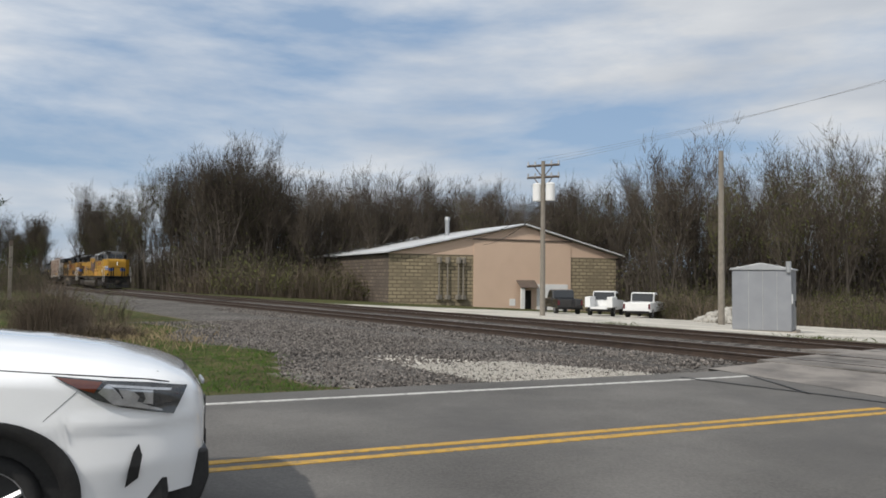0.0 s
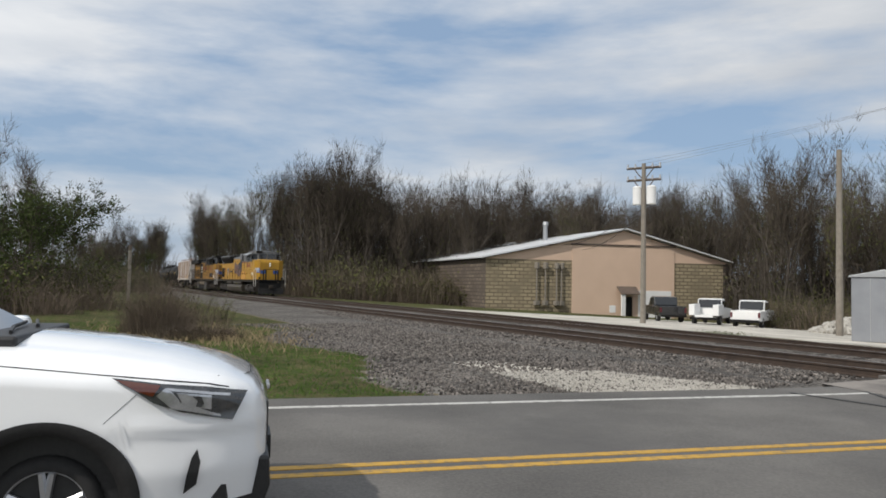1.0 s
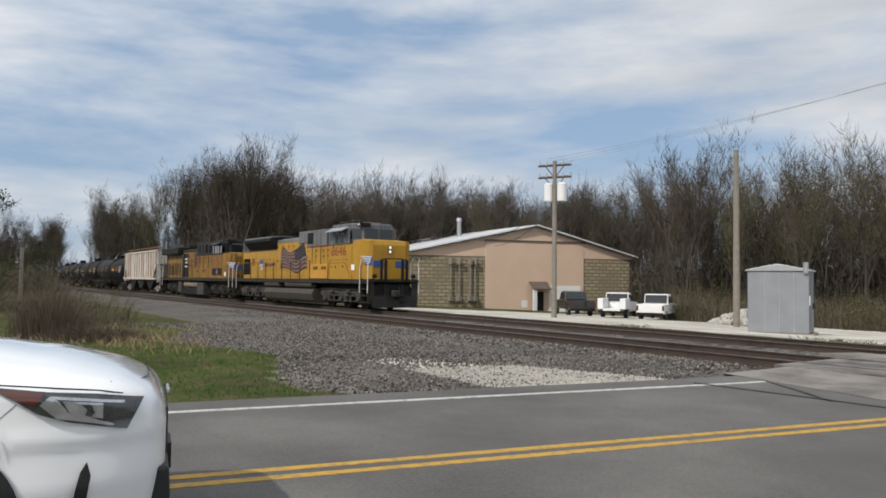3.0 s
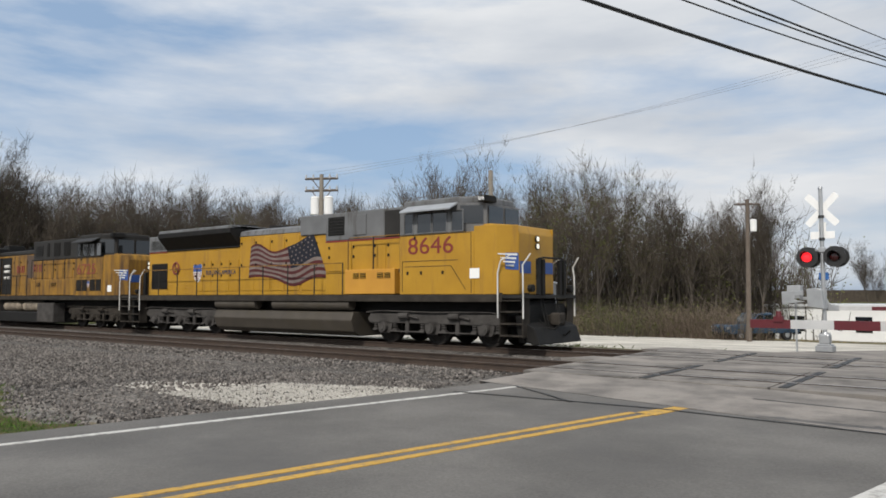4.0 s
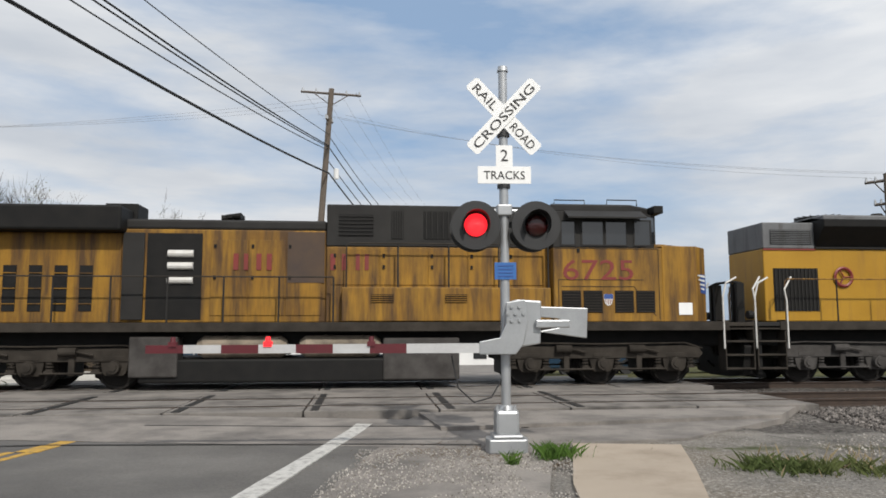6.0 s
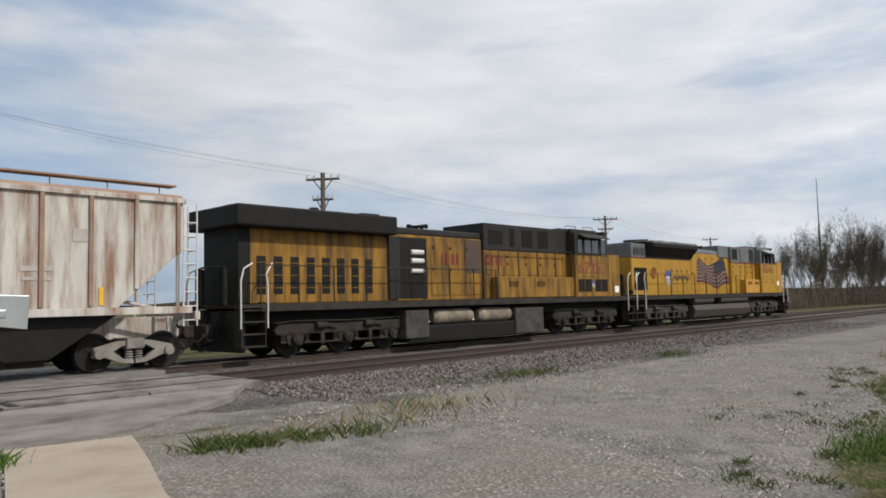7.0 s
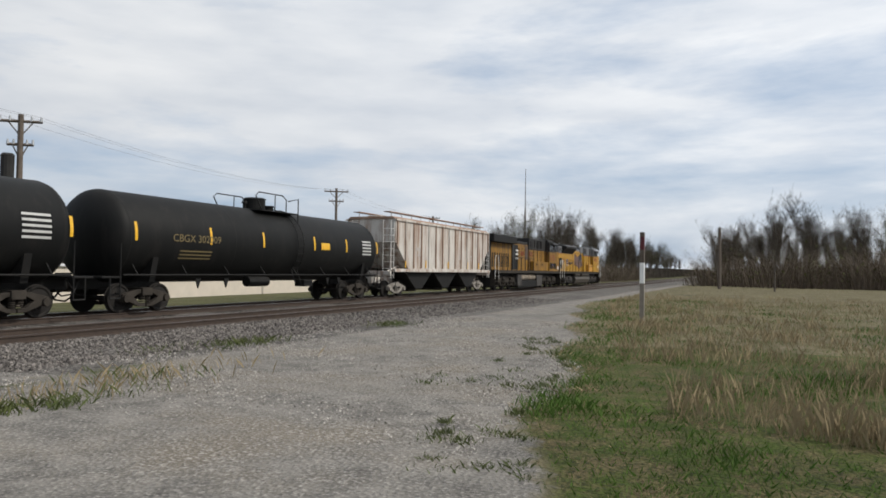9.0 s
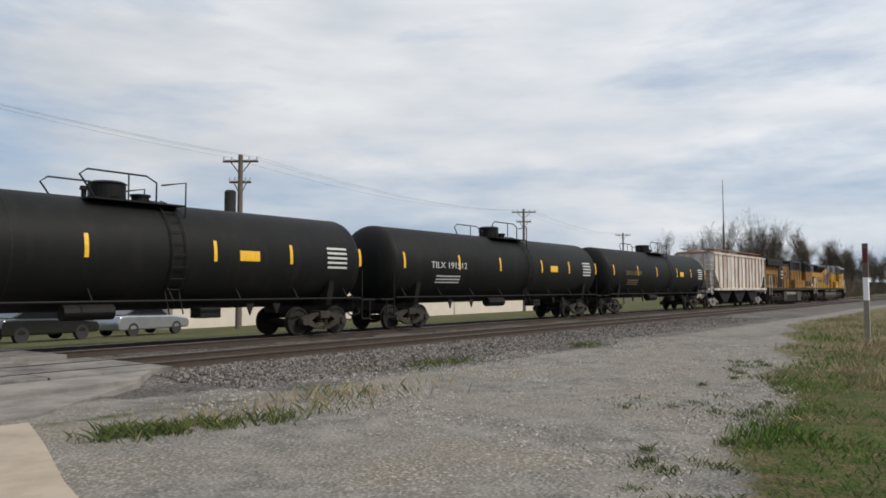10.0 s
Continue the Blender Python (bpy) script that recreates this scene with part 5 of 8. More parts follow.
def tank_car(mark, mark_mat, k):
    root = thing("tank_wagon", "matt black cylindrical tank wagon with yellow reflective strips", "freight wagon", group="train")
    L, r, zc = 8.75, 1.5, 2.45
    bm = B()
    prof = []
    for i in range(9):
        a = math.pi / 2 * i / 8
        prof.append((-L - 0.0 + 0.75 * (1 - math.sin(a)) * 1.0, r * math.cos(math.pi / 2 - a)))
    xs = [(-L + 0.75 * (1 - math.sin(math.pi / 2 * i / 8)), r * math.sin(math.acos(max(0.0, 1 - math.sin(math.pi / 2 * 0))) if False else math.pi / 2 * i / 8)) for i in range(9)]
    ring = []
    outline = [(-L + 0.62 * (1 - math.cos(math.pi / 2 * i / 8)), r * math.sin(math.pi / 2 * i / 8)) for i in range(9)]
    outline += [(-a, b) for a, b in outline[::-1]]
    seg = 48
    for x, rr in outline:
        ring.append([bm.verts.new((x, rr * math.cos(2 * math.pi * j / seg), zc + rr * math.sin(2 * math.pi * j / seg))) for j in range(seg)])
    for a, b in zip(ring[:-1], ring[1:]):
        for j in range(seg):
            q = (j + 1) % seg
            bm.faces.new((a[j], a[q], b[q], b[j]))
    bmesh.ops.remove_doubles(bm, verts=bm.verts[:], dist=0.0005)
    bmesh.ops.recalc_face_normals(bm, faces=bm.faces[:])
    part("tank", bm, M["tankcar"], root, "matt black tank shell", True)
    for x in (-L + 0.66, -3.0, 2.9, L - 0.66):
        bm = B()
        n = 48
        for j in range(n):
            a0, a1 = 2 * math.pi * j / n, 2 * math.pi * (j + 1) / n
            vs = [(x + dx, (r + 0.006) * math.cos(a), zc + (r + 0.006) * math.sin(a)) for dx, a in ((-0.02, a0), (0.02, a0), (0.02, a1), (-0.02, a1))]
            bm.faces.new([bm.verts.new(v) for v in vs])
        part("weld_band", bm, M["black"], root)
    # top fittings and platform
    bm = B()
    tube(bm, (0, 0, zc + r - 0.05), (0, 0, zc + r + 0.42), 0.46, 0.46, 24)
    tube(bm, (0, 0, zc + r + 0.42), (0, 0, zc + r + 0.48), 0.5, 0.4, 24)
    tube(bm, (0.95, 0, zc + r - 0.05), (0.95, 0, zc + r + 0.16), 0.24, 0.24, 16)
    tube(bm, (0.95, 0, zc + r + 0.16), (0.95, 0, zc + r + 0.22), 0.28, 0.28, 16)
    tube(bm, (-0.65, 0, zc + r - 0.05), (-0.65, 0, zc + r + 0.22), 0.07, 0.07, 8)
    tube(bm, (-0.65, 0, zc + r + 0.2), (-0.65, 0, zc + r + 0.3), 0.12, 0.1, 8)
    part("dome", bm, M["tankcar"], root, "round valve dome")
    bm = B()
    box(bm, -1.0, 1.7, -1.05, -0.55, zc + r - 0.12, zc + r - 0.08)
    box(bm, -1.0, 1.7, 0.55, 1.05, zc + r - 0.12, zc + r - 0.08)
    part("platform", bm, M["black"], root)
    zt = zc + r + 0.55
    for s in (-1, 1):
        bm = B()
        pipe(bm, [(1.7, s * 1.05, zc + r - 0.5), (1.7, s * 1.05, zt), (0.95, s * 1.05, zt - 0.15)], 0.025)
        pipe(bm, [(0.8, s * 1.05, zc + r - 0.1), (0.8, s * 1.05, zt - 0.1), (0.5, s * 1.05, zt + 0.05), (-1.1, s * 1.05, zt + 0.05), (-1.3, s * 1.05, zt - 0.1), (-0.9, s * 1.05, zc + r - 0.1)], 0.025)
        tube(bm, (0, s * 1.05, zc + r - 0.1), (0, s * 1.05, zt + 0.05), 0.02)
        part("platform_rail", bm, M["black"], root)
    bm = B()
    for x in (1.0, 1.42):
        prev = None
        for j in range(9):
            a = math.radians(-40 + 15 * j)
            p = (x, -(r + 0.09) * math.cos(a), zc + (r + 0.09) * math.sin(a))
            if prev:
                tube(bm, prev, p, 0.02)
            prev = p
        tube(bm, (x, -(r + 0.09) * math.cos(math.radians(-40)), zc - 1.0), (x, -1.45, 0.85), 0.02)
    for j in range(10):
        a = math.radians(-36 + 12 * j)
        tube(bm, (1.0, -(r + 0.09) * math.cos(a), zc + (r + 0.09) * math.sin(a)), (1.42, -(r + 0.09) * math.cos(a), zc + (r + 0.09) * math.sin(a)), 0.014)
    part("ladder", bm, M["black"], root)
    bm = B()
    for s in (-1, 1):
        tube(bm, (-L + 0.4, s * 1.45, 1.22), (L - 0.4, s * 1.45, 1.22), 0.03)
        for k2 in range(8):
            x = -L + 1.0 + (2 * L - 2.0) * k2 / 7
            tube(bm, (x, s * 1.45, 1.22), (x, s * 1.2, 1.55), 0.022)
    part("side_rail", bm, M["black"], root)
    for d in (-1, 1):
        bm = B()
        x0, x1 = sorted((d * (L - 3.1), d * (L + 0.45)))
        box(bm, x0, x1, -0.35, 0.35, 0.75, 1.15, 0.03)
        x0, x1 = sorted((d * (L - 0.35), d * (L + 0.4)))
        box(bm, x0, x1, -1.45, 1.45, 1.12, 1.18, 0.01)
        prism(bm, [(-1.3, 1.0), (-1.45, 1.8), (-1.2, 1.6), (-0.7, 1.15), (0.7, 1.15), (1.2, 1.6), (1.45, 1.8), (1.3, 1.0)], d * (L - 1.75) - 0.12, d * (L - 1.75) + 0.12, "x")
        for s in (-1, 1):
            tube(bm, (d * (L - 0.3), s * 1.45, 1.15), (d * (L - 0.3), s * 1.45, 2.2), 0.02)
            tube(bm, (d * (L - 0.3), s * 1.45, 0.5), (d * (L - 0.3), s * 1.45, 1.15), 0.025)
            tube(bm, (d * (L + 0.1), s * 1.45, 0.5), (d * (L + 0.1), s * 1.45, 1.15), 0.025)
            tube(bm, (d * (L - 0.3), s * 1.45, 0.5), (d * (L + 0.1), s * 1.45, 0.5), 0.025)
        part("end_platform", bm, M["black"], root)
        coupler(root, d * (L + 0.8), d)
        car_truck(root, d * (L - 1.75), M["truck2"])
    bm = B()
    tube(bm, (-1.6, -0.9, 0.95), (-0.3, -0.9, 0.95), 0.2, 0.2, 12)
    box(bm, 2.2, 2.9, -1.1, -0.6, 0.7, 1.0, 0.03)
    for x in (-5.0, -3.5, 3.6, 4.6):
        prism(bm, [(x, 1.1), (x + 0.3, 1.1), (x + 0.15, 0.75)], -1.35, -1.3, "y")
    part("brake_gear", bm, M["black"], root)

    def on_shell(ob_name, x, a_deg, w, h, material, label=""):
        """A thin decal bent on the tank's side."""
        bm = B()
        n = 4
        for j in range(n):
            a0 = math.radians(a_deg) - h / r / 2 + h / r * j / n
            a1 = a0 + h / r / n
            vs = [(xx, -(r + 0.008) * math.cos(a), zc + (r + 0.008) * math.sin(a)) for xx, a in ((x - w / 2, a0), (x + w / 2, a0), (x + w / 2, a1), (x - w / 2, a1))]
            bm.faces.new([bm.verts.new(v) for v in vs])
        return part(ob_name, bm, material, root, label)

    for x in (-L + 0.85, -4.4, -1.3, 2.4, 5.2, L - 0.45):
        on_shell("reflector", x, 6, 0.11, 0.6, M["reflect_yellow"], "yellow reflective strip")
    on_shell("placard", 3.6 if k else 3.3, 2, 0.72, 0.3, M["reflect_yellow"], "yellow warning placard")
    for j in range(5):
        on_shell("stencil_bar", 7.2, 16 - 6 * j, 0.9, 0.07, M["label_white"])
    for j in range(3):
        on_shell("stencil_bar", -5.1, -16 - 5 * j, 1.6, 0.05, M["label_white"] if k else M["label_dull"])
    for j in range(4):
        bm = B()
        box(bm, -L + 0.10, -L + 0.12, -0.9, -0.1, zc + 0.6 - 0.13 * j, zc + 0.65 - 0.13 * j)
    if mark:
        letters("reporting_mark", mark, 0.36, mark_mat, root, Matrix.Translation((-5.1, -(r + 0.012), zc - 0.1)) @ SIDE, "stencilled wagon mark", 2.4)
    return root


for k, (mk, mm) in enumerate((("CBGX 302009", M["label_dull"]), ("TILX 191512", M["label_white"]), ("", M["label_white"]), ("", M["label_white"]), ("", M["label_white"]))):
    w = tank_car(mk, mm, k)
    TRAIN.append((w, -70.0 - 18.6 * k))


# ---- crossing signals ----
def text_on(parent, text, size, m, width=None, label=""):
    return letters("lettering", text, size, M["sign_black"], parent, m, label, width, 0.003)


def lamp_unit(root, x, y, z, r, lit, facing=-1):
    """A round black backing board, a hood and a red lens."""
    bm = B()
    tube(bm, (x, y, z), (x, y - facing * -0.03, z), r, r, 32)
    ob = part("lamp_board", bm, M["lamp_black"], root, "round black lamp backing board")
    bm = B()
    n = 20
    for i in range(n):
        a0, a1 = math.radians(-40 + 260 * i / n), math.radians(-40 + 260 * (i + 1) / n)
        rr = r * 0.56
        d = facing * 0.26
        vs = [(x + rr * math.cos(a0), y, z + rr * math.sin(a0)), (x + rr * math.cos(a1), y, z + rr * math.sin(a1)),
              (x + rr * math.cos(a1), y + d * (0.5 + 0.5 * max(0, math.sin(a1))), z + rr * math.sin(a1)), (x + rr * math.cos(a0), y + d * (0.5 + 0.5 * max(0, math.sin(a0))), z + rr * math.sin(a0))]
        bm.faces.new([bm.verts.new(v) for v in vs])
    part("lamp_hood", bm, M["lamp_black"], ob)
    bm = B()
    wheel_shape(bm, [(0.0, facing * 0.075), (r * 0.2, facing * 0.07), (r * 0.36, facing * 0.055), (r * 0.46, facing * 0.03), (r * 0.47, 0)], x, z, 1, 28, cy=y + facing * 0.03)
    part("lens", bm, M["lamp_red_on"] if lit else M["lamp_red_off"], ob, "glowing red lens" if lit else "unlit red lens", True)
    return ob


def crossing_signal(m, front, arm_dir, arm_len, lit, label, arm_z=1.25):
    """Mast with crossed boards, track count plates, paired lamps and a lowered gate. Front faces local -y when front is 1."""
    root = thing("crossing_signal", label, "crossing signal", m, "signals at the crossing")
    f = -1 if front else 1
    bm = B()
    tube(bm, (0, 0, 0.5), (0, 0, 4.92), 0.062, 0.058, 20)
    part("mast", bm, M["galv"], root, "galvanised steel mast")
    bm = B()
    tube(bm, (0, 0, 4.90), (0, 0, 4.97), 0.075, 0.06, 16)
    part("mast_cap", bm, M["galv"], root)
    bm = B()
    box(bm, -0.15, 0.15, -0.15, 0.15, 0.16, 0.47, 0.04)
    box(bm, -0.19, 0.19, -0.19, 0.19, 0.12, 0.17, 0.02)
    prism(bm, [(-0.24, -0.2), (0.24, -0.2), (0.27, 0.0), (0.24, 0.2), (-0.24, 0.2), (-0.27, 0.0)], -0.06, 0.12, "z", 0.02)
    tube(bm, (0, 0, 0.45), (0, 0, 0.52), 0.12, 0.085, 18)
    part("base", bm, M["alu_paint"], root, "cast aluminium base on a foundation plate")
    bm = B()
    for k in range(6):
        a = k * math.pi / 3 + 0.3
        tube(bm, (0.13 * math.cos(a), 0.13 * math.sin(a), 0.46), (0.13 * math.cos(a), 0.13 * math.sin(a), 0.52), 0.02, seg=6)
    part("bolts", bm, M["galv"], root)
    # crossed boards
    for ang, txt, d in ((-47, "RAILROAD", 0.0), (47, "CROSSING", -0.012)):
        bm = B()
        prism(bm, [(-0.60, -0.105), (0.60, -0.105), (0.63, -0.075), (0.63, 0.075), (0.60, 0.105), (-0.60, 0.105), (-0.63, 0.075), (-0.63, -0.075)], -0.004, 0.004, "y")
        o = part("crossboard", bm, M["sign_white"], root, "white reflective board with black letters")
        rot_m = Matrix.Translation((0, f * (0.085 - d), 4.27)) @ Matrix.Rotation(radians(-ang if ang < 0 else -ang), 4, "Y")
        o.matrix_basis = rot_m
        if front:
            if txt == "RAILROAD":
                text_on(o, "RAIL", 0.165, side_at(-0.36, -0.008, -0.058), 0.40)
                text_on(o, "ROAD", 0.165, side_at(0.36, -0.008, -0.058), 0.40)
            else:
                text_on(o, "CROSSING", 0.165, side_at(0, -0.008, -0.058), 1.12)
    bm = B()
    prism(bm, [(-0.11, 3.60), (0.11, 3.60), (0.11, 3.88), (-0.11, 3.88)], f * 0.075, f * 0.083, "y")
    o = part("count_plate", bm, M["sign_white"], root)
    if front:
        text_on(root, "2", 0.22, side_at(0, -0.086, 3.67))
    bm = B()
    box(bm, -0.35, 0.35, min(f * 0.075, f * 0.083), max(f * 0.075, f * 0.083), 3.37, 3.60, 0.003)
    part("tracks_plate", bm, M["sign_white"], root)
    if front:
        text_on(root, "TRACKS", 0.155, side_at(0, -0.086, 3.43), 0.54)
    for z in (3.36, 4.05):
        bm = B()
        tube(bm, (0, 0, z - 0.04), (0, 0, z + 0.04), 0.085, 0.085, 14)
        part("clamp", bm, M["lamp_black"], root)
    # lamps
    bm = B()
    tube(bm, (-0.42, 0, 3.02), (0.42, 0, 3.02), 0.03, 0.03, 10)
    box(bm, -0.1, 0.1, -0.09, 0.09, 2.95, 3.1, 0.02)
    for x in (-0.39, 0.39):
        tube(bm, (x, 0, 3.02), (x, 0, 2.82), 0.03, 0.03, 8)
    part("lamp_bracket", bm, M["galv"], root)
    for k, x in enumerate((-0.39, 0.39)):
        lamp_unit(root, x, f * 0.16, 2.81, 0.315, lit == k, f)
        bm = B()
        tube(bm, (x, f * 0.13, 2.81), (x, -f * 0.08, 2.81), 0.2, 0.16, 16)
        part("lamp_case", bm, M["lamp_black"], root)
        lamp_unit(root, x, -f * 0.16, 2.81, 0.315, lit == 1 - k and not front, -f)
    bm = B()
    box(bm, -0.14, 0.14, f * 0.07 - 0.004, f * 0.07 + 0.004, 2.12, 2.34, 0.003)
    o = part("notice_plate", bm, M["blue_sign"], root, "small blue notice plate")
    bm = B()
    for j in range(4):
        box(bm, -0.10, 0.10, f * 0.078 - 0.002, f * 0.078 + 0.002, 2.155 + 0.045 * j, 2.168 + 0.045 * j)
    part("writing_bars", bm, M["shield_blue"], o)
    # gate mechanism, counterweight and arm
    sgn = arm_dir
    bm = B()
    prism(bm, [(-0.06 * -sgn, 1.22), (0.42 * -sgn, 1.30), (0.44 * -sgn, 1.84), (0.12 * -sgn, 1.86), (-0.0 * -sgn, 1.8)], -0.2, 0.2, "y", 0.02)
    part("gate_machine", bm, M["alu_paint"], root, "grey cast gate machine housing")
    bm = B()
    prism(bm, [(sgn * 0.36, 1.17), (sgn * 0.36, 1.33), (sgn * 0.1, 1.38), (sgn * 0.02, 1.55), (sgn * 0.02, 1.82), (-sgn * 0.22, 1.86), (-sgn * 0.26, 1.6), (-sgn * 0.2, 1.3), (-sgn * 0.1, 1.17)], f * 0.24, f * 0.21, "y", 0.01)
    part("arm_bracket", bm, M["alu_paint"], root, "cast bracket holding the gate arm")
    bm = B()
    for k in range(7):
        a = k * math.pi / 3
        rr = 0.0 if k == 6 else 0.1
        tube(bm, (-sgn * 0.1 + rr * math.cos(a), f * 0.24, 1.68 + rr * math.sin(a)), (-sgn * 0.1 + rr * math.cos(a), f * 0.265, 1.68 + rr * math.sin(a)), 0.022, seg=8)
    part("bracket_bolts", bm, M["galv"], root)
    bm = B()
    box(bm, min(-sgn * 0.35, -sgn * 0.78), max(-sgn * 0.35, -sgn * 0.78), f * 0.25 - 0.03, f * 0.25 + 0.03, 1.50, 1.60, 0.015)
    part("counterweight_arm", bm, M["alu_paint"], root)
    bm = B()
    prism(bm, [(-sgn * 0.45, 1.45), (-sgn * 1.12, 1.36), (-sgn * 1.14, 1.76), (-sgn * 0.5, 1.78), (-sgn * 0.5, 1.64), (-sgn * 0.75, 1.62), (-sgn * 0.75, 1.5)], -f * 0.30, -f * 0.24, "y", 0.01)
    part("counterweight_plate", bm, M["alu_paint"], root, "grey steel counterweight plate")
    n_seg = int(arm_len / 0.42)
    for k in range(n_seg):
        x0 = sgn * (0.36 + arm_len * k / n_seg)
        x1 = sgn * (0.36 + arm_len * (k + 1) / n_seg)
        hgt = 0.06 - 0.012 * k / n_seg
        bm = B()
        box(bm, min(x0, x1), max(x0, x1), f * 0.22 - 0.02, f * 0.22 + 0.02, arm_z - hgt, arm_z + hgt)
        part("arm_section", bm, M["gate_white"] if k < 2 or k % 2 == 1 else M["gate_red"], root, "red arm band" if not (k < 2 or k % 2 == 1) else "silver-white arm band")
    for k, u in enumerate((0.35, 0.68, 0.98)):
        x = sgn * (0.36 + arm_len * u * 0.94)
        bm = B()
        box(bm, x - 0.05, x + 0.05, f * 0.22 - 0.04, f * 0.22 + 0.04, arm_z + 0.03, arm_z + 0.09)
        tube(bm, (x, f * 0.22, arm_z + 0.09), (x, f * 0.22, arm_z + 0.15), 0.035, 0.028, 12)
        part("arm_lamp", bm, M["lamp_red_on"] if k == 1 else M["gate_red"], root, "small red lamp on the gate arm")
    bm = B()
    pipe(bm, [(sgn * 0.7, f * 0.1, arm_z - 0.1), (sgn * 0.62, f * 0.1, arm_z - 0.5), (sgn * 0.42, f * 0.1, arm_z - 0.68), (sgn * 0.2, f * 0.1, arm_z - 0.62), (sgn * 0.05, 0, arm_z - 0.4)], 0.01)
    part("arm_cable", bm, M["wire"], root)
    return root


crossing_signal(pose(1.84, 9.35, 0.05, 0, 0, -3), True, -1, 4.1, 0, "silver crossing mast with crossbuck, red lamp lit and gate lowered")
crossing_signal(pose(-4.75, 25.0, 0.0, 0, 0, -6), False, 1, 4.4, 1, "silver crossing mast seen from behind with gate lowered")
bm = B()
box(bm, -5.75, -5.35, 24.8, 25.1, 1.55, 1.95, 0.02)
tube(bm, (-5.55, 25.0, -0.1), (-5.55, 25.0, 1.55), 0.03)
single("junction_box", bm, M["alu_paint"], "small grey junction box on a pipe beside the far signal", "junction box")


# ---- the white car ----
def curve(pts, x):
    if x >= pts[0][0]:
        return pts[0][1]
    for (x0, v0), (x1, v1) in zip(pts[:-1], pts[1:]):
        if x >= x1:
            t = (x - x0) / (x1 - x0)
            t = t * t * (3 - 2 * t) * 0.35 + t * 0.65
            return v0 + (v1 - v0) * t
    return pts[-1][1]


HALF = [(0.0, 0.50), (-0.03, 0.62), (-0.10, 0.73), (-0.20, 0.80), (-0.35, 0.855), (-0.6, 0.905), (-1.0, 0.925), (-4.0, 0.925), (-4.4, 0.88), (-4.6, 0.7)]
EDGE = [(0.0, 0.84), (-0.05, 0.91), (-0.14, 0.965), (-0.3, 1.015), (-0.6, 1.06), (-1.0, 1.085), (-1.5, 1.12), (-4.3, 1.16), (-4.6, 1.0)]
CROWN = [(0.0, 0.86), (-0.04, 0.945), (-0.12, 1.01), (-0.3, 1.085), (-0.6, 1.16), (-1.0, 1.22), (-1.42, 1.26), (-4.3, 1.2), (-4.6, 1.02)]


def soft_step(a, b, v):
    u = max(0.0, min(1.0, (v - a) / (b - a)))
    return u * u * (3 - 2 * u)


def body_y(x, z):
    """Half width of the body at a height."""
    w, e = curve(HALF, x), curve(EDGE, x)
    if z > e - 0.10:
        w -= 0.10 * ((z - e + 0.10) / 0.10) ** 2 * 0.6
    near = soft_step(-1.0, -0.75, x)
    w += 0.012 * near * soft_step(0.84, 0.76, z) - 0.022 * near * soft_step(0.76, 0.69, z)
    if z < 0.5:
        w -= 0.05 * (0.5 - z) / 0.2
    if x > -0.5:
        w -= 0.10 * max(0.0, 0.55 - z) * (x + 0.5) / 0.5
    return w


def on_body(name, poly, material, parent, lift=0.006, label="", n=10):
    """A patch on the car's right flank whose outline is in (x, z); filled by a fine fan grid."""
    bm = B()
    cx, cz = sum(p[0] for p in poly) / len(poly), sum(p[1] for p in poly) / len(poly)
    rim = []
    for (x0, z0), (x1, z1) in zip(poly, poly[1:] + poly[:1]):
        for i in range(n):
            rim.append((x0 + (x1 - x0) * i / n, z0 + (z1 - z0) * i / n))
    rings = []
    for k in range(5):
        s = 1 - k / 5
        rings.append([bm.verts.new((cx + (x - cx) * s, -(body_y(cx + (x - cx) * s, cz + (z - cz) * s) + lift), cz + (z - cz) * s)) for x, z in rim])
    m = len(rim)
    for a, b in zip(rings[:-1], rings[1:]):
        for i in range(m):
            bm.faces.new((a[i], a[(i + 1) % m], b[(i + 1) % m], b[i]))
    c = bm.verts.new((cx, -(body_y(cx, cz) + lift), cz))
    for i in range(m):
        bm.faces.new((rings[-1][i], rings[-1][(i + 1) % m], c))
    bmesh.ops.recalc_face_normals(bm, faces=bm.faces[:])
    return part(name, bm, material, parent, label, True)


def gap_line(pts, parent, r=0.004, name="panel_gap"):
    bm = B()
    fine = []
    for (x0, z0), (x1, z1) in zip(pts[:-1], pts[1:]):
        for i in range(8):
            x, z = x0 + (x1 - x0) * i / 8, z0 + (z1 - z0) * i / 8
            fine.append((x, -(body_y(x, z) + 0.001), z))
    pipe(bm, fine, r, 5)
    part(name, bm, M["car_gap"], parent)


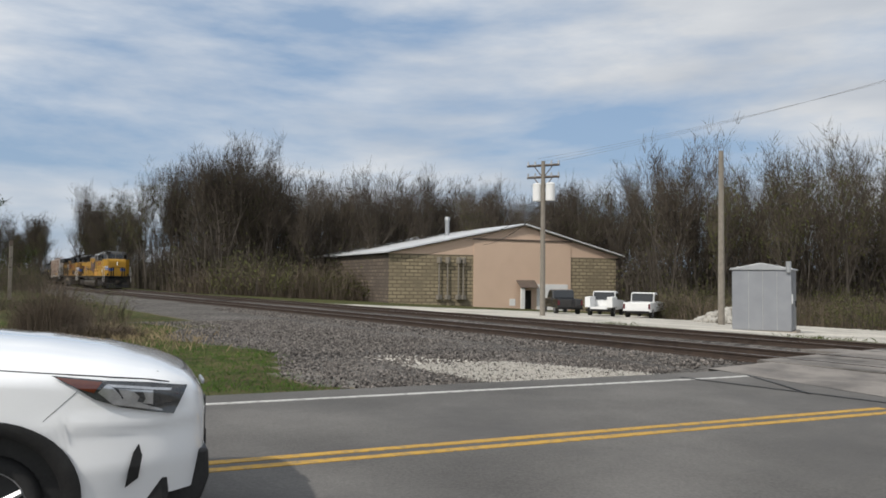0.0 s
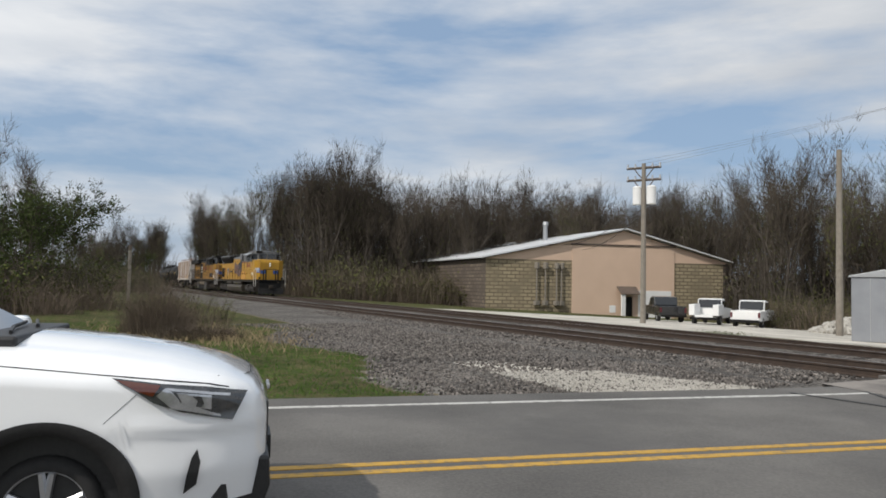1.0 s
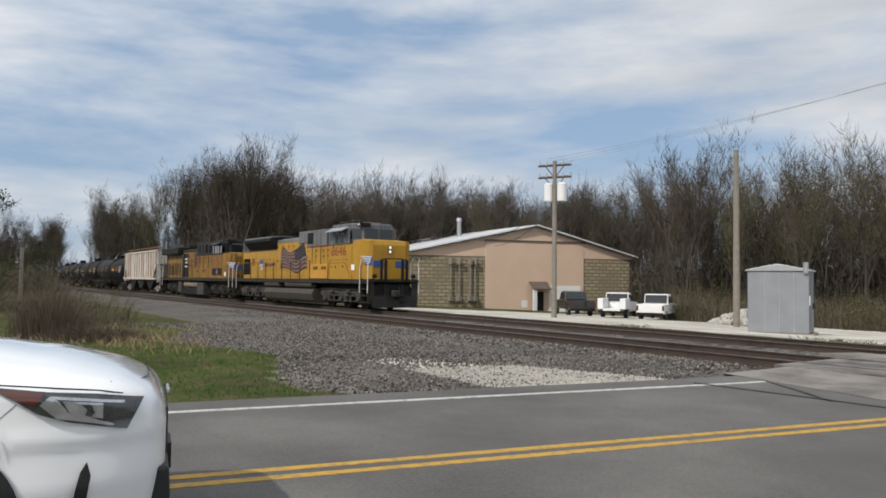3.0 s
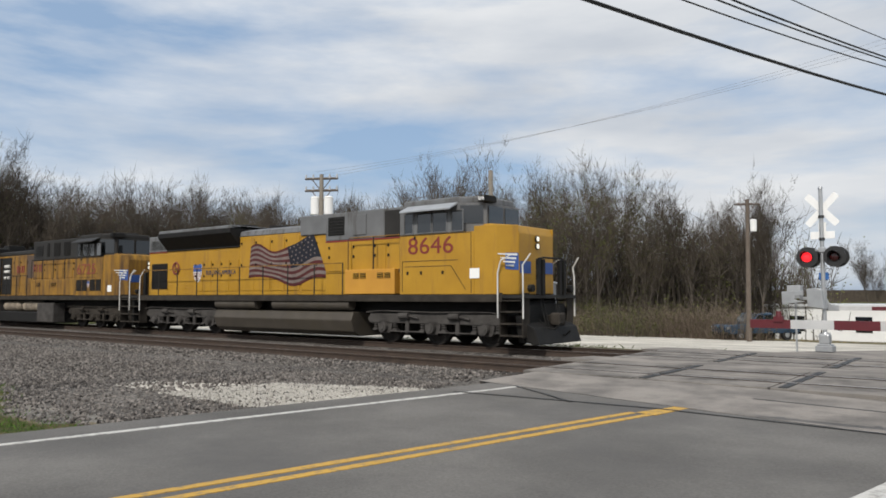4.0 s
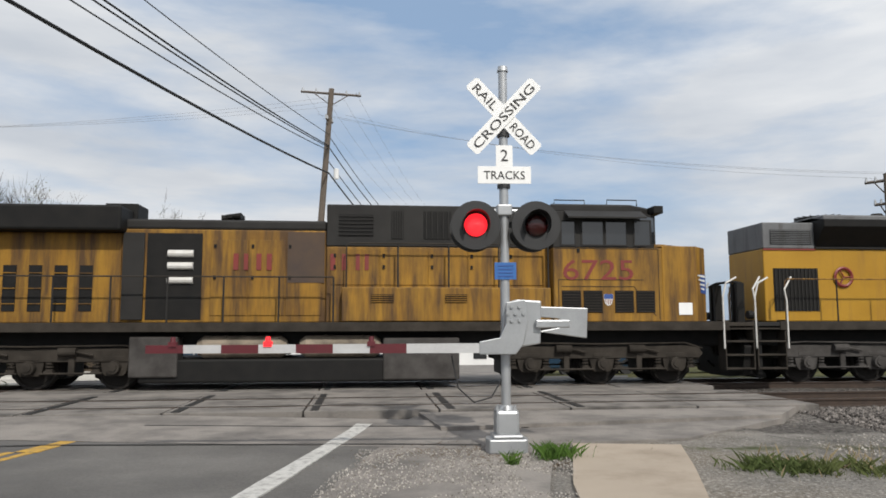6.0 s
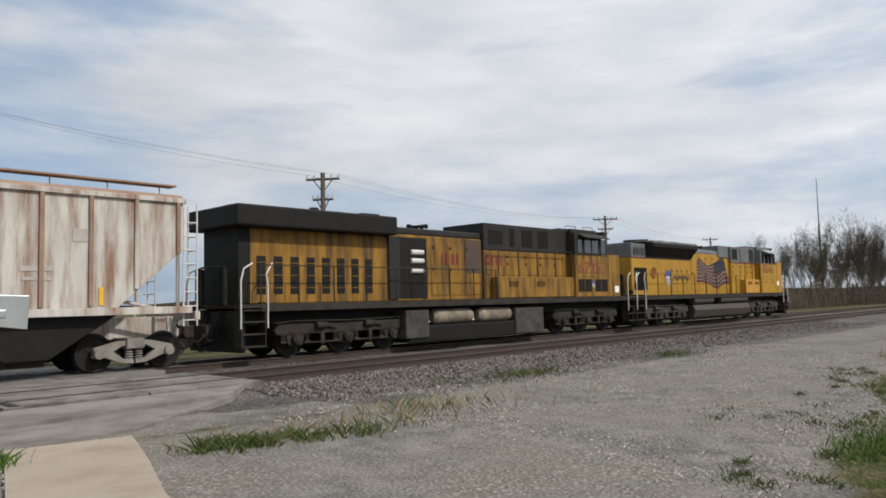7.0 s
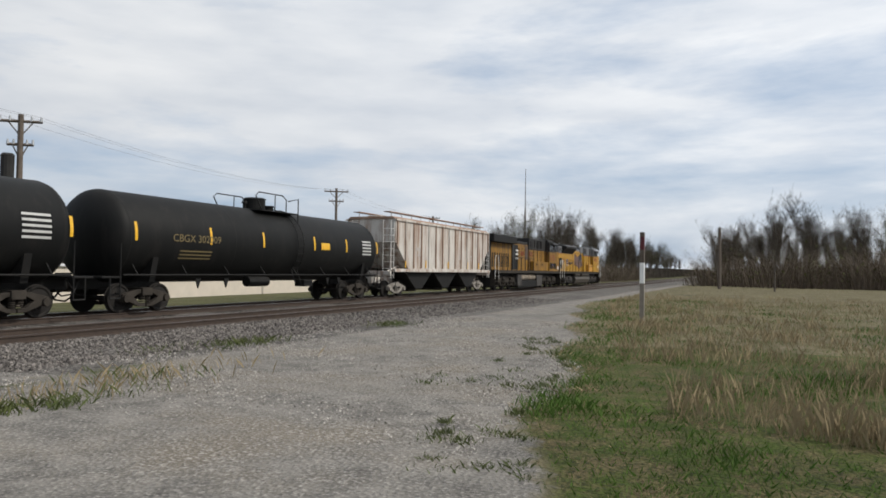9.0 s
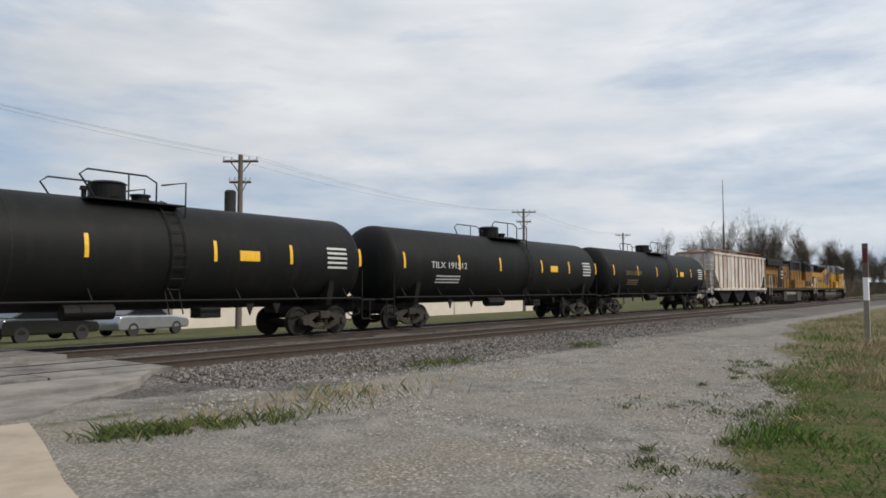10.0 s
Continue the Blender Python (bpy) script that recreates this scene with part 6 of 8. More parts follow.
def car_wheel(root, x, y, r=0.335):
    s = -1 if y < 0 else 1
    bm = B()
    wheel_shape(bm, [(0.245, 0.10), (0.28, 0.115), (0.315, 0.10), (0.335, 0.07), (0.335, -0.07), (0.315, -0.1), (0.245, -0.1)], 0, 0, s, 40)
    for k in range(40):
        a = 2 * math.pi * k / 40
        box(bm, 0.331 * math.cos(a) - 0.012, 0.331 * math.cos(a) + 0.012, -0.06, 0.06, 0.331 * math.sin(a) - 0.008, 0.331 * math.sin(a) + 0.008)
    w = part("wheel", bm, M["tyre"], root, "black tyre on an alloy rim", True)
    w.matrix_basis = Matrix.Translation((x, y, r)) @ Matrix.Diagonal((r / 0.335, 1, r / 0.335, 1))
    bm = B()
    wheel_shape(bm, [(0.25, 0.10), (0.235, 0.09), (0.225, 0.03), (0.22, -0.08)], 0, 0, s, 36)
    for k in range(5):
        a = 2 * math.pi * k / 5 + 0.3
        for d in (-0.13, 0.13):
            tube(bm, (0.05 * math.cos(a), s * 0.075, 0.05 * math.sin(a)), (0.235 * math.cos(a + d), s * 0.085, 0.235 * math.sin(a + d)), 0.028, 0.022, 6)
    tube(bm, (0, s * 0.04, 0), (0, s * 0.09, 0), 0.07, 0.06, 16)
    part("rim", bm, M["alloy"], w)
    bm = B()
    tube(bm, (0, s * -0.02, 0), (0, s * 0.0, 0), 0.17, 0.17, 24)
    part("brake_disc", bm, M["galv"], w)


def suv(m):
    root = thing("suv", "white compact SUV waiting in the road", "car", m)
    xs = [0.0, -0.02, -0.05, -0.09, -0.14, -0.2, -0.27, -0.35, -0.42]
    x = -0.48
    while x > -4.6:
        near = min(abs(x + 1.19), abs(x + 3.9))
        xs.append(x)
        x -= 0.035 if near < 0.5 else 0.12
    xs.append(-4.6)
    bm = B()
    rings = []
    for x in xs:
        zb = 0.30 if x > -0.3 else 0.27
        for xw in (-1.19, -3.9):
            if abs(x - xw) < 0.41:
                zb = max(zb, 0.36 + math.sqrt(0.41 ** 2 - (x - xw) ** 2))
        e, c = curve(EDGE, x), curve(CROWN, x)
        half = []
        for k in range(21):
            z = zb + (e - zb) * k / 20
            half.append((body_y(x, z), z))
        w = half[-1][0]
        for u, q in ((0.88, 0.42), (0.7, 0.72), (0.4, 0.93), (0.0, 1.0)):
            half.append((w * u, e + (c - e) * q))
        full = [(-y, z) for y, z in half] + [(y, z) for y, z in half[-2::-1]]
        rings.append([bm.verts.new((x, y, z)) for y, z in full])
    for a, b in zip(rings[:-1], rings[1:]):
        for i in range(len(a) - 1):
            bm.faces.new((a[i], a[i + 1], b[i + 1], b[i]))
    bm.faces.new(rings[0])
    bm.faces.new(rings[-1][::-1])
    bmesh.ops.recalc_face_normals(bm, faces=bm.faces[:])
    o = part("body", bm, M["car_white"], root, "glossy white painted body")
    smooth_by_angle(o, 40)
    # underbody and wheel wells
    bm = B()
    box(bm, -4.45, -0.22, -0.78, 0.78, 0.22, 0.85, 0.04)
    part("underbody", bm, M["car_black"], root)
    bm = B()
    prism(bm, [(-0.02, 0.20), (0.03, 0.34), (0.02, 0.52), (-0.12, 0.52), (-0.4, 0.2)], -0.62, 0.62, "y", 0.02)
    part("lower_bumper", bm, M["car_black"], root, "black lower bumper")
    # greenhouse
    bm = B()
    prism(bm, [(-1.60, 1.235), (-2.32, 1.62), (-2.7, 1.68), (-3.9, 1.66), (-4.5, 1.2)], -0.66, 0.66, "y", 0.06)
    part("cabin", bm, M["glass"], root, "dark glazed cabin")
    bm = B()
    prism(bm, [(-2.28, 1.62), (-2.7, 1.71), (-3.9, 1.69), (-4.2, 1.6), (-3.9, 1.62), (-2.7, 1.65)], -0.64, 0.64, "y", 0.03)
    part("roof", bm, M["car_white"], root)
    for s in (-1, 1):
        bm = B()
        pipe(bm, [(-1.9, s * 0.7, 1.2), (-2.5, s * 0.62, 1.62)], 0.035, 8)
        part("windscreen_pillar", bm, M["car_white"], root)
        bm = B()
        box(bm, -1.95, -1.75, min(s * 0.93, s * 1.1), max(s * 0.93, s * 1.1), 1.12, 1.3, 0.05)
        part("door_mirror", bm, M["car_white"], root)
    bm = B()
    box(bm, -1.70, -1.40, -0.68, 0.68, 1.20, 1.262, 0.02)
    part("cowl", bm, M["car_black"], root, "black cowl under the windscreen")
    bm = B()
    pipe(bm, [(-1.48, -0.5, 1.275), (-1.56, -0.15, 1.285), (-1.60, 0.3, 1.29)], 0.012)
    pipe(bm, [(-1.48, 0.1, 1.28), (-1.58, 0.5, 1.29)], 0.012)
    part("wiper", bm, M["car_black"], root)
    # lamps on both flanks: the one by the camera in full
    hl = on_body("headlamp", [(-0.86, 1.05), (-0.587, 1.012), (-0.338, 0.985), (-0.125, 0.945), (-0.206, 0.79), (-0.489, 0.852), (-0.633, 0.907), (-0.726, 0.972)], M["lamp_dark"], root, 0.028, "dark housing of the headlamp")
    on_body("indicator", [(-0.835, 1.040), (-0.60, 1.005), (-0.64, 0.945), (-0.715, 0.972)], M["amber"], hl, 0.032, "amber side lens")
    on_body("lamp_bezel", [(-0.575, 0.992), (-0.22, 0.942), (-0.225, 0.928), (-0.54, 0.972)], M["lamp_clear"], hl, 0.033, "bright strip over the lamp")
    on_body("lamp_bezel", [(-0.575, 0.990), (-0.620, 0.949), (-0.54, 0.874), (-0.27, 0.815), (-0.275, 0.826), (-0.515, 0.884), (-0.575, 0.945), (-0.545, 0.975)], M["lamp_clear"], hl, 0.033, "bright strip round the lamp")
    on_body("reflector_bowl", [(-0.515, 0.962), (-0.325, 0.938), (-0.325, 0.858), (-0.475, 0.886)], M["lamp_clear"], hl, 0.034, "bright reflector")
    on_body("projector", [(-0.43, 0.938), (-0.38, 0.933), (-0.365, 0.895), (-0.38, 0.872), (-0.41, 0.88), (-0.40, 0.91)], M["lamp_dark"], hl, 0.037)
    on_body("air_slot", [(-0.395, 0.635), (-0.375, 0.56), (-0.395, 0.43), (-0.465, 0.38), (-0.45, 0.48), (-0.425, 0.585)], M["car_black"], root, 0.028, "black air slot in the bumper")
    gap_line([(-1.5, 1.122), (-1.268, 1.098), (-0.857, 1.056), (-0.6, 1.03), (-0.339, 0.997), (-0.22, 0.97)], root, 0.004)
    gap_line([(-0.726, 0.955), (-0.915, 0.776)], root, 0.0015)
    gap_line([(-1.5, 1.09), (-1.68, 0.8), (-1.7, 0.3)], root, 0.003)
    bm = B()
    pts = []
    for k in range(13):
        y = -0.72 + 1.44 * k / 12
        x = -0.10 - 0.20 * (abs(y) / 0.72) ** 3
        e, c, w = curve(EDGE, x), curve(CROWN, x), body_y(x, curve(EDGE, x))
        u = min(1.0, abs(y) / w)
        pts.append((x, y, e + (c - e) * (1 - u ** 2.6) + 0.002))
    pipe(bm, pts, 0.0035, 5)
    part("hood_gap", bm, M["car_gap"], root)
    # dark cladding round the front and rear wheels
    for xw in (-1.19, -3.9):
        for s in (-1, 1):
            bm = B()
            n = 26
            ring_i, ring_o, ring_b = [], [], []
            for i in range(n + 1):
                a = math.radians(-8 + 196 * i / n)
                for rr, lst, dy in ((0.395, ring_i, 0.022), (0.50, ring_o, 0.016), (0.395, ring_b, -0.25)):
                    x, z = xw + rr * math.cos(a), 0.36 + rr * math.sin(a) * (0.98 if rr < 0.45 else 0.92)
                    lst.append(bm.verts.new((x, s * (body_y(x, z) + dy), z)))
            for i in range(n):
                bm.faces.new((ring_i[i], ring_i[i + 1], ring_o[i + 1], ring_o[i]))
                bm.faces.new((ring_b[i], ring_b[i + 1], ring_i[i + 1], ring_i[i]))
            bmesh.ops.recalc_face_normals(bm, faces=bm.faces[:])
            part("arch_cladding", bm, M["car_black"], root, "black plastic wheel-arch cladding", True)
            car_wheel(root, xw, s * 0.72, 0.305)
    for s in (-1, 1):
        bm = B()
        box(bm, -3.4, -1.78, min(s * 0.84, s * 0.945), max(s * 0.84, s * 0.945), 0.24, 0.42, 0.02)
        part("sill_cladding", bm, M["car_black"], root)
    bm = B()
    box(bm, -0.05, 0.012, -0.46, 0.46, 0.56, 0.84, 0.02)
    part("grille", bm, M["car_black"], root, "black mesh grille")
    bm = B()
    box(bm, 0.0, 0.045, -0.17, 0.17, 0.40, 0.56, 0.006)
    part("plate_holder", bm, M["car_black"], root)
    bm = B()
    box(bm, 0.01, 0.03, -0.12, 0.12, 0.86, 0.90, 0.01)
    part("badge", bm, M["alloy"], root)
    return root


suv(pose(-5.12, 1.28, 0.0, 0, 0, 90 - 12.4))


# ---- warehouse beyond the tracks ----
def block_material(name, c1, c2, mortar, stain):
    m = bpy.data.materials.new(name)
    m.use_nodes = True
    n, l = m.node_tree.nodes, m.node_tree.links
    b = n["Principled BSDF"]
    b.inputs["Roughness"].default_value = 0.95
    co = n.new("ShaderNodeTexCoord")
    br = n.new("ShaderNodeTexBrick")
    br.inputs["Scale"].default_value = 1.0
    br.inputs["Brick Width"].default_value, br.inputs["Row Height"].default_value = 0.95, 0.4
    br.inputs["Mortar Size"].default_value = 0.05
    br.inputs["Color1"].default_value, br.inputs["Color2"].default_value = (*c1, 1), (*c2, 1)
    br.inputs["Mortar"].default_value = (*mortar, 1)
    l.new(co.outputs["UV"], br.inputs["Vector"])
    no = n.new("ShaderNodeTexNoise")
    no.inputs["Scale"].default_value, no.inputs["Detail"].default_value = 0.5, 8
    l.new(co.outputs["Object"], no.inputs["Vector"])
    rg = n.new("ShaderNodeMapRange")
    rg.inputs["From Min"].default_value, rg.inputs["From Max"].default_value = 0.45, 0.7
    l.new(no.outputs["Fac"], rg.inputs["Value"])
    mx = n.new("ShaderNodeMix")
    mx.data_type = "RGBA"
    l.new(rg.outputs["Result"], mx.inputs["Factor"])
    l.new(br.outputs["Color"], mx.inputs["A"])
    mx.inputs["B"].default_value = (*stain, 1)
    l.new(mx.outputs["Result"], b.inputs["Base Color"])
    bp = n.new("ShaderNodeBump")
    bp.inputs["Strength"].default_value, bp.inputs["Distance"].default_value = 0.8, 0.06
    l.new(br.outputs["Fac"], bp.inputs["Height"])
    bp.invert = True
    l.new(bp.outputs["Normal"], b.inputs["Normal"])
    return m


def wall_panel(parent, name, a, b, z_of, z0, material, thick=0.3, u0=0.0, u1=1.0, n=1, lift=0.0, label=""):
    """An upright wall between plan points a and b, from u0 to u1 along it, top height z_of(u)."""
    a, b = Vector((*a, 0)), Vector((*b, 0))
    d = (b - a).normalized()
    nrm = Vector((d.y, -d.x, 0))
    bm = B()
    uvl = bm.loops.layers.uv.new("uv")
    us = [u0 + (u1 - u0) * i / n for i in range(n + 1)]
    front, back = [], []
    for u in us:
        p = a + (b - a) * u + nrm * lift
        q = p - nrm * thick
        front.append((bm.verts.new((p.x, p.y, z0)), bm.verts.new((p.x, p.y, z_of(u)))))
        back.append((bm.verts.new((q.x, q.y, z0)), bm.verts.new((q.x, q.y, z_of(u)))))
    for i in range(n):
        bm.faces.new((front[i][0], front[i + 1][0], front[i + 1][1], front[i][1]))
        bm.faces.new((back[i + 1][0], back[i][0], back[i][1], back[i + 1][1]))
        bm.faces.new((front[i][1], front[i + 1][1], back[i + 1][1], back[i][1]))
    bm.faces.new((front[0][0], front[0][1], back[0][1], back[0][0]))
    bm.faces.new((front[-1][1], front[-1][0], back[-1][0], back[-1][1]))
    bmesh.ops.recalc_face_normals(bm, faces=bm.faces[:])
    for f in bm.faces:
        for lp in f.loops:
            lp[uvl].uv = ((lp.vert.co - a).dot(d), lp.vert.co.z)
    return part(name, bm, material, parent, label)


# Two tones of split block: tan for the front, darker for the side walls.
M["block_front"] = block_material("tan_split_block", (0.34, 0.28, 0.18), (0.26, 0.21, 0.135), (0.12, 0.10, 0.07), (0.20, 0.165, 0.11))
M["block_side"] = block_material("dark_split_block", (0.16, 0.125, 0.095), (0.10, 0.078, 0.06), (0.055, 0.045, 0.037), (0.085, 0.068, 0.055))


def warehouse():
    root = thing("warehouse", "low gabled warehouse of tan split block with a salmon metal front", "building")
    A, Bp, C = (-68.7, 41.1), (-60.5, 68.4), (-97.0, 45.6)
    va, vb, vc = Vector((*A, 0)), Vector((*Bp, 0)), Vector((*C, 0))
    zb = -2.3

    def top(u):
        if u < 0.56:
            return 4.55 + (8.0 - 4.55) * u / 0.56
        return 8.0 + (4.7 - 8.0) * (u - 0.56) / 0.44

    low = lambda u: 4.5
    wall_panel(root, "block_wall", A, Bp, low, zb, M["block_front"], 0.3, 0.0, 0.345, 1, 0.0, "tan split-block wall")
    wall_panel(root, "block_wall", A, Bp, low, zb, M["block_front"], 0.3, 0.775, 1.0, 1, 0.0, "tan split-block wall")
    wall_panel(root, "side_wall", C, A, low, zb, M["block_side"], 0.3, 0.0, 1.0, 1, 0.0, "dark block wall")
    wall_panel(root, "gable", A, Bp, top, 4.5, M["pink_metal"], 0.25, 0.0, 1.0, 25, 0.02, "salmon metal gable")
    wall_panel(root, "front_siding", A, Bp, lambda u: 6.3, zb, M["pink_metal"], 0.3, 0.345, 0.775, 8, 0.10, "salmon metal siding where a great door was")
    wall_panel(root, "door_track", A, Bp, lambda u: 6.42, 6.25, M["brown_roof"], 0.15, 0.34, 0.78, 1, 0.2)
    wall_panel(root, "roller_door", A, Bp, lambda u: 1.3, zb, M["white_paint"], 0.1, 0.62, 0.76, 1, 0.16, "white roller door")
    wall_panel(root, "doorway", A, Bp, lambda u: 0.6, zb, M["black"], 0.1, 0.55, 0.595, 1, 0.15, "open dark doorway")
    wall_panel(root, "porch_side", A, Bp, lambda u: 1.0, zb, M["white_paint"], 0.3, 0.535, 0.55, 1, 1.2)
    wall_panel(root, "notice", A, Bp, lambda u: -0.4, -1.2, M["white_paint"], 0.05, 0.50, 0.525, 1, 0.14)
    d = (vb - va).normalized()
    nrm = Vector((d.y, -d.x, 0))
    bm = B()
    vs = []
    for u, o, z in ((0.53, 0.1, 1.75), (0.61, 0.1, 1.75), (0.61, 1.3, 0.95), (0.53, 1.3, 0.95)):
        p = va + (vb - va) * u + nrm * o
        vs.append((p.x, p.y, z))
    lo = [bm.verts.new((x, y, z - 0.1)) for x, y, z in vs]
    hi = [bm.verts.new(v) for v in vs]
    bm.faces.new(hi)
    bm.faces.new(lo[::-1])
    for i in range(4):
        bm.faces.new((lo[i], lo[(i + 1) % 4], hi[(i + 1) % 4], hi[i]))
    part("porch_roof", bm, M["brown_roof"], root, "brown lean-to porch roof")
    # roof: ridge runs back along the side wall
    back = vc - va
    bm = B()
    for u0, u1 in ((-0.02, 0.56), (0.56, 1.02)):
        quad = []
        for u, k in ((u0, -0.02), (u1, -0.02), (u1, 1.0), (u0, 1.0)):
            p = va + (vb - va) * u + back * k
            quad.append((p.x, p.y, top(u) + 0.12))
        hi = [bm.verts.new((x, y, z + 0.16)) for x, y, z in quad]
        lo = [bm.verts.new(q) for q in quad]
        bm.faces.new(hi)
        bm.faces.new(lo[::-1])
        for i in range(4):
            bm.faces.new((lo[i], lo[(i + 1) % 4], hi[(i + 1) % 4], hi[i]))
    bmesh.ops.recalc_face_normals(bm, faces=bm.faces[:])
    part("roof", bm, M["roof_metal"], root, "pale metal roof with white verge")
    p = va + (vb - va) * 0.40 + back * 0.35
    bm = B()
    tube(bm, (p.x, p.y, 6.5), (p.x, p.y, 9.2), 0.28, 0.28, 12)
    tube(bm, (p.x, p.y, 9.2), (p.x, p.y, 9.6), 0.4, 0.3, 12)
    part("flue", bm, M["galv"], root)
    for u in (0.20, 0.235, 0.28, 0.30):
        p = va + (vb - va) * u + nrm * 0.25
        bm = B()
        tube(bm, (p.x, p.y, -0.2), (p.x, p.y, 3.7), 0.09, 0.09, 8)
        box(bm, p.x - 0.25, p.x + 0.25, p.y - 0.25, p.y + 0.25, -0.5, 0.0, 0.03)
        box(bm, p.x - 0.3, p.x + 0.3, p.y - 0.15, p.y + 0.15, 3.5, 4.2, 0.05)
        part("riser_pipe", bm, M["pole_light"], root, "rusty riser pipe on the wall")
    p = vc + (va - vc) * 0.55 - Vector((0.0, 1.0, 0))
    bm = B()
    box(bm, p.x - 1.0, p.x + 1.0, p.y - 0.5, p.y + 0.4, -1.5, -0.3, 0.06)
    part("cooling_unit", bm, M["galv"], root)
    # far closing walls
    D = vb + (vc - va)
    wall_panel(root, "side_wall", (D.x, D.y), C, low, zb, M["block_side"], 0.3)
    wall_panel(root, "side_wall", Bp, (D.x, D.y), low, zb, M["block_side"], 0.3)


warehouse()


# ---- instrument shed ----
def shed():
    z = land(-17, 29.5)
    root = thing("instrument_shed", "grey aluminium railway instrument shed on a slab", "shed", pose(-17.75, 29.35, z, 0, 0, 24))
    bm = B()
    box(bm, -1.22, 1.1, -0.95, 0.95, 0.05, 2.6, 0.03)
    part("body", bm, M["shed_metal"], root, "brushed aluminium walls")
    bm = B()
    prism(bm, [(-1.32, 2.6), (-1.28, 2.66), (-0.05, 2.90), (1.15, 2.66), (1.2, 2.6)], -1.02, 1.02, "y", 0.01)
    part("roof", bm, M["galv"], root)
    bm = B()
    box(bm, -1.37, 1.25, -1.1, 1.1, -0.3, 0.05, 0.02)
    part("slab", bm, M["concrete"], root)
    bm = B()
    box(bm, 1.1, 1.125, -0.5, 0.4, 0.2, 2.3, 0.01)
    o = part("door", bm, M["shed_metal"], root)
    bm = B()
    box(bm, 1.12, 1.17, 0.22, 0.3, 1.05, 1.3, 0.01)
    part("handle", bm, M["black"], o)
    bm = B()
    for x in (-0.55, 0.0, 0.55):
        box(bm, x - 0.012, x + 0.012, -0.965, -0.95, 0.1, 2.55)
    part("seam_strips", bm, M["galv"], root)
    bm = B()
    tube(bm, (1.0, -1.0, 2.5), (1.0, -1.0, 2.95), 0.1, 0.1, 10)
    part("vent", bm, M["galv"], root)
    bm = B()
    box(bm, 1.1, 1.13, -0.9, -0.65, 1.2, 1.6, 0.01)
    part("label_plate", bm, M["sign_white"], root)


shed()


# ---- utility poles and wires ----
def utility_pole(base, top, r, material, label, arms=(), cans=(), insul=True):
    root = thing("utility_pole", label, "utility pole", group="poles along the road and railway")
    b, t = Vector(base), Vector(top)
    bm = B()
    tube(bm, b, t, r, r * 0.7, 10)
    part("pole", bm, material, root)
    h = (t - b).length
    for drop, w, ang in arms:
        c = t + (b - t) * (drop / h)
        d = Vector((math.cos(ang), math.sin(ang), 0))
        bm = B()
        a0, a1 = c - d * w / 2, c + d * w / 2
        tube(bm, a0, a1, 0.075, 0.075, 4)
        tube(bm, c + d * w * 0.3, c - Vector((0, 0, 0.75)), 0.03, 0.03, 4)
        tube(bm, c - d * w * 0.3, c - Vector((0, 0, 0.75)), 0.03, 0.03, 4)
        part("crossarm", bm, M["pole_wood"], root, "dark timber crossarm")
        if insul:
            for k in (-0.47, -0.25, 0.25, 0.47):
                bm = B()
                p = c + d * w * k
                tube(bm, p, p + Vector((0, 0, 0.26)), 0.07, 0.04, 8)
                part("insulator", bm, M["galv"], root)
    for drop, off, s in cans:
        c = t + (b - t) * (drop / h) + Vector(off)
        bm = B()
        tube(bm, c, c + Vector((0, 0, 0.95 * s)), 0.27 * s, 0.27 * s, 14)
        tube(bm, c + Vector((0, 0, 0.95 * s)), c + Vector((0, 0, 1.05 * s)), 0.29 * s, 0.2 * s, 14)
        part("transformer", bm, M["white_paint"] if s < 1.1 else M["grey_dark"], root, "drum transformer")
    return root


def wire(a, b, sag, r, material, name="overhead_wire", n=14):
    bm = B()
    a, b = Vector(a), Vector(b)
    pts = []
    for i in range(n + 1):
        u = i / n
        p = a.lerp(b, u)
        p.z -= sag * 4 * u * (1 - u)
        pts.append(p)
    pipe(bm, pts, r, 5)
    return single(name, bm, material, "overhead cable strung between poles", "cable", group="overhead wires")


utility_pole((-32.0, 29.6, -0.6), (-32.0, 29.6, 8.75), 0.17, M["pole_light"], "bleached timber pole with two crossarms and drum transformers",
             ((0.25, 2.0, 0.5), (0.95, 2.0, 0.5)), ((2.35, (-0.35, -0.15, 0), 1.0), (2.35, (0.4, 0.2, 0), 1.0)))
utility_pole((-24.7, 36.4, -0.7), (-24.6, 36.3, 9.1), 0.19, M["pole_light"], "tall bare bleached timber pole")
utility_pole((-3.3, 44.7, -1.1), (-2.2, 44.8, 16.2), 0.24, M["pole_wood"], "tall leaning brown timber pole with a crossarm",
             ((0.3, 3.7, 0.15), (2.0, 1.0, 1.2)), ((5.6, (0.7, 0.3, 0), 0.6),))
utility_pole((6.2, 79.8, -2.3), (6.6, 79.8, 13.4), 0.2, M["pole_wood"], "distant timber pole with a crossarm", ((0.3, 3.0, 0.2), (3.0, 1.4, 0.2)))
utility_pole((-13.9, -13.0, -0.05), (-13.9, -13.0, 12.5), 0.2, M["pole_wood"], "timber pole behind the waiting car", ((0.3, 2.4, 0.2),))
utility_pole((25.4, 33.2, -0.5), (25.4, 33.2, 9.0), 0.18, M["pole_wood"], "dark timber pole with two crossarms and a transformer",
             ((0.35, 1.95, 2.2), (1.5, 1.2, 2.2)), ((3.2, (-0.5, 0.2, 0), 1.15),))
utility_pole((69.0, 41.3, -0.8), (69.0, 41.3, 10.3), 0.18, M["pole_wood"], "dark timber pole with two crossarms", ((0.35, 2.6, 2.2), (1.4, 1.6, 2.2)))
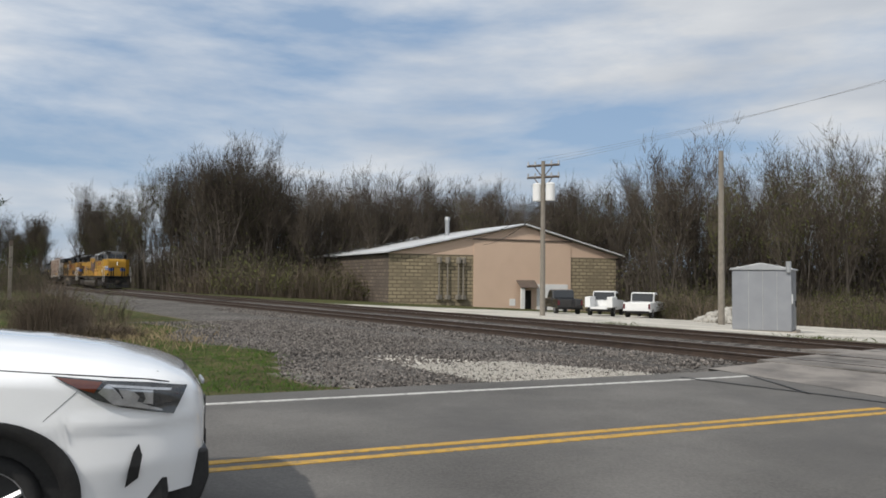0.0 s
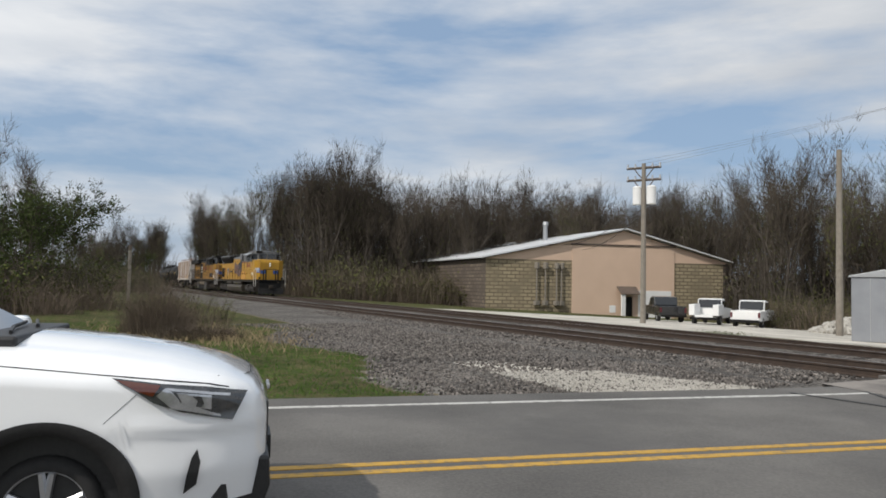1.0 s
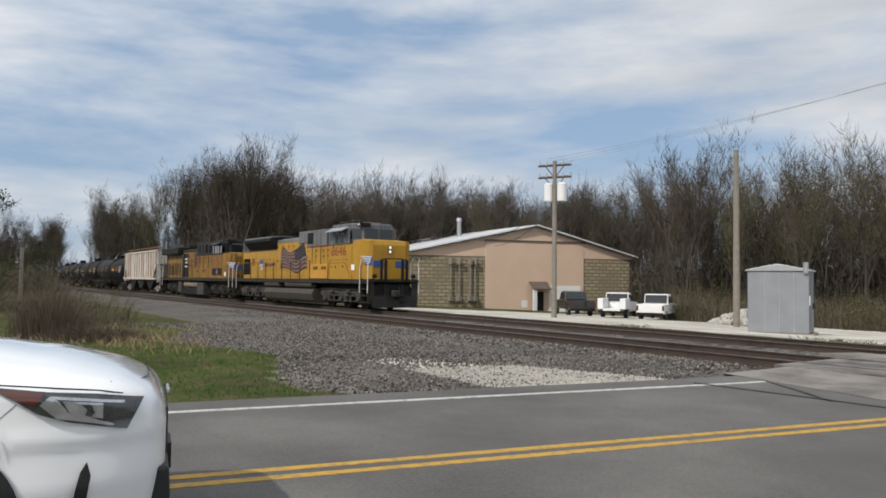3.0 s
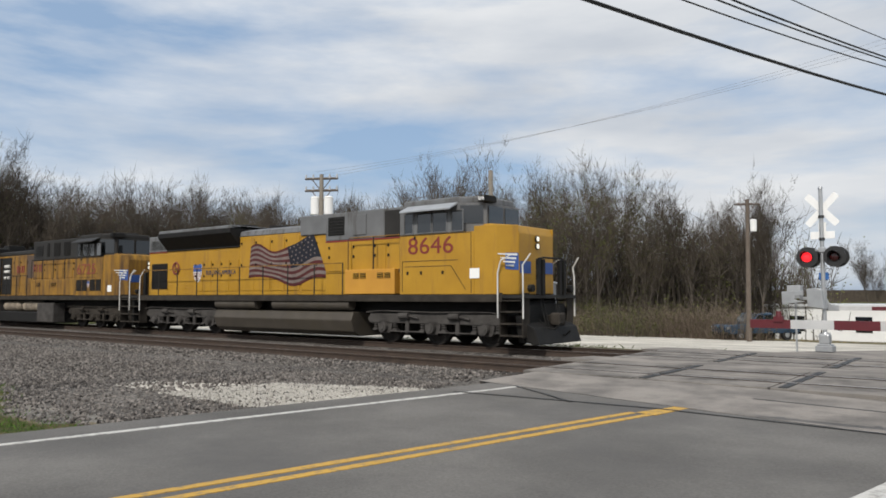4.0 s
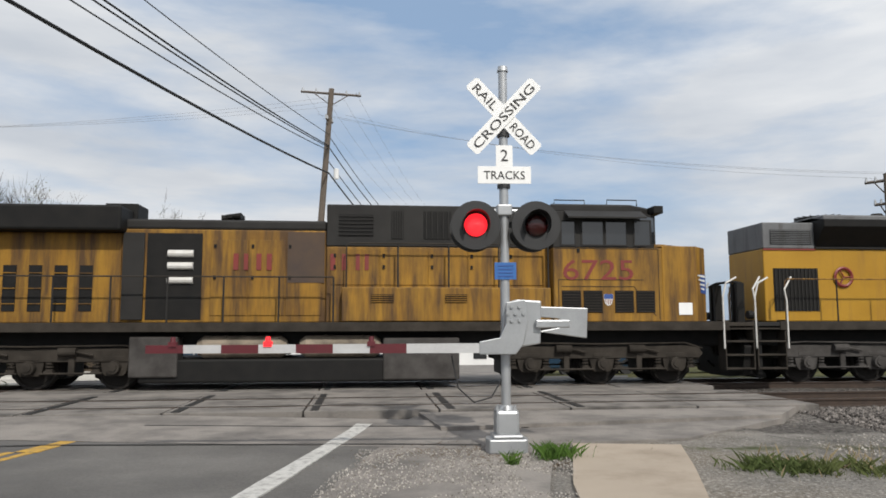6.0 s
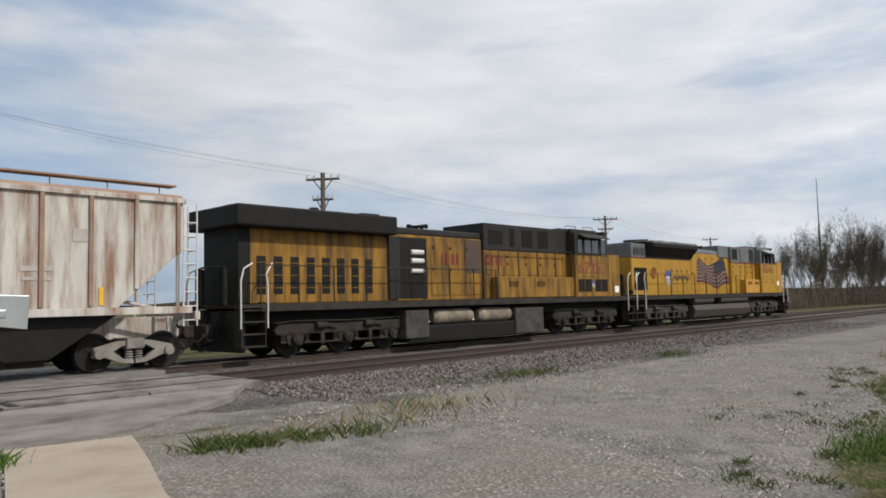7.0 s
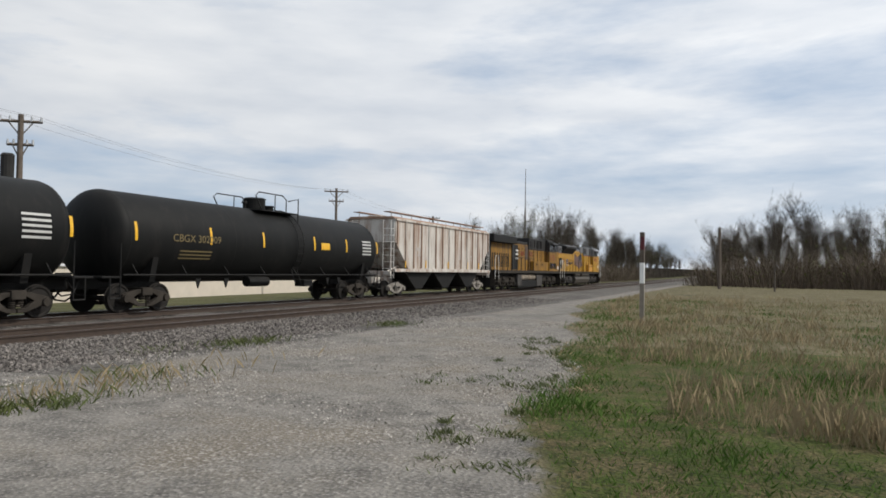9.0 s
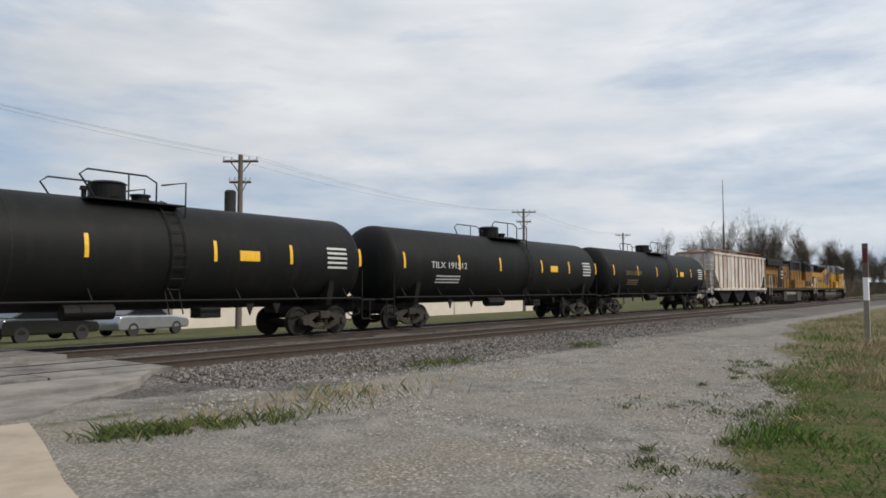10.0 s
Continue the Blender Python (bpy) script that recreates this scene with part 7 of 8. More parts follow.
utility_pole((120.0, 52.0, -1.0), (120.0, 52.0, 11.2), 0.18, M["pole_wood"], "distant timber pole with a crossarm", ((0.35, 2.6, 2.2),))
utility_pole((-13.2, 47.6, -1.2), (-13.1, 47.6, 7.6), 0.16, M["pole_wood"], "grey timber pole with a small transformer", ((0.3, 1.6, 0.6),), ((2.0, (0.35, 0.0, 0), 0.7),))

P3 = (-2.3, 44.75)
for a, b, sag, r in (((P3[0], P3[1], 10.9), (-13.9, -13.0, 8.3), 0.8, 0.055), ((P3[0], P3[1], 12.5), (-13.9, -13.0, 9.5), 0.9, 0.03),
                     ((P3[0], P3[1], 12.6), (-13.7, -13.0, 9.7), 0.9, 0.035), ((P3[0], P3[1], 13.3), (-13.5, -13.0, 10.4), 0.8, 0.02),
                     ((P3[0], P3[1], 12.3), (-14.1, -13.0, 9.2), 1.0, 0.025)):
    wire(a, b, sag, r, M["wire"])
for dz, r in ((10.9, 0.05), (12.5, 0.035), (13.2, 0.025), (11.6, 0.03)):
    wire((P3[0], P3[1], dz), (6.4, 79.8, dz - 3.0), 1.0, r, M["wire"])
for k, o in enumerate((-1.6, -0.5, 0.6, 1.6)):
    wire((P3[0] + o, P3[1], 16.0), (6.5 + o * 0.8, 79.8, 13.3), 0.8, 0.006, M["wire_thin"])
for o, z in ((-0.9, 8.75), (0.0, 8.75), (0.9, 8.75)):
    wire((-32.0 - 0.45 * o, 29.6 + o * 0.9, z), (-2.2 - 0.45 * o, 44.8 + o * 0.9, 15.4 + o * 0.55), 0.7, 0.006, M["wire_thin"])
wire((-32.0, 29.6, 6.2), (-62.5, 47.0, 6.0), 0.5, 0.02, M["wire"])
wire((-32.0, 29.6, 5.9), (-63.5, 50.0, 5.6), 0.5, 0.02, M["wire"])
for o in (-0.85, -0.4, 0.85):
    wire((-2.2 + o, 44.9, 14.6), (25.4 - 0.6 * o, 33.2 + 0.8 * o, 8.9), 0.8, 0.006, M["wire_thin"])
    wire((25.4 - 0.6 * o, 33.2 + 0.8 * o, 8.9), (69.0 - 0.6 * o, 41.3 + 0.8 * o, 10.2), 0.9, 0.006, M["wire_thin"])
    wire((69.0 - 0.6 * o, 41.3 + 0.8 * o, 10.2), (120.0, 52.0 + o, 11.1), 0.8, 0.006, M["wire_thin"])
# radio mast and small posts
bm = B()
tube(bm, (144, 42.1, -1.0), (144, 42.1, 14.0), 0.22, 0.16, 8)
tube(bm, (144, 42.1, 14.0), (144, 42.1, 22.4), 0.10, 0.05, 8)
single("radio_mast", bm, M["pole_wood"], "thin tall radio mast beyond the line", "mast")
mp = thing("marker_post", "red and white painted timber marker post in the grass", "marker post", pose(26.0, 3.42, 0.0, 0, 0, 0))
for z0, z1, m in ((-0.3, 1.25, M["pole_light"]), (1.25, 1.95, M["sign_white"]), (1.95, 2.4, M["pole_wood"]), (2.4, 2.85, M["gate_red"]), (2.85, 3.0, M["pole_wood"])):
    bm = B()
    box(bm, -0.075, 0.075, -0.075, 0.075, z0, z1, 0.006)
    part("post_band", bm, m, mp)
lp = thing("milepost", "pale old post with a dark cap behind brambles", "post", pose(-57.8, 4.6, 0, 0, 0, 0))
for z0, z1, m in ((-0.1, 3.6, M["pole_light"]), (3.6, 4.0, M["pole_wood"])):
    bm = B()
    box(bm, -0.11, 0.11, -0.11, 0.11, z0, z1, 0.02)
    part("post_band", bm, m, lp)


# ---- vehicles beyond the tracks ----
def pickup(m, paint, label, service=False):
    root = thing("pickup_truck", label, "pickup truck", m, "vehicles in the yard")
    bm = B()
    prism(bm, [(2.85, 0.5), (2.85, 0.95), (2.7, 1.12), (1.3, 1.2), (0.85, 1.2), (0.85, 0.5)], -0.98, 0.98, "y", 0.05)
    part("bonnet", bm, paint, root)
    bm = B()
    box(bm, -1.0, 0.95, -0.98, 0.98, 0.5, 1.22, 0.05)
    part("cab_body", bm, paint, root)
    bm = B()
    prism(bm, [(1.05, 1.2), (0.35, 1.86), (-0.2, 1.92), (-0.8, 1.88), (-1.02, 1.2)], -0.86, 0.86, "y", 0.06)
    part("cab_top", bm, paint, root)
    for s in (-1, 1):
        for x0, x1 in ((-0.85, -0.12), (-0.05, 0.62)):
            bm = B()
            prism(bm, [(x0, 1.26), (x1 if x1 < 0.3 else 0.88, 1.26), (x1 if x1 < 0.3 else 0.38, 1.76), (x0 + 0.06, 1.76)], s * 0.865, s * 0.88, "y")
            part("side_window", bm, M["glass"], root)
    bm = B()
    prism(bm, [(-1.06, 1.27), (-0.87, 1.84), (-0.85, 1.84), (-1.04, 1.27)], -0.78, 0.78, "y")
    part("rear_window", bm, M["glass"], root)
    bm = B()
    prism(bm, [(1.0, 1.28), (0.42, 1.82), (0.45, 1.82), (1.04, 1.28)], -0.76, 0.76, "y")
    part("windscreen", bm, M["windscreen"], root)
    bm = B()
    if service:
        for s in (-1, 1):
            box(bm, -3.1, -1.08, min(s * 0.62, s * 1.02), max(s * 0.62, s * 1.02), 0.72, 1.5, 0.03)
        box(bm, -3.1, -1.08, -0.62, 0.62, 0.6, 0.75)
    else:
        for s in (-1, 1):
            box(bm, -2.95, -1.05, min(s * 0.86, s * 0.98), max(s * 0.86, s * 0.98), 0.5, 1.2, 0.03)
        box(bm, -2.98, -2.9, -0.95, 0.95, 0.55, 1.2, 0.02)
        box(bm, -2.95, -1.05, -0.86, 0.86, 0.6, 0.7)
    part("bed", bm, paint, root)
    bm = B()
    box(bm, -3.15, -2.98, -0.95, 0.95, 0.42, 0.6, 0.03)
    box(bm, 2.82, 2.95, -0.95, 0.95, 0.4, 0.62, 0.03)
    part("bumper", bm, M["black"], root)
    for s in (-1, 1):
        bm = B()
        box(bm, -3.0, -2.96, s * 0.9 - 0.07, s * 0.9 + 0.07, 0.75, 1.1)
        part("tail_lamp", bm, M["gate_red"], root)
        bm = B()
        box(bm, 2.8, 2.88, s * 0.75 - 0.16, s * 0.75 + 0.16, 0.8, 0.98, 0.02)
        part("headlamp", bm, M["lamp_clear"], root)
        for x in (1.9, -1.95):
            bm = B()
            wheel_shape(bm, [(0.0, 0.06), (0.2, 0.08), (0.22, 0.12), (0.36, 0.12), (0.39, 0.09), (0.39, -0.12), (0.0, -0.12)], 0, 0, s, 20)
            w = part("wheel", bm, M["tyre"], root)
            w.matrix_basis = Matrix.Translation((x, s * 0.86, 0.39))
            bm = B()
            tube(bm, (0, s * 0.085, 0), (0, s * 0.10, 0), 0.2, 0.16, 14)
            part("rim", bm, M["alloy"], w)
    return root


def on_land(x, y, rz):
    return pose(x, y, land(x, y) + 0.01, 0, 0, rz)


pickup(on_land(-43.0, 41.8, 150), M["black_paint"], "black pickup truck parked in the yard")
pickup(on_land(-39.6, 43.4, 122), M["white_paint"], "white service pickup with tool lockers in the yard", True)
pickup(on_land(-36.8, 44.6, 118), M["white_paint"], "white pickup truck with a dark bumper in the yard")
pickup(on_land(-14.6, 54.0, 236), M["blue_paint"], "dark blue pickup truck at the edge of the yard")


def box_truck():
    x, y = 0.75, 38.8
    root = thing("box_truck", "white box truck waiting past the crossing", "truck", pose(x, y, road_z(y) + 0.0, 0, 0, -102.4))
    bm = B()
    prism(bm, [(0.0, 0.55), (0.06, 1.2), (-0.1, 1.45), (-0.35, 2.35), (-0.6, 2.5), (-1.6, 2.5), (-1.6, 0.55)], -1.05, 1.05, "y", 0.05)
    part("cab", bm, M["white_paint"], root, "white cab-over cab")
    bm = B()
    prism(bm, [(-0.08, 1.5), (-0.33, 2.28), (-0.30, 2.28), (-0.05, 1.5)], -0.92, 0.92, "y")
    part("windscreen", bm, M["windscreen"], root)
    bm = B()
    box(bm, 0.0, 0.09, -1.0, 1.0, 0.45, 0.7, 0.03)
    box(bm, 0.03, 0.08, -0.5, 0.5, 0.95, 1.15, 0.02)
    part("bumper", bm, M["black"], root)
    bm = B()
    box(bm, -7.2, -1.75, -1.22, 1.22, 1.0, 3.45, 0.03)
    bo = part("cargo_box", bm, M["sign_white"], root, "white cargo box with black emblem")
    # emblem as plain shapes
    for x0, face in ((-1.74, 1),):
        for y0 in (-0.75, -0.1, 0.45):
            bm = B()
            prism(bm, [(y0, 2.85), (y0 + 0.42, 2.85), (y0 + 0.3, 3.25), (y0 + 0.1, 3.25)], x0, x0 + 0.012, "x")
            part("emblem", bm, M["sign_black"], bo)
    for k in range(3):
        bm = B()
        x0 = -5.2 + 1.0 * k
        prism(bm, [(x0, 2.0), (x0 + 0.7, 2.0), (x0 + 0.5, 2.8), (x0 + 0.2, 2.8)], 1.222, 1.234, "y")
        part("emblem", bm, M["sign_black"], bo)
    bm = B()
    box(bm, -7.0, -1.0, -0.5, 0.5, 0.55, 0.95, 0.02)
    part("chassis", bm, M["black"], root)
    for s in (-1, 1):
        bm = B()
        box(bm, -0.2, -0.02, s * 1.25 - 0.12, s * 1.25 + 0.12, 1.45, 2.0, 0.04)
        part("mirror", bm, M["black"], root)
        bm = B()
        box(bm, 0.02, 0.07, s * 0.8 - 0.18, s * 0.8 + 0.18, 0.75, 0.92, 0.02)
        part("headlamp", bm, M["lamp_clear"], root)
        for x2 in (-0.8, -5.4):
            bm = B()
            wheel_shape(bm, [(0.0, 0.06), (0.22, 0.08), (0.25, 0.13), (0.4, 0.13), (0.43, 0.09), (0.43, -0.14), (0.0, -0.14)], 0, 0, s, 20)
            w = part("wheel", bm, M["tyre"], root)
            w.matrix_basis = Matrix.Translation((x2, s * 0.92, 0.43))


box_truck()


def sedan(m, paint, label):
    root = thing("parked_car", label, "car", m, "cars parked beyond the line")
    bm = B()
    prism(bm, [(2.2, 0.3), (2.25, 0.6), (2.1, 0.78), (1.1, 0.92), (-1.5, 0.98), (-2.1, 0.95), (-2.2, 0.6), (-2.15, 0.3)], -0.88, 0.88, "y", 0.08)
    part("body", bm, paint, root)
    bm = B()
    prism(bm, [(1.0, 0.92), (0.3, 1.4), (-0.9, 1.44), (-1.7, 0.98)], -0.74, 0.74, "y", 0.06)
    part("cabin", bm, M["glass"], root)
    bm = B()
    prism(bm, [(0.25, 1.4), (-0.9, 1.43), (-0.9, 1.47), (0.2, 1.45)], -0.7, 0.7, "y", 0.01)
    part("roof", bm, paint, root)
    for x in (1.35, -1.35):
        for s in (-1, 1):
            bm = B()
            wheel_shape(bm, [(0.0, 0.06), (0.2, 0.08), (0.31, 0.09), (0.32, 0.06), (0.32, -0.1), (0.0, -0.1)], 0, 0, s, 18)
            w = part("wheel", bm, M["tyre"], root)
            w.matrix_basis = Matrix.Translation((x, s * 0.8, 0.32))


M["silver"] = mat("silver_car_paint", (0.35, 0.36, 0.38), None, 2, 0.25, 0.5, coat=1.0, bump=0)
sedan(on_land(14.2, 31.5, 12), M["black_paint"], "black car parked beyond the line")
sedan(on_land(19.5, 32.8, 14), M["silver"], "silver car parked beyond the line")
sedan(on_land(9.3, 30.5, 10), M["blue_paint"], "dark car parked beyond the line")

# low buildings in the distance
def low_house(name, x, y, w, d, h, rz, wall, roof, label, ridge=0.0, n_win=0):
    root = thing(name, label, "building", pose(x, y, land(x, y) - 0.2, 0, 0, rz))
    bm = B()
    box(bm, -w / 2, w / 2, -d / 2, d / 2, 0, h)
    part("wall", bm, wall, root)
    bm = B()
    if ridge:
        prism(bm, [(-d / 2 - 0.4, h), (0, h + ridge), (d / 2 + 0.4, h), (d / 2 + 0.4, h + 0.15), (0, h + ridge + 0.15), (-d / 2 - 0.4, h + 0.15)], -w / 2 - 0.3, w / 2 + 0.3, "x")
        prism(bm, [(-d / 2, h), (0, h + ridge), (d / 2, h)], -w / 2, w / 2, "x")
    else:
        box(bm, -w / 2 - 0.2, w / 2 + 0.2, -d / 2 - 0.2, d / 2 + 0.2, h, h + 0.2)
    part("roof", bm, roof, root)
    for k in range(n_win):
        bm = B()
        xx = -w / 2 + w * (k + 0.5) / n_win
        box(bm, xx - 0.6, xx + 0.6, -d / 2 - 0.05, -d / 2, h * 0.35, h * 0.75)
        part("window", bm, M["glass"], root)
    return root


low_house("low_building", -2.0, 71.0, 30.0, 9.0, 3.1, -4, M["white_paint"], M["roof_metal"], "long low white building past the yard", 0, 6)
low_house("cream_building", 65.0, 55.0, 76.0, 12.0, 3.2, 8, M["tan_wall"], M["roof_metal"], "long low cream building beyond the line", 0, 0)
low_house("house", 14.0, 96.0, 10.0, 9.0, 4.2, 10, M["white_paint"], M["brown_roof"], "white house with a brown roof down the road", 2.6, 3)
low_house("house", 25.0, 120.0, 11.0, 9.0, 4.2, 10, M["tan_wall"], M["brown_roof"], "cream house with a brown roof down the road", 2.6, 3)

# rubble heap by the yard
bm = B()
for k in range(150):
    a, q = random.uniform(0, 6.28), random.random() ** 0.6
    x, y = -27.0 + 3.2 * q * math.cos(a), 41.5 + 1.6 * q * math.sin(a)
    z = land(x, y) + 1.0 * (1 - q)
    r0 = random.uniform(0.12, 0.32)
    o = bmesh.ops.create_icosphere(bm, subdivisions=1, radius=r0, matrix=pose(x, y, z, random.uniform(0, 90), random.uniform(0, 90), random.uniform(0, 90)))
    for v in o["verts"]:
        v.co += Vector((random.uniform(-1, 1), random.uniform(-1, 1), random.uniform(-1, 1))) * r0 * 0.3
single("rubble_heap", bm, M["stone_light"], "heap of broken pale concrete and stone", "rubble", kind="stuff")


# ---- trees ----
def limb_mesh(segs):
    bm = B()
    for a, b, r0, r1, n in segs:
        tube(bm, a, b, r0, r1, n, False)
    return bm


def grow(rng, height, spread, leaf_n, twig_n, upright=0.7):
    """Trunk and limbs as tapered tubes, and lists of twig and leaf triangles."""
    segs, tips, fine = [], [], []

    def branch(p, d, length, r, level):
        n = 4 if level == 0 else 3
        for i in range(n):
            q = p + d * (length / n)
            r2 = r * (0.8 if level else 0.84)
            if level < 3:
                segs.append((p, q, r, r2, 5 if level < 2 else 3))
            else:
                fine.append((p, q, r))
            if level < 3 and (level > 0 or i >= 1):
                for _ in range((2, 3, 2)[level]):
                    ang = rng.uniform(0.35, 0.85)
                    az = rng.uniform(0, 6.283)
                    side = d.orthogonal().normalized()
                    side.rotate(Matrix.Rotation(az, 3, d))
                    nd = (d * math.cos(ang) + side * math.sin(ang) * spread)
                    nd.z += 0.25 * upright
                    nd.normalize()
                    branch(q, nd, length * rng.uniform(0.45, 0.7), r2 * 0.52, level + 1)
            if level >= 2:
                tips.append((q, d.copy()))
            p, r = q, r2
            d = (d + Vector((rng.uniform(-1, 1), rng.uniform(-1, 1), rng.uniform(-0.2, 0.7))) * 0.16).normalized()
        tips.append((p, d.copy()))

    branch(Vector((0, 0, -0.3)), Vector((rng.uniform(-0.05, 0.05), rng.uniform(-0.05, 0.05), 1)).normalized(), height * 0.62, height * 0.0105, 0)
    top = max(t[0].z for t in tips)
    k = height / top
    segs = [(a * k, b * k, r0, r1, n) for a, b, r0, r1, n in segs]
    tips = [(p * k, d) for p, d in tips]
    tv, tf = [], []
    for p, q, r in fine:
        w = (q - p).cross(Vector((rng.gauss(0, 1), rng.gauss(0, 1), rng.gauss(0, 1)))).normalized() * r * 1.3
        i = len(tv)
        tv += [p * k - w, p * k + w, q * k + w * 0.5, q * k - w * 0.5]
        tf.append((i, i + 1, i + 2, i + 3))
    for _ in range(twig_n):
        p, d = rng.choice(tips)
        v = (d * 0.8 + Vector((rng.gauss(0, 1), rng.gauss(0, 1), rng.gauss(0.75, 0.7))) * 0.55).normalized()
        ln = rng.uniform(0.05, 0.12) * height * 0.75
        o = p + Vector((rng.gauss(0, 1), rng.gauss(0, 1), rng.gauss(0, 1))) * height * 0.012
        w = v.cross(Vector((rng.gauss(0, 1), rng.gauss(0, 1), rng.gauss(0, 1)))).normalized() * rng.uniform(0.013, 0.027)
        i = len(tv)
        tv += [o - w, o + w, o + v * ln]
        tf.append((i, i + 1, i + 2))
    lv, lf = [], []
    for _ in range(leaf_n):
        p, d = rng.choice(tips)
        o = p + Vector((rng.gauss(0, 1), rng.gauss(0, 1), rng.gauss(0, 1))) * height * 0.016
        a = Vector((rng.gauss(0, 1), rng.gauss(0, 1), rng.gauss(0, 1))).normalized() * rng.uniform(0.05, 0.11)
        b = a.orthogonal().normalized() * rng.uniform(0.04, 0.08)
        i = len(lv)
        lv += [o, o + a + b, o + a * 1.8, o + a - b]
        lf.append((i, i + 1, i + 2, i + 3))
    return segs, (tv, tf), (lv, lf)


def tree_kind(seed, height, spread, leaf_n, twig_n, bark, leaf, name, label, cat="tree", upright=0.7):
    rng = random.Random(seed)
    segs, (tv, tf), (lv, lf) = grow(rng, height, spread, leaf_n, twig_n, upright)
    root = thing(name, label, cat)
    part("trunk", limb_mesh(segs), bark, root)
    me = bpy.data.meshes.new("crown")
    nt = len(tv)
    me.from_pydata([tuple(v) for v in tv + lv], [], tf + [tuple(i + nt for i in f) for f in lf])
    me.materials.append(M["twig"])
    me.materials.append(leaf)
    mi = np.zeros(len(me.polygons), dtype=np.int32)
    mi[len(tf):] = 1
    me.polygons.foreach_set("material_index", mi)
    ob = new("crown", me)
    ob.parent = root
    return root


KINDS = []
for k in range(5):
    KINDS.append(tree_kind(10 + k, 16.0, 0.6, 110, 1900, M["bark"], M["leaf"], "bare_tree", "bare grey deciduous tree with budding twigs", upright=1.3))
for k in range(2):
    KINDS.append(tree_kind(40 + k, 16.0, 0.62, 1100, 1600, M["bark"], M["leaf"], "budding_tree", "tall tree with fresh yellow-green leaves", upright=1.2))
GREEN = [tree_kind(60 + k, 9.0, 1.15, 5200, 1500, M["bark"], M["leaf_dark"], "leafing_tree", "spreading tree with small dark green leaves", upright=0.4) for k in range(2)]


def thicket(seed, height, radius, stems, twigs, leaf_n, stem_mat, twig_mat, leaf, name, label, width=0.02, arch=0.25, leaf_size=0.09):
    """Many thin stems that rise from the ground over a patch, with side twigs and buds."""
    rng = random.Random(seed)
    sv, sf, tv, tf, lv, lf = [], [], [], [], [], []
    lines = []
    for _ in range(stems):
        a, q = rng.uniform(0, 6.283), radius * math.sqrt(rng.random())
        lump = 0.62 + 0.5 * noise.noise(Vector((q * math.cos(a) * 1.6 / radius + seed, q * math.sin(a) * 1.6 / radius, 0.5)))
        h = height * max(0.25, lump + 0.35 - 0.5 * (q / radius) ** 2) * rng.uniform(0.55, 1.0)
        p0 = Vector((q * math.cos(a), q * math.sin(a), -0.1))
        out = Vector((math.cos(a) + rng.gauss(0, 0.9), math.sin(a) + rng.gauss(0, 0.9), 0)) * arch * h
        p1, p2 = p0 + out * 0.35 + Vector((0, 0, h * 0.6)), p0 + out + Vector((rng.gauss(0, 0.04) * h, rng.gauss(0, 0.04) * h, h * (1.0 - arch * 0.4)))
        lines.append((p0, p1, p2))
        b = rng.uniform(0, 6.283)
        w = Vector((math.cos(b), math.sin(b), 0)) * width * rng.uniform(0.6, 1.3)
        i = len(sv)
        sv += [p0 - w, p0 + w, p1 + w * 0.65, p1 - w * 0.65, p2]
        sf += [(i, i + 1, i + 2, i + 3), (i + 3, i + 2, i + 4)]

    def along():
        p0, p1, p2 = rng.choice(lines)
        u = rng.uniform(0.12, 1.0)
        return (p0.lerp(p1, u / 0.6) if u < 0.6 else p1.lerp(p2, (u - 0.6) / 0.4)), (p2 - p1).normalized(), (p2 - p0).length

    for _ in range(twigs):
        p, d, ln = along()
        v = (d * 0.7 + Vector((rng.gauss(0, 1), rng.gauss(0, 1), rng.gauss(0.2, 0.7))) * 0.6).normalized() * rng.uniform(0.08, 0.26) * ln
        w = v.cross(Vector((rng.gauss(0, 1), rng.gauss(0, 1), rng.gauss(0, 1)))).normalized() * width * rng.uniform(0.35, 0.6)
        i = len(tv)
        tv += [p - w, p + w, p + v]
        tf.append((i, i + 1, i + 2))
    for _ in range(leaf_n):
        p, d, ln = along()
        o = p + Vector((rng.gauss(0, 1), rng.gauss(0, 1), rng.gauss(0, 1))) * 0.07 * ln
        o.z = max(0.05, o.z)
        a = Vector((rng.gauss(0, 1), rng.gauss(0, 1), rng.gauss(0, 1))).normalized() * leaf_size * rng.uniform(0.6, 1.3)
        b = a.orthogonal().normalized() * leaf_size * 0.7
        i = len(lv)
        lv += [o, o + a + b, o + a * 1.8, o + a - b]
        lf.append((i, i + 1, i + 2, i + 3))
    root = thing(name, label, "shrub")
    for nm, v, f, m in (("brushwood", sv, sf, stem_mat), ("twig_mass", tv, tf, twig_mat), ("foliage", lv, lf, leaf)):
        if not f:
            continue
        me = bpy.data.meshes.new(nm)
        me.from_pydata([tuple(c) for c in v], [], f)
        me.materials.append(m)
        ob = new(nm, me)
        ob.parent = root
    return root


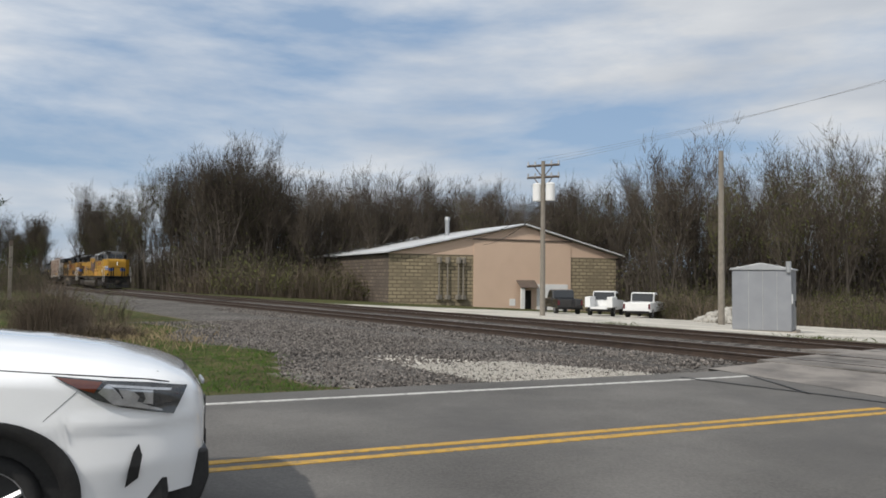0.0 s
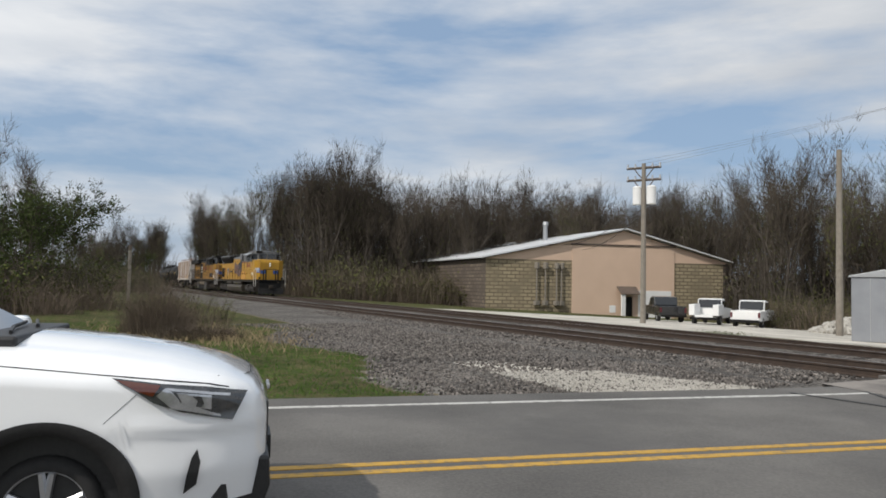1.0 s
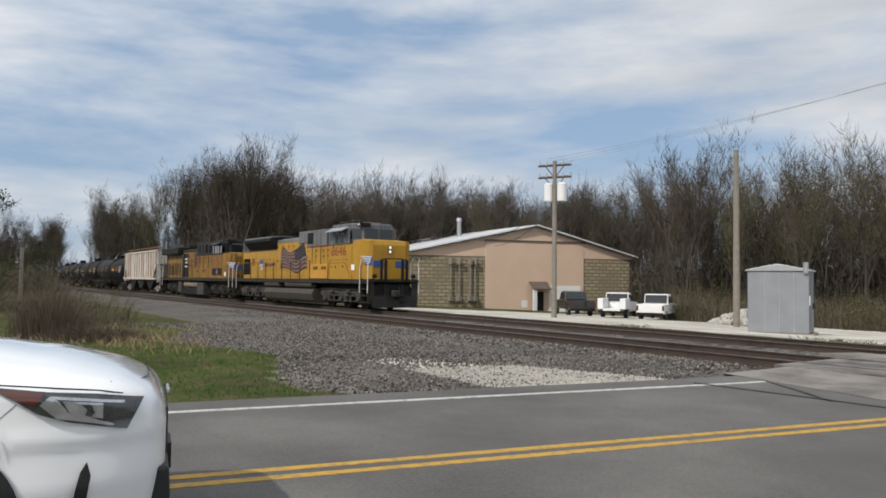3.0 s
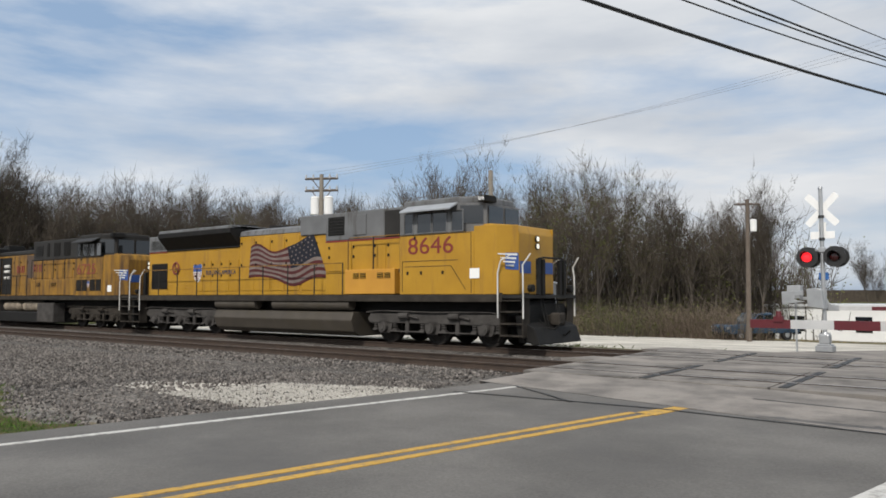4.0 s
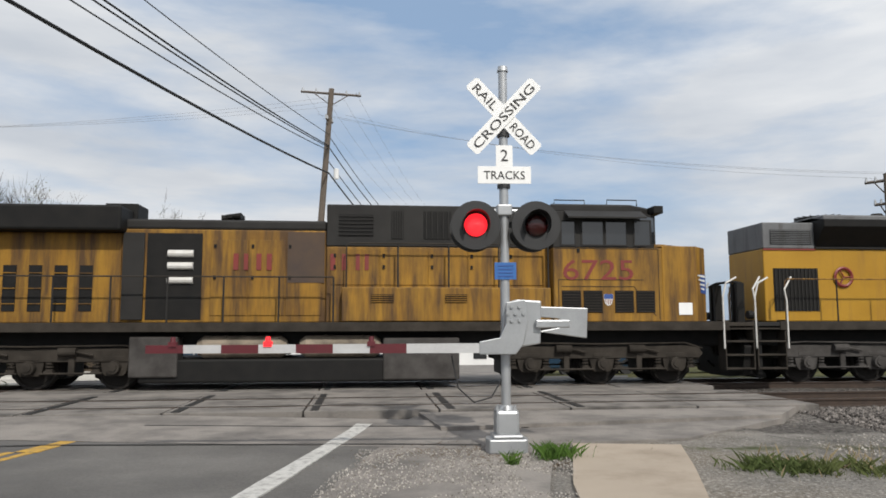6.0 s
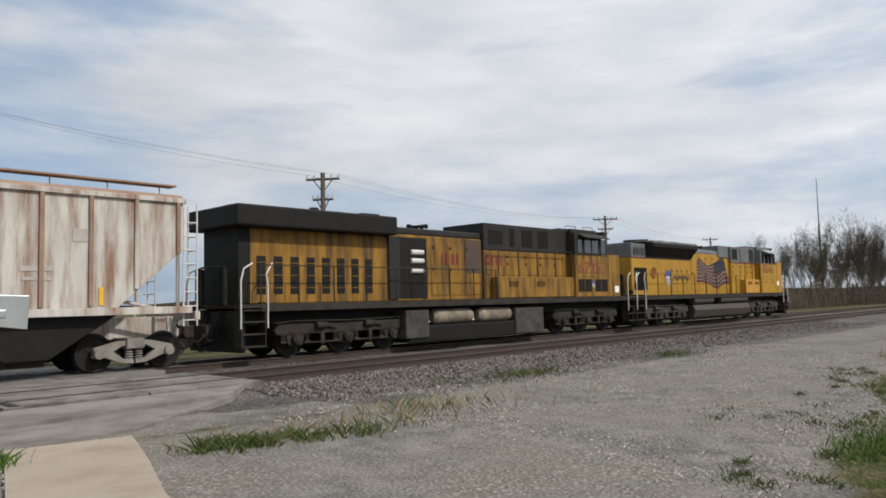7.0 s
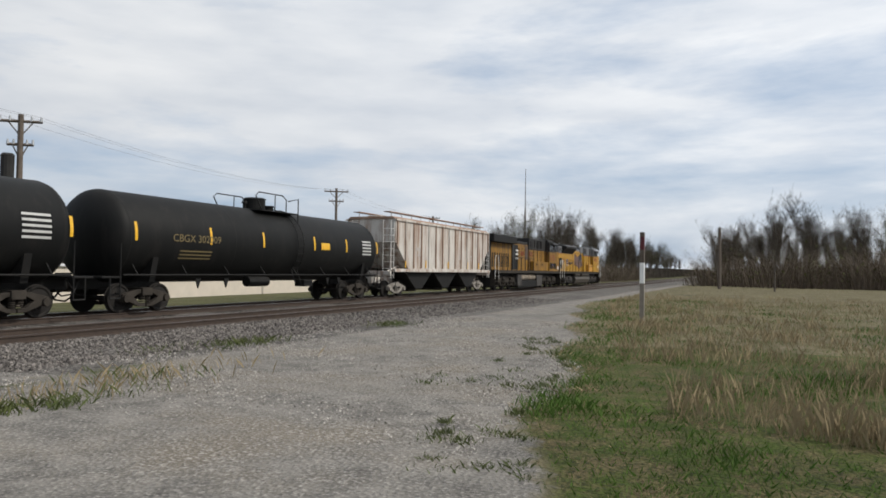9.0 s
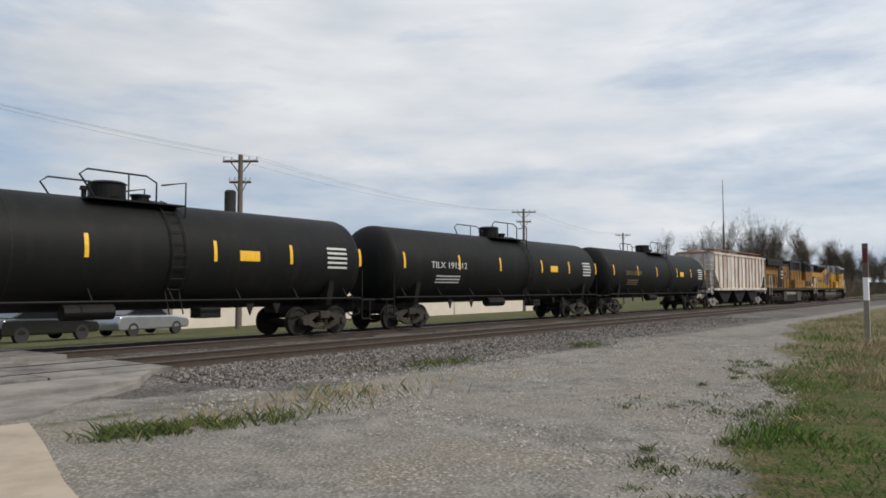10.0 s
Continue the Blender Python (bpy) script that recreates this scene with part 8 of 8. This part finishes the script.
BUSH = [thicket(80 + k, 4.2, 2.6, 150, 750, 2000, M["bark"], M["twig"], M["leaf"] if k else M["leaf_dark"], "shrub", "dense budding shrub with yellow-green leaves", 0.018, 0.3, 0.055) for k in range(2)]
SCRUB = [thicket(90 + k, 3.0, 2.2, 240, 900, 110, M["bramble"], M["bramble"], M["leaf"], "scrub", "tangled leafless brown scrub", 0.017, 0.35, 0.07) for k in range(2)]
BRAMBLE = thicket(99, 2.3, 1.5, 1500, 4200, 60, M["bramble"], M["bramble"], M["leaf_dark"], "bramble_mound", "dense tangle of dry brambles by the line", 0.007, 0.45, 0.04)
YOUNG = [thicket(110 + k, 10.0, 5.0, 110, 950, 200 + 350 * k, M["bark"], M["twig"], M["leaf"], "young_trees", "close stand of thin bare young trees", 0.055, 0.1, 0.1) for k in range(2)]
used = set()


def plant(kind, x, y, s=1.0, group="trees of the wood", sx=1.0):
    m = pose(x, y, land(x, y) - 0.05, 0, 0, random.uniform(0, 360)) @ Matrix.Diagonal((s * sx, s * sx, s, 1))
    if kind not in used:
        used.add(kind)
        kind.matrix_basis = m
        tagged(kind, group=group)
        return kind
    o = copy_thing(kind, Matrix.Identity(4))
    o.matrix_basis = m
    return o


def polar(az, d):
    a = radians(az)
    return d * math.sin(a), d * math.cos(a)


rs = random.Random(5)
# the wood behind the warehouse and the yard: three ranks
for rank, (d0, dd, h) in enumerate(((100, 6, 1.0), (112, 8, 1.05), (126, 8, 1.12))):
    az = -82.0
    while az < -44:
        x, y = polar(az, d0 + rs.uniform(-dd, dd))
        tall = 1.25 if -76 < az < -70 else (1.14 if az < -66 else 1.03)
        if y > 24 + bend(x) + 6:
            plant(rs.choice(KINDS[:5] if rs.random() < 0.9 else KINDS), x, y, h * tall * rs.uniform(0.84, 1.1))
        az += rs.uniform(0.62, 1.05)
for rank, (d0, dd) in enumerate(((74, 5), (84, 6), (96, 8))):
    az = -46.0
    while az < -14:
        x, y = polar(az, d0 + rs.uniform(-dd, dd) - (az + 46) * 0.25 + (28 if az < -38.5 else 0))
        plant(rs.choice(KINDS[2:]), x, y, rs.uniform(0.82, 1.08) * (1.02 if az > -36 else 1.14) * (0.8 if az > -24 else 1.0))
        az += rs.uniform(0.9, 1.5) * (1.0 if az < -38 else 1.35)
for k in range(60):
    x, y = polar(rs.uniform(-80, -18), rs.uniform(104, 140))
    if y > 34 + bend(x):
        plant(rs.choice(SCRUB), x, y, rs.uniform(2.0, 3.2), "undergrowth")
# young growth that closes the wood between the trunks
for k in range(115):
    az = rs.uniform(-82, -44)
    x, y = polar(az, rs.uniform(98, 128))
    if y > 31 + bend(x):
        plant(YOUNG[0] if rs.random() < 0.8 else YOUNG[1], x, y, rs.uniform(1.0, 1.5), "undergrowth")
for k in range(75):
    az = rs.uniform(-45, -13)
    x, y = polar(az, rs.uniform(76, 96) - (az + 46) * 0.25 + (26 if az < -38.5 else 0))
    plant(rs.choice(YOUNG), x, y, rs.uniform(0.85, 1.3), "undergrowth")
for k in range(44):
    x = -88 - 110 * rs.random()
    plant(rs.choice(YOUNG), x, bend(x) + 27 + rs.uniform(0, 9), rs.uniform(0.55, 0.95), "undergrowth")
# leaning trees with new leaves over the yard's end
for az, d, s in ((-30, 62, 0.85), (-26, 64, 0.92), (-22.5, 66, 0.72), (-19, 68, 0.6), (-34, 66, 0.8), (-16, 75, 0.55)):
    x, y = polar(az, d)
    plant(KINDS[5 + (int(d) % 2)], x, y, s)
# understorey along the wood's edge
for k in range(110):
    az = rs.uniform(-80, -39)
    x, y = polar(az, rs.uniform(86, 97) + (8 if az > -58 else 0))
    if y > 27 + bend(x):
        plant(rs.choice(SCRUB + SCRUB + [BUSH[1]]), x, y, rs.uniform(1.0, 2.0), "undergrowth")
for k in range(80):
    az = rs.uniform(-38, -15)
    x, y = polar(az, rs.uniform(58, 70) - (az + 44) * 0.15)
    plant(rs.choice(SCRUB + SCRUB + [BUSH[1]]), x, y, rs.uniform(0.55, 1.2), "undergrowth")
# trees and scrub on the near side of the line, left
for x, y, s in ((-47, -2.0, 0.78), (-52, -0.5, 0.85), (-54, -5, 0.9), (-44, -5, 0.7), (-66, -1.0, 0.8), (-62, -5, 0.85)):
    plant(rs.choice(GREEN), x, y, s, "trees left of the line")
for x, y, s in ((-70, -6, 0.9), (-76, -2, 0.85), (-66, -9, 0.85)):
    plant(rs.choice(KINDS), x, y, s, "trees left of the line")
for k in range(70):
    x = rs.uniform(-75, -38)
    plant(rs.choice(SCRUB + BUSH + BUSH), x, rs.uniform(-7.5, 0.6) - 0.02 * (x + 38), rs.uniform(0.7, 1.35), "undergrowth")
for k in range(34):
    x = -100 - 140 * rs.random()
    plant(rs.choice(KINDS), x, bend(x) + 26 + rs.uniform(0, 16), rs.uniform(1.0, 1.4), "trees left of the line")
for k in range(16):
    x = rs.uniform(-150, -80)
    plant(rs.choice(BUSH + SCRUB), x, 10.5 + bend(x) - rs.uniform(0, 5), rs.uniform(0.8, 1.3), "undergrowth")
for k in range(16):
    x, y = polar(rs.uniform(-84.8, -83.2), rs.uniform(290, 330))
    plant(rs.choice(KINDS + YOUNG), x, y, rs.uniform(1.2, 1.6), "trees left of the line")
for k in range(46):
    x, y = polar(rs.uniform(-89.5, -84.6), rs.uniform(135, 230))
    plant(rs.choice(KINDS + GREEN + YOUNG), x, y, rs.uniform(0.55, 0.85), "trees left of the line")
plant(BRAMBLE, -23.0, 2.6, 1.3, "undergrowth", 0.5)
plant(BRAMBLE, -25.0, 3.0, 0.7, "undergrowth", 0.9)
plant(BRAMBLE, -21.5, 3.6, 0.4, "undergrowth", 1.8)
plant(SCRUB[0], -27.0, 4.6, 0.4, "undergrowth")
plant(BUSH[1], -30.0, 5.0, 0.5, "undergrowth")
plant(BUSH[1], -33.0, 4.2, 0.45, "undergrowth")
for k in range(16):
    plant(rs.choice(SCRUB), rs.uniform(-46, -36), rs.uniform(-6.5, 2.6), rs.uniform(0.5, 0.75), "undergrowth")
# down the road
for k in range(26):
    az = rs.uniform(-12, 22)
    x, y = polar(az, rs.uniform(125, 165))
    plant(rs.choice(KINDS + GREEN), x, y, rs.uniform(0.5, 0.85), "trees down the road")
# both sides of the line towards the right
for k in range(75):
    x = 120 + 330 * rs.random() ** 1.2
    plant(rs.choice(KINDS), x, 29 + bend(x) + rs.uniform(0, 34), rs.uniform(0.65, 1.0), "trees along the line")
for k in range(65):
    x = 118 + 330 * rs.random() ** 1.2
    y = bend(x) + 7 - rs.uniform(0, 34)
    plant(rs.choice(KINDS), x, y, rs.uniform(0.6, 0.95), "trees along the line")
for k in range(46):
    plant(rs.choice(KINDS), rs.uniform(108, 165), rs.uniform(-85, -8), rs.uniform(0.4, 0.66), "trees along the line")
for k in range(80):
    x = rs.uniform(98, 260)
    side = rs.random() < 0.62
    plant(rs.choice(SCRUB), x, bend(x) + (rs.uniform(-40, 5) if side else rs.uniform(27, 45)), rs.uniform(1.1, 2.2), "undergrowth")
for k in range(64):
    y = 5 - 75 * rs.random()
    plant(rs.choice(SCRUB), 103 + rs.uniform(0, 12) + max(0, y) * 2, y, rs.uniform(1.5, 2.6), "undergrowth")
for k in range(80):
    plant(rs.choice(YOUNG), rs.uniform(112, 168), rs.uniform(-85, 0), rs.uniform(0.38, 0.6), "undergrowth")
for k in range(34):
    x = rs.uniform(170, 460)
    plant(rs.choice(KINDS), x, bend(x) + (27 + rs.uniform(0, 9) if k % 2 else 8 - rs.uniform(0, 9)), rs.uniform(0.7, 0.95), "trees along the line")
for k in range(80):
    x = rs.uniform(125, 430)
    plant(YOUNG[0], x, bend(x) + rs.choice((rs.uniform(-34, 3), rs.uniform(31, 60))), rs.uniform(0.5, 0.8), "undergrowth")
plant(KINDS[2], 80, -2.2, 0.6, "trees along the line")
plant(KINDS[3], 95, 3.6, 0.5, "trees along the line")
bm = B()
tube(bm, (88, 3.2, -0.2), (88, 3.2, 6.8), 0.2, 0.16, 8)
single("old_pole", bm, M["pole_wood"], "short dark timber pole by the field", "post")

# distant woods as a low rim of land
bm = B()
ring = []
for i in range(120):
    a = 2 * math.pi * i / 120
    r = 520
    ring.append((bm.verts.new((r * math.sin(a), r * math.cos(a), -3)), bm.verts.new((r * math.sin(a), r * math.cos(a), 5 + 3 * noise.noise(Vector((math.sin(a) * 9, math.cos(a) * 9, 0))))), bm.verts.new(((r + 60) * math.sin(a), (r + 60) * math.cos(a), -3))))
for i in range(120):
    j = (i + 1) % 120
    bm.faces.new((ring[i][0], ring[j][0], ring[j][1], ring[i][1]))
    bm.faces.new((ring[i][1], ring[j][1], ring[j][2], ring[i][2]))
single("distant_woods", bm, M["twig"], "hazy bare woods along the horizon", "backdrop", kind="structure")


# ---- grass, weeds and stones ----
def blades(name, material, label, spots, h0, h1, w, lean=0.35, lift=-0.08):
    verts, faces = [], []
    for x, y, s in spots:
        z = land(x, y) + lift
        a = random.uniform(0, 6.283)
        h = random.uniform(h0, h1) * s
        dx, dy = math.cos(a) * w, math.sin(a) * w
        lx, ly = random.gauss(0, lean) * h, random.gauss(0, lean) * h
        i = len(verts)
        verts += [(x - dx, y - dy, z), (x + dx, y + dy, z), (x + dx * 0.6 + lx * 0.4, y + dy * 0.6 + ly * 0.4, z + h * 0.6), (x + lx, y + ly, z + h)]
        faces += [(i, i + 1, i + 2), (i, i + 2, i + 3)]
    me = bpy.data.meshes.new(name)
    me.from_pydata(verts, [], faces)
    me.materials.append(material)
    ob = new(name, me)
    return tagged(ob, label, "grass", kind="stuff")


def field(n, x0, x1, clump):
    out = []
    while len(out) < n:
        x = x0 + (x1 - x0) * random.random() ** 1.5
        e = lane_edge(x)
        y = random.uniform(-2 - 0.55 * x, e + 0.3)
        d = noise.noise(Vector((x * clump, y * clump, 3)))
        edge = soft(e + 0.25 - y, 0, 0.8)
        if random.random() < (0.25 + 0.9 * max(0, d + 0.3)) * edge:
            out.append((x, y, 0.6 + 0.5 * max(0, d)))
    return out


near_green = [(x, y, s) for x, y, s in field(60000, 4.5, 16, 0.5)]
blades("near_grass", M["grass"], "short rough grass at the lane's edge", near_green, 0.05, 0.17, 0.0045)
blades("field_grass", M["grass"], "rough green grass of the field", field(85000, 4.5, 48, 0.5), 0.07, 0.26, 0.005)
dry_short = [(x, y, s) for x, y, s in field(60000, 4.8, 50, 1.3)]
blades("dry_thatch", M["grass_dry"], "short dead grass mixed through the field", dry_short, 0.04, 0.17, 0.0022, 0.7)
dry_spots = [(x, y, s) for x, y, s in field(70000, 6.0, 55, 0.8) if y < lane_edge(x) - 0.8 - 8.0 / x and x - 0.5 * y > 8.5 and noise.noise(Vector((x * 0.35, y * 0.45, 9))) + random.gauss(0, 0.25) > 0.02]
blades("dry_stalks", M["grass_dry"], "tall dry stalks standing in the field", dry_spots, 0.15, 0.6, 0.0012, 0.22)
verge = []
while len(verge) < 45000:
    x, y = random.uniform(-30, -9.6), random.uniform(-1.0, 6.2)
    ro = (Vector((x, y, 0)) - road_point(0, 0)).dot(ROAD_RIGHT)
    if ro < -4.25 and y < 5.3 - 0.05 * (x + 10) + 0.6 * math.sin(x * 0.7) + random.gauss(0, 0.15) and (x > -20 or random.random() < 0.5):
        verge.append((x, y, 1.0))
blades("verge_grass", M["grass"], "fresh green verge grass beside the road", verge, 0.05, 0.15, 0.005)
tufts = []
for cx, cy, r, n in ((4.45, 8.2, 0.16, 900), (4.8, 8.0, 0.25, 1000), (5.2, 7.95, 0.25, 900), (5.7, 7.75, 0.3, 700), (6.3, 7.6, 0.3, 300), (7.2, 7.7, 0.5, 160), (8.5, 8.6, 0.7, 250), (13.6, 10.2, 0.45, 700), (20.0, 10.0, 0.5, 500),
                     (12, 10.6, 0.8, 200), (-20, 22.6, 0.6, 500), (-12, 23, 0.8, 500), (-8, 22.8, 0.5, 400)):
    for k in range(n):
        x, y = random.gauss(cx, r), random.gauss(cy, r * 0.6)
        if noise.noise(Vector((x * 3.1, y * 3.1, 2))) > random.uniform(-0.35, 0.15):
            tufts.append((x, y, random.uniform(0.5, 1.1)))
for k in range(40):
    cx = 5.4 + 13 * random.random() ** 1.4
    cy = lane_edge(cx) + abs(random.gauss(0, 0.75))
    r, n = random.uniform(0.04, 0.13), random.randint(25, 90)
    for i in range(n):
        tufts.append((random.gauss(cx, r), random.gauss(cy, r), random.uniform(0.25, 0.55)))
blades("weed_tufts", M["weed"], "green weed tufts at the gravel's edge", tufts, 0.05, 0.2, 0.006, 0.6, -0.03)
tufts = []
for cx, cy, r, n in ((2.42, 8.95, 0.12, 230), (2.25, 8.75, 0.08, 90), (1.75, 8.5, 0.05, 60)):
    for k in range(n):
        tufts.append((random.gauss(cx, r), random.gauss(cy, r * 0.7), 1.0))
blades("signal_weeds", M["grass"], "bright green weeds beside the signal's base", tufts, 0.06, 0.2, 0.005, 0.5, 0.03)
dry_t = []
for cx, cy, rx, ry, n in ((7.0, 8.3, 2.2, 0.4, 500), (-24, 3.5, 2.2, 1.2, 2600), (-20.5, 4.4, 1.8, 0.8, 1500), (-22, 57, 9, 2.5, 1800)):
    for k in range(n):
        x, y = random.gauss(cx, rx), random.gauss(cy, ry)
        if not 0 < x < 4.5:
            dry_t.append((x, y, 1.0))
blades("dry_weeds", M["grass_dry"], "thin dry weeds", dry_t, 0.05, 0.3, 0.0035)


def stones(name, material, label, spots, s0, s1):
    base = [Vector(v) for v in ((1, 0, 0), (-1, 0, 0), (0, 1, 0), (0, -1, 0), (0, 0, 1), (0, 0, -1))]
    tri = [(0, 2, 4), (2, 1, 4), (1, 3, 4), (3, 0, 4), (2, 0, 5), (1, 2, 5), (3, 1, 5), (0, 3, 5)]
    verts, faces = [], []
    for x, y, z in spots:
        s = random.uniform(s0, s1)
        m = Euler((random.uniform(0, 6), random.uniform(0, 6), random.uniform(0, 6))).to_matrix()
        i = len(verts)
        for v in base:
            q = m @ Vector((v.x * random.uniform(0.7, 1.2), v.y * random.uniform(0.6, 1.1), v.z * random.uniform(0.5, 0.9))) * s
            verts.append((x + q.x, y + q.y, z + q.z))
        faces += [(i + a, i + b, i + c) for a, b, c in tri]
    me = bpy.data.meshes.new(name)
    me.from_pydata(verts, [], faces)
    me.materials.append(material)
    ob = new(name, me)
    return tagged(ob, label, "stones", kind="stuff")


def island_mat(name, c1, c2):
    m = mat(name, c1, c2, 9, 0.95, bump=0.2, spec=0.15)
    n, l = m.node_tree.nodes, m.node_tree.links
    g = n.new("ShaderNodeNewGeometry")
    rp = n.new("ShaderNodeValToRGB")
    rp.color_ramp.elements[0].color, rp.color_ramp.elements[1].color = (*c1, 1), (*c2, 1)
    l.new(g.outputs["Random Per Island"], rp.inputs["Fac"])
    l.new(rp.outputs["Color"], n["Principled BSDF"].inputs["Base Color"])
    return m


M["stone_mix"] = island_mat("mixed_ballast", (0.04, 0.036, 0.034), (0.23, 0.208, 0.19))
M["gravel_mix"] = island_mat("mixed_gravel", (0.13, 0.118, 0.105), (0.46, 0.43, 0.39))
spots = []
while len(spots) < 32000:
    x = random.choice((random.uniform(8.2, 45), random.uniform(8.2, 22), random.uniform(-40, -9.0)))
    y = random.uniform(10.6 if x > 0 else 9.8, 13.9)
    spots.append((x, y, (-0.11 if y < 12.3 else -0.13 + 0.07 * min(1, (y - 12.3) / 0.6)) + random.uniform(-0.01, 0.02)))
stones("ballast_stones", M["stone_mix"], "loose grey ballast stones beside the track", spots, 0.022, 0.058)
spots = []
while len(spots) < 9000:
    x = random.uniform(-38, 45)
    if -9 < x < 8.3:
        continue
    y = random.choice((random.uniform(13.8, 16.2), random.uniform(16.3, 18.2)))
    spots.append((x, y, -0.075))
stones("ballast_stones", M["stone_mix"], "grey ballast stones between the ties", spots, 0.02, 0.045)
spots = []
while len(spots) < 22000:
    x = 4.0 + 22 * random.random() ** 1.6
    y = random.uniform(lane_edge(x) - 0.2, 10.8)
    if x < 5 and y > 6.0:
        continue
    across = y - lane_edge(x)
    rut = min(abs(across - 1.3), abs(across - 3.0)) < 0.38 + 0.1 * math.sin(x * 0.9)
    if random.random() < (0.72 if rut else 0.1) or noise.noise(Vector((x * 0.4, y * 0.9, 7))) < random.uniform(-0.7, 0.1):
        continue
    spots.append((x, y, land(x, y) - 0.06 + random.uniform(0, 0.012)))
stones("lane_gravel", M["gravel_mix"], "pale crushed gravel on the lane", spots, 0.009, 0.027)
spots = []
while len(spots) < 18000:
    x, y = random.uniform(-28, -8.6), random.uniform(4.5, 11.5)
    ro = (Vector((x, y, 0)) - road_point(0, 0)).dot(ROAD_RIGHT)
    if ro > -4.1 or y < 5.2 - 0.05 * (x + 10) + 0.6 * math.sin(x * 0.7):
        continue
    spots.append((x, y, land(x, y) + random.uniform(0, 0.02)))
stones("verge_gravel", M["stone_mix"], "grey crushed stone between road and track", spots, 0.015, 0.045)
spots = []
while len(spots) < 6000:
    x = random.uniform(-14, -7.6)
    y = random.uniform(7.2, 11.8)
    ro = (Vector((x, y, 0)) - road_point(0, 0)).dot(ROAD_RIGHT)
    if -6.8 < ro < -4.05 and y < 9.9 + 0.36 * (x + 10):
        spots.append((x, y, land(x, y) + random.uniform(0.0, 0.03)))
stones("limestone_edge", M["stone_light"], "pale limestone along the road's edge", spots, 0.012, 0.035)

spots = []
for k in range(7000):
    y = random.uniform(4.6, 9.7)
    x = random.uniform(-0.9 + 0.17 * (y - 4.5), 1.5 + 0.24 * (y - 4.5))
    if noise.noise(Vector((x * 1.3, y * 1.3, 4))) > -0.25:
        spots.append((x, y, -0.008))
stones("shoulder_gravel", M["gravel_mix"], "loose gravel over the shoulder by the signal", spots, 0.006, 0.017)
dry_s = [(random.gauss(1.3, 0.7), random.gauss(9.2, 0.45), 1.0) for k in range(1500)]
blades("shoulder_weeds", M["bramble"], "low dead weeds round the signal's base", dry_s, 0.08, 0.16, 0.003, 0.8)


# ---- movement ----
def train_pose(x):
    """A rail vehicle's pose with its middle at x along the curve."""
    y = TRACK_Y[1] + bend(x)
    slope = (bend(x + 1) - bend(x - 1)) / 2
    return pose(x, y, RAIL_Z, 0, 0, math.degrees(math.atan(slope)))


def motions():
    # seconds, and where the leading coupler is along the track
    run = [(0, -96.0), (1, -74.6), (2, -53.4), (3.5, -21.8), (4, -10.7), (4.5, -0.1), (5, 10.0), (5.5, 20.1), (7, 53.4), (8, 74.6), (9, 95.6), (10, 117.6)]
    for vehicle, offset in TRAIN:
        walk(vehicle, [(t, train_pose(x + offset)) for t, x in run])
    for wheel, radius in WHEELS:
        base = wheel.matrix_basis.translation.copy()
        rows, steps = [], 300
        for i in range(steps + 1):
            t = 10.0 * i / steps
            rows.append((t, Matrix.Translation(base) @ Matrix.Rotation(21.3 * t / radius, 4, "Y")))
        walk(wheel, rows)


motions()
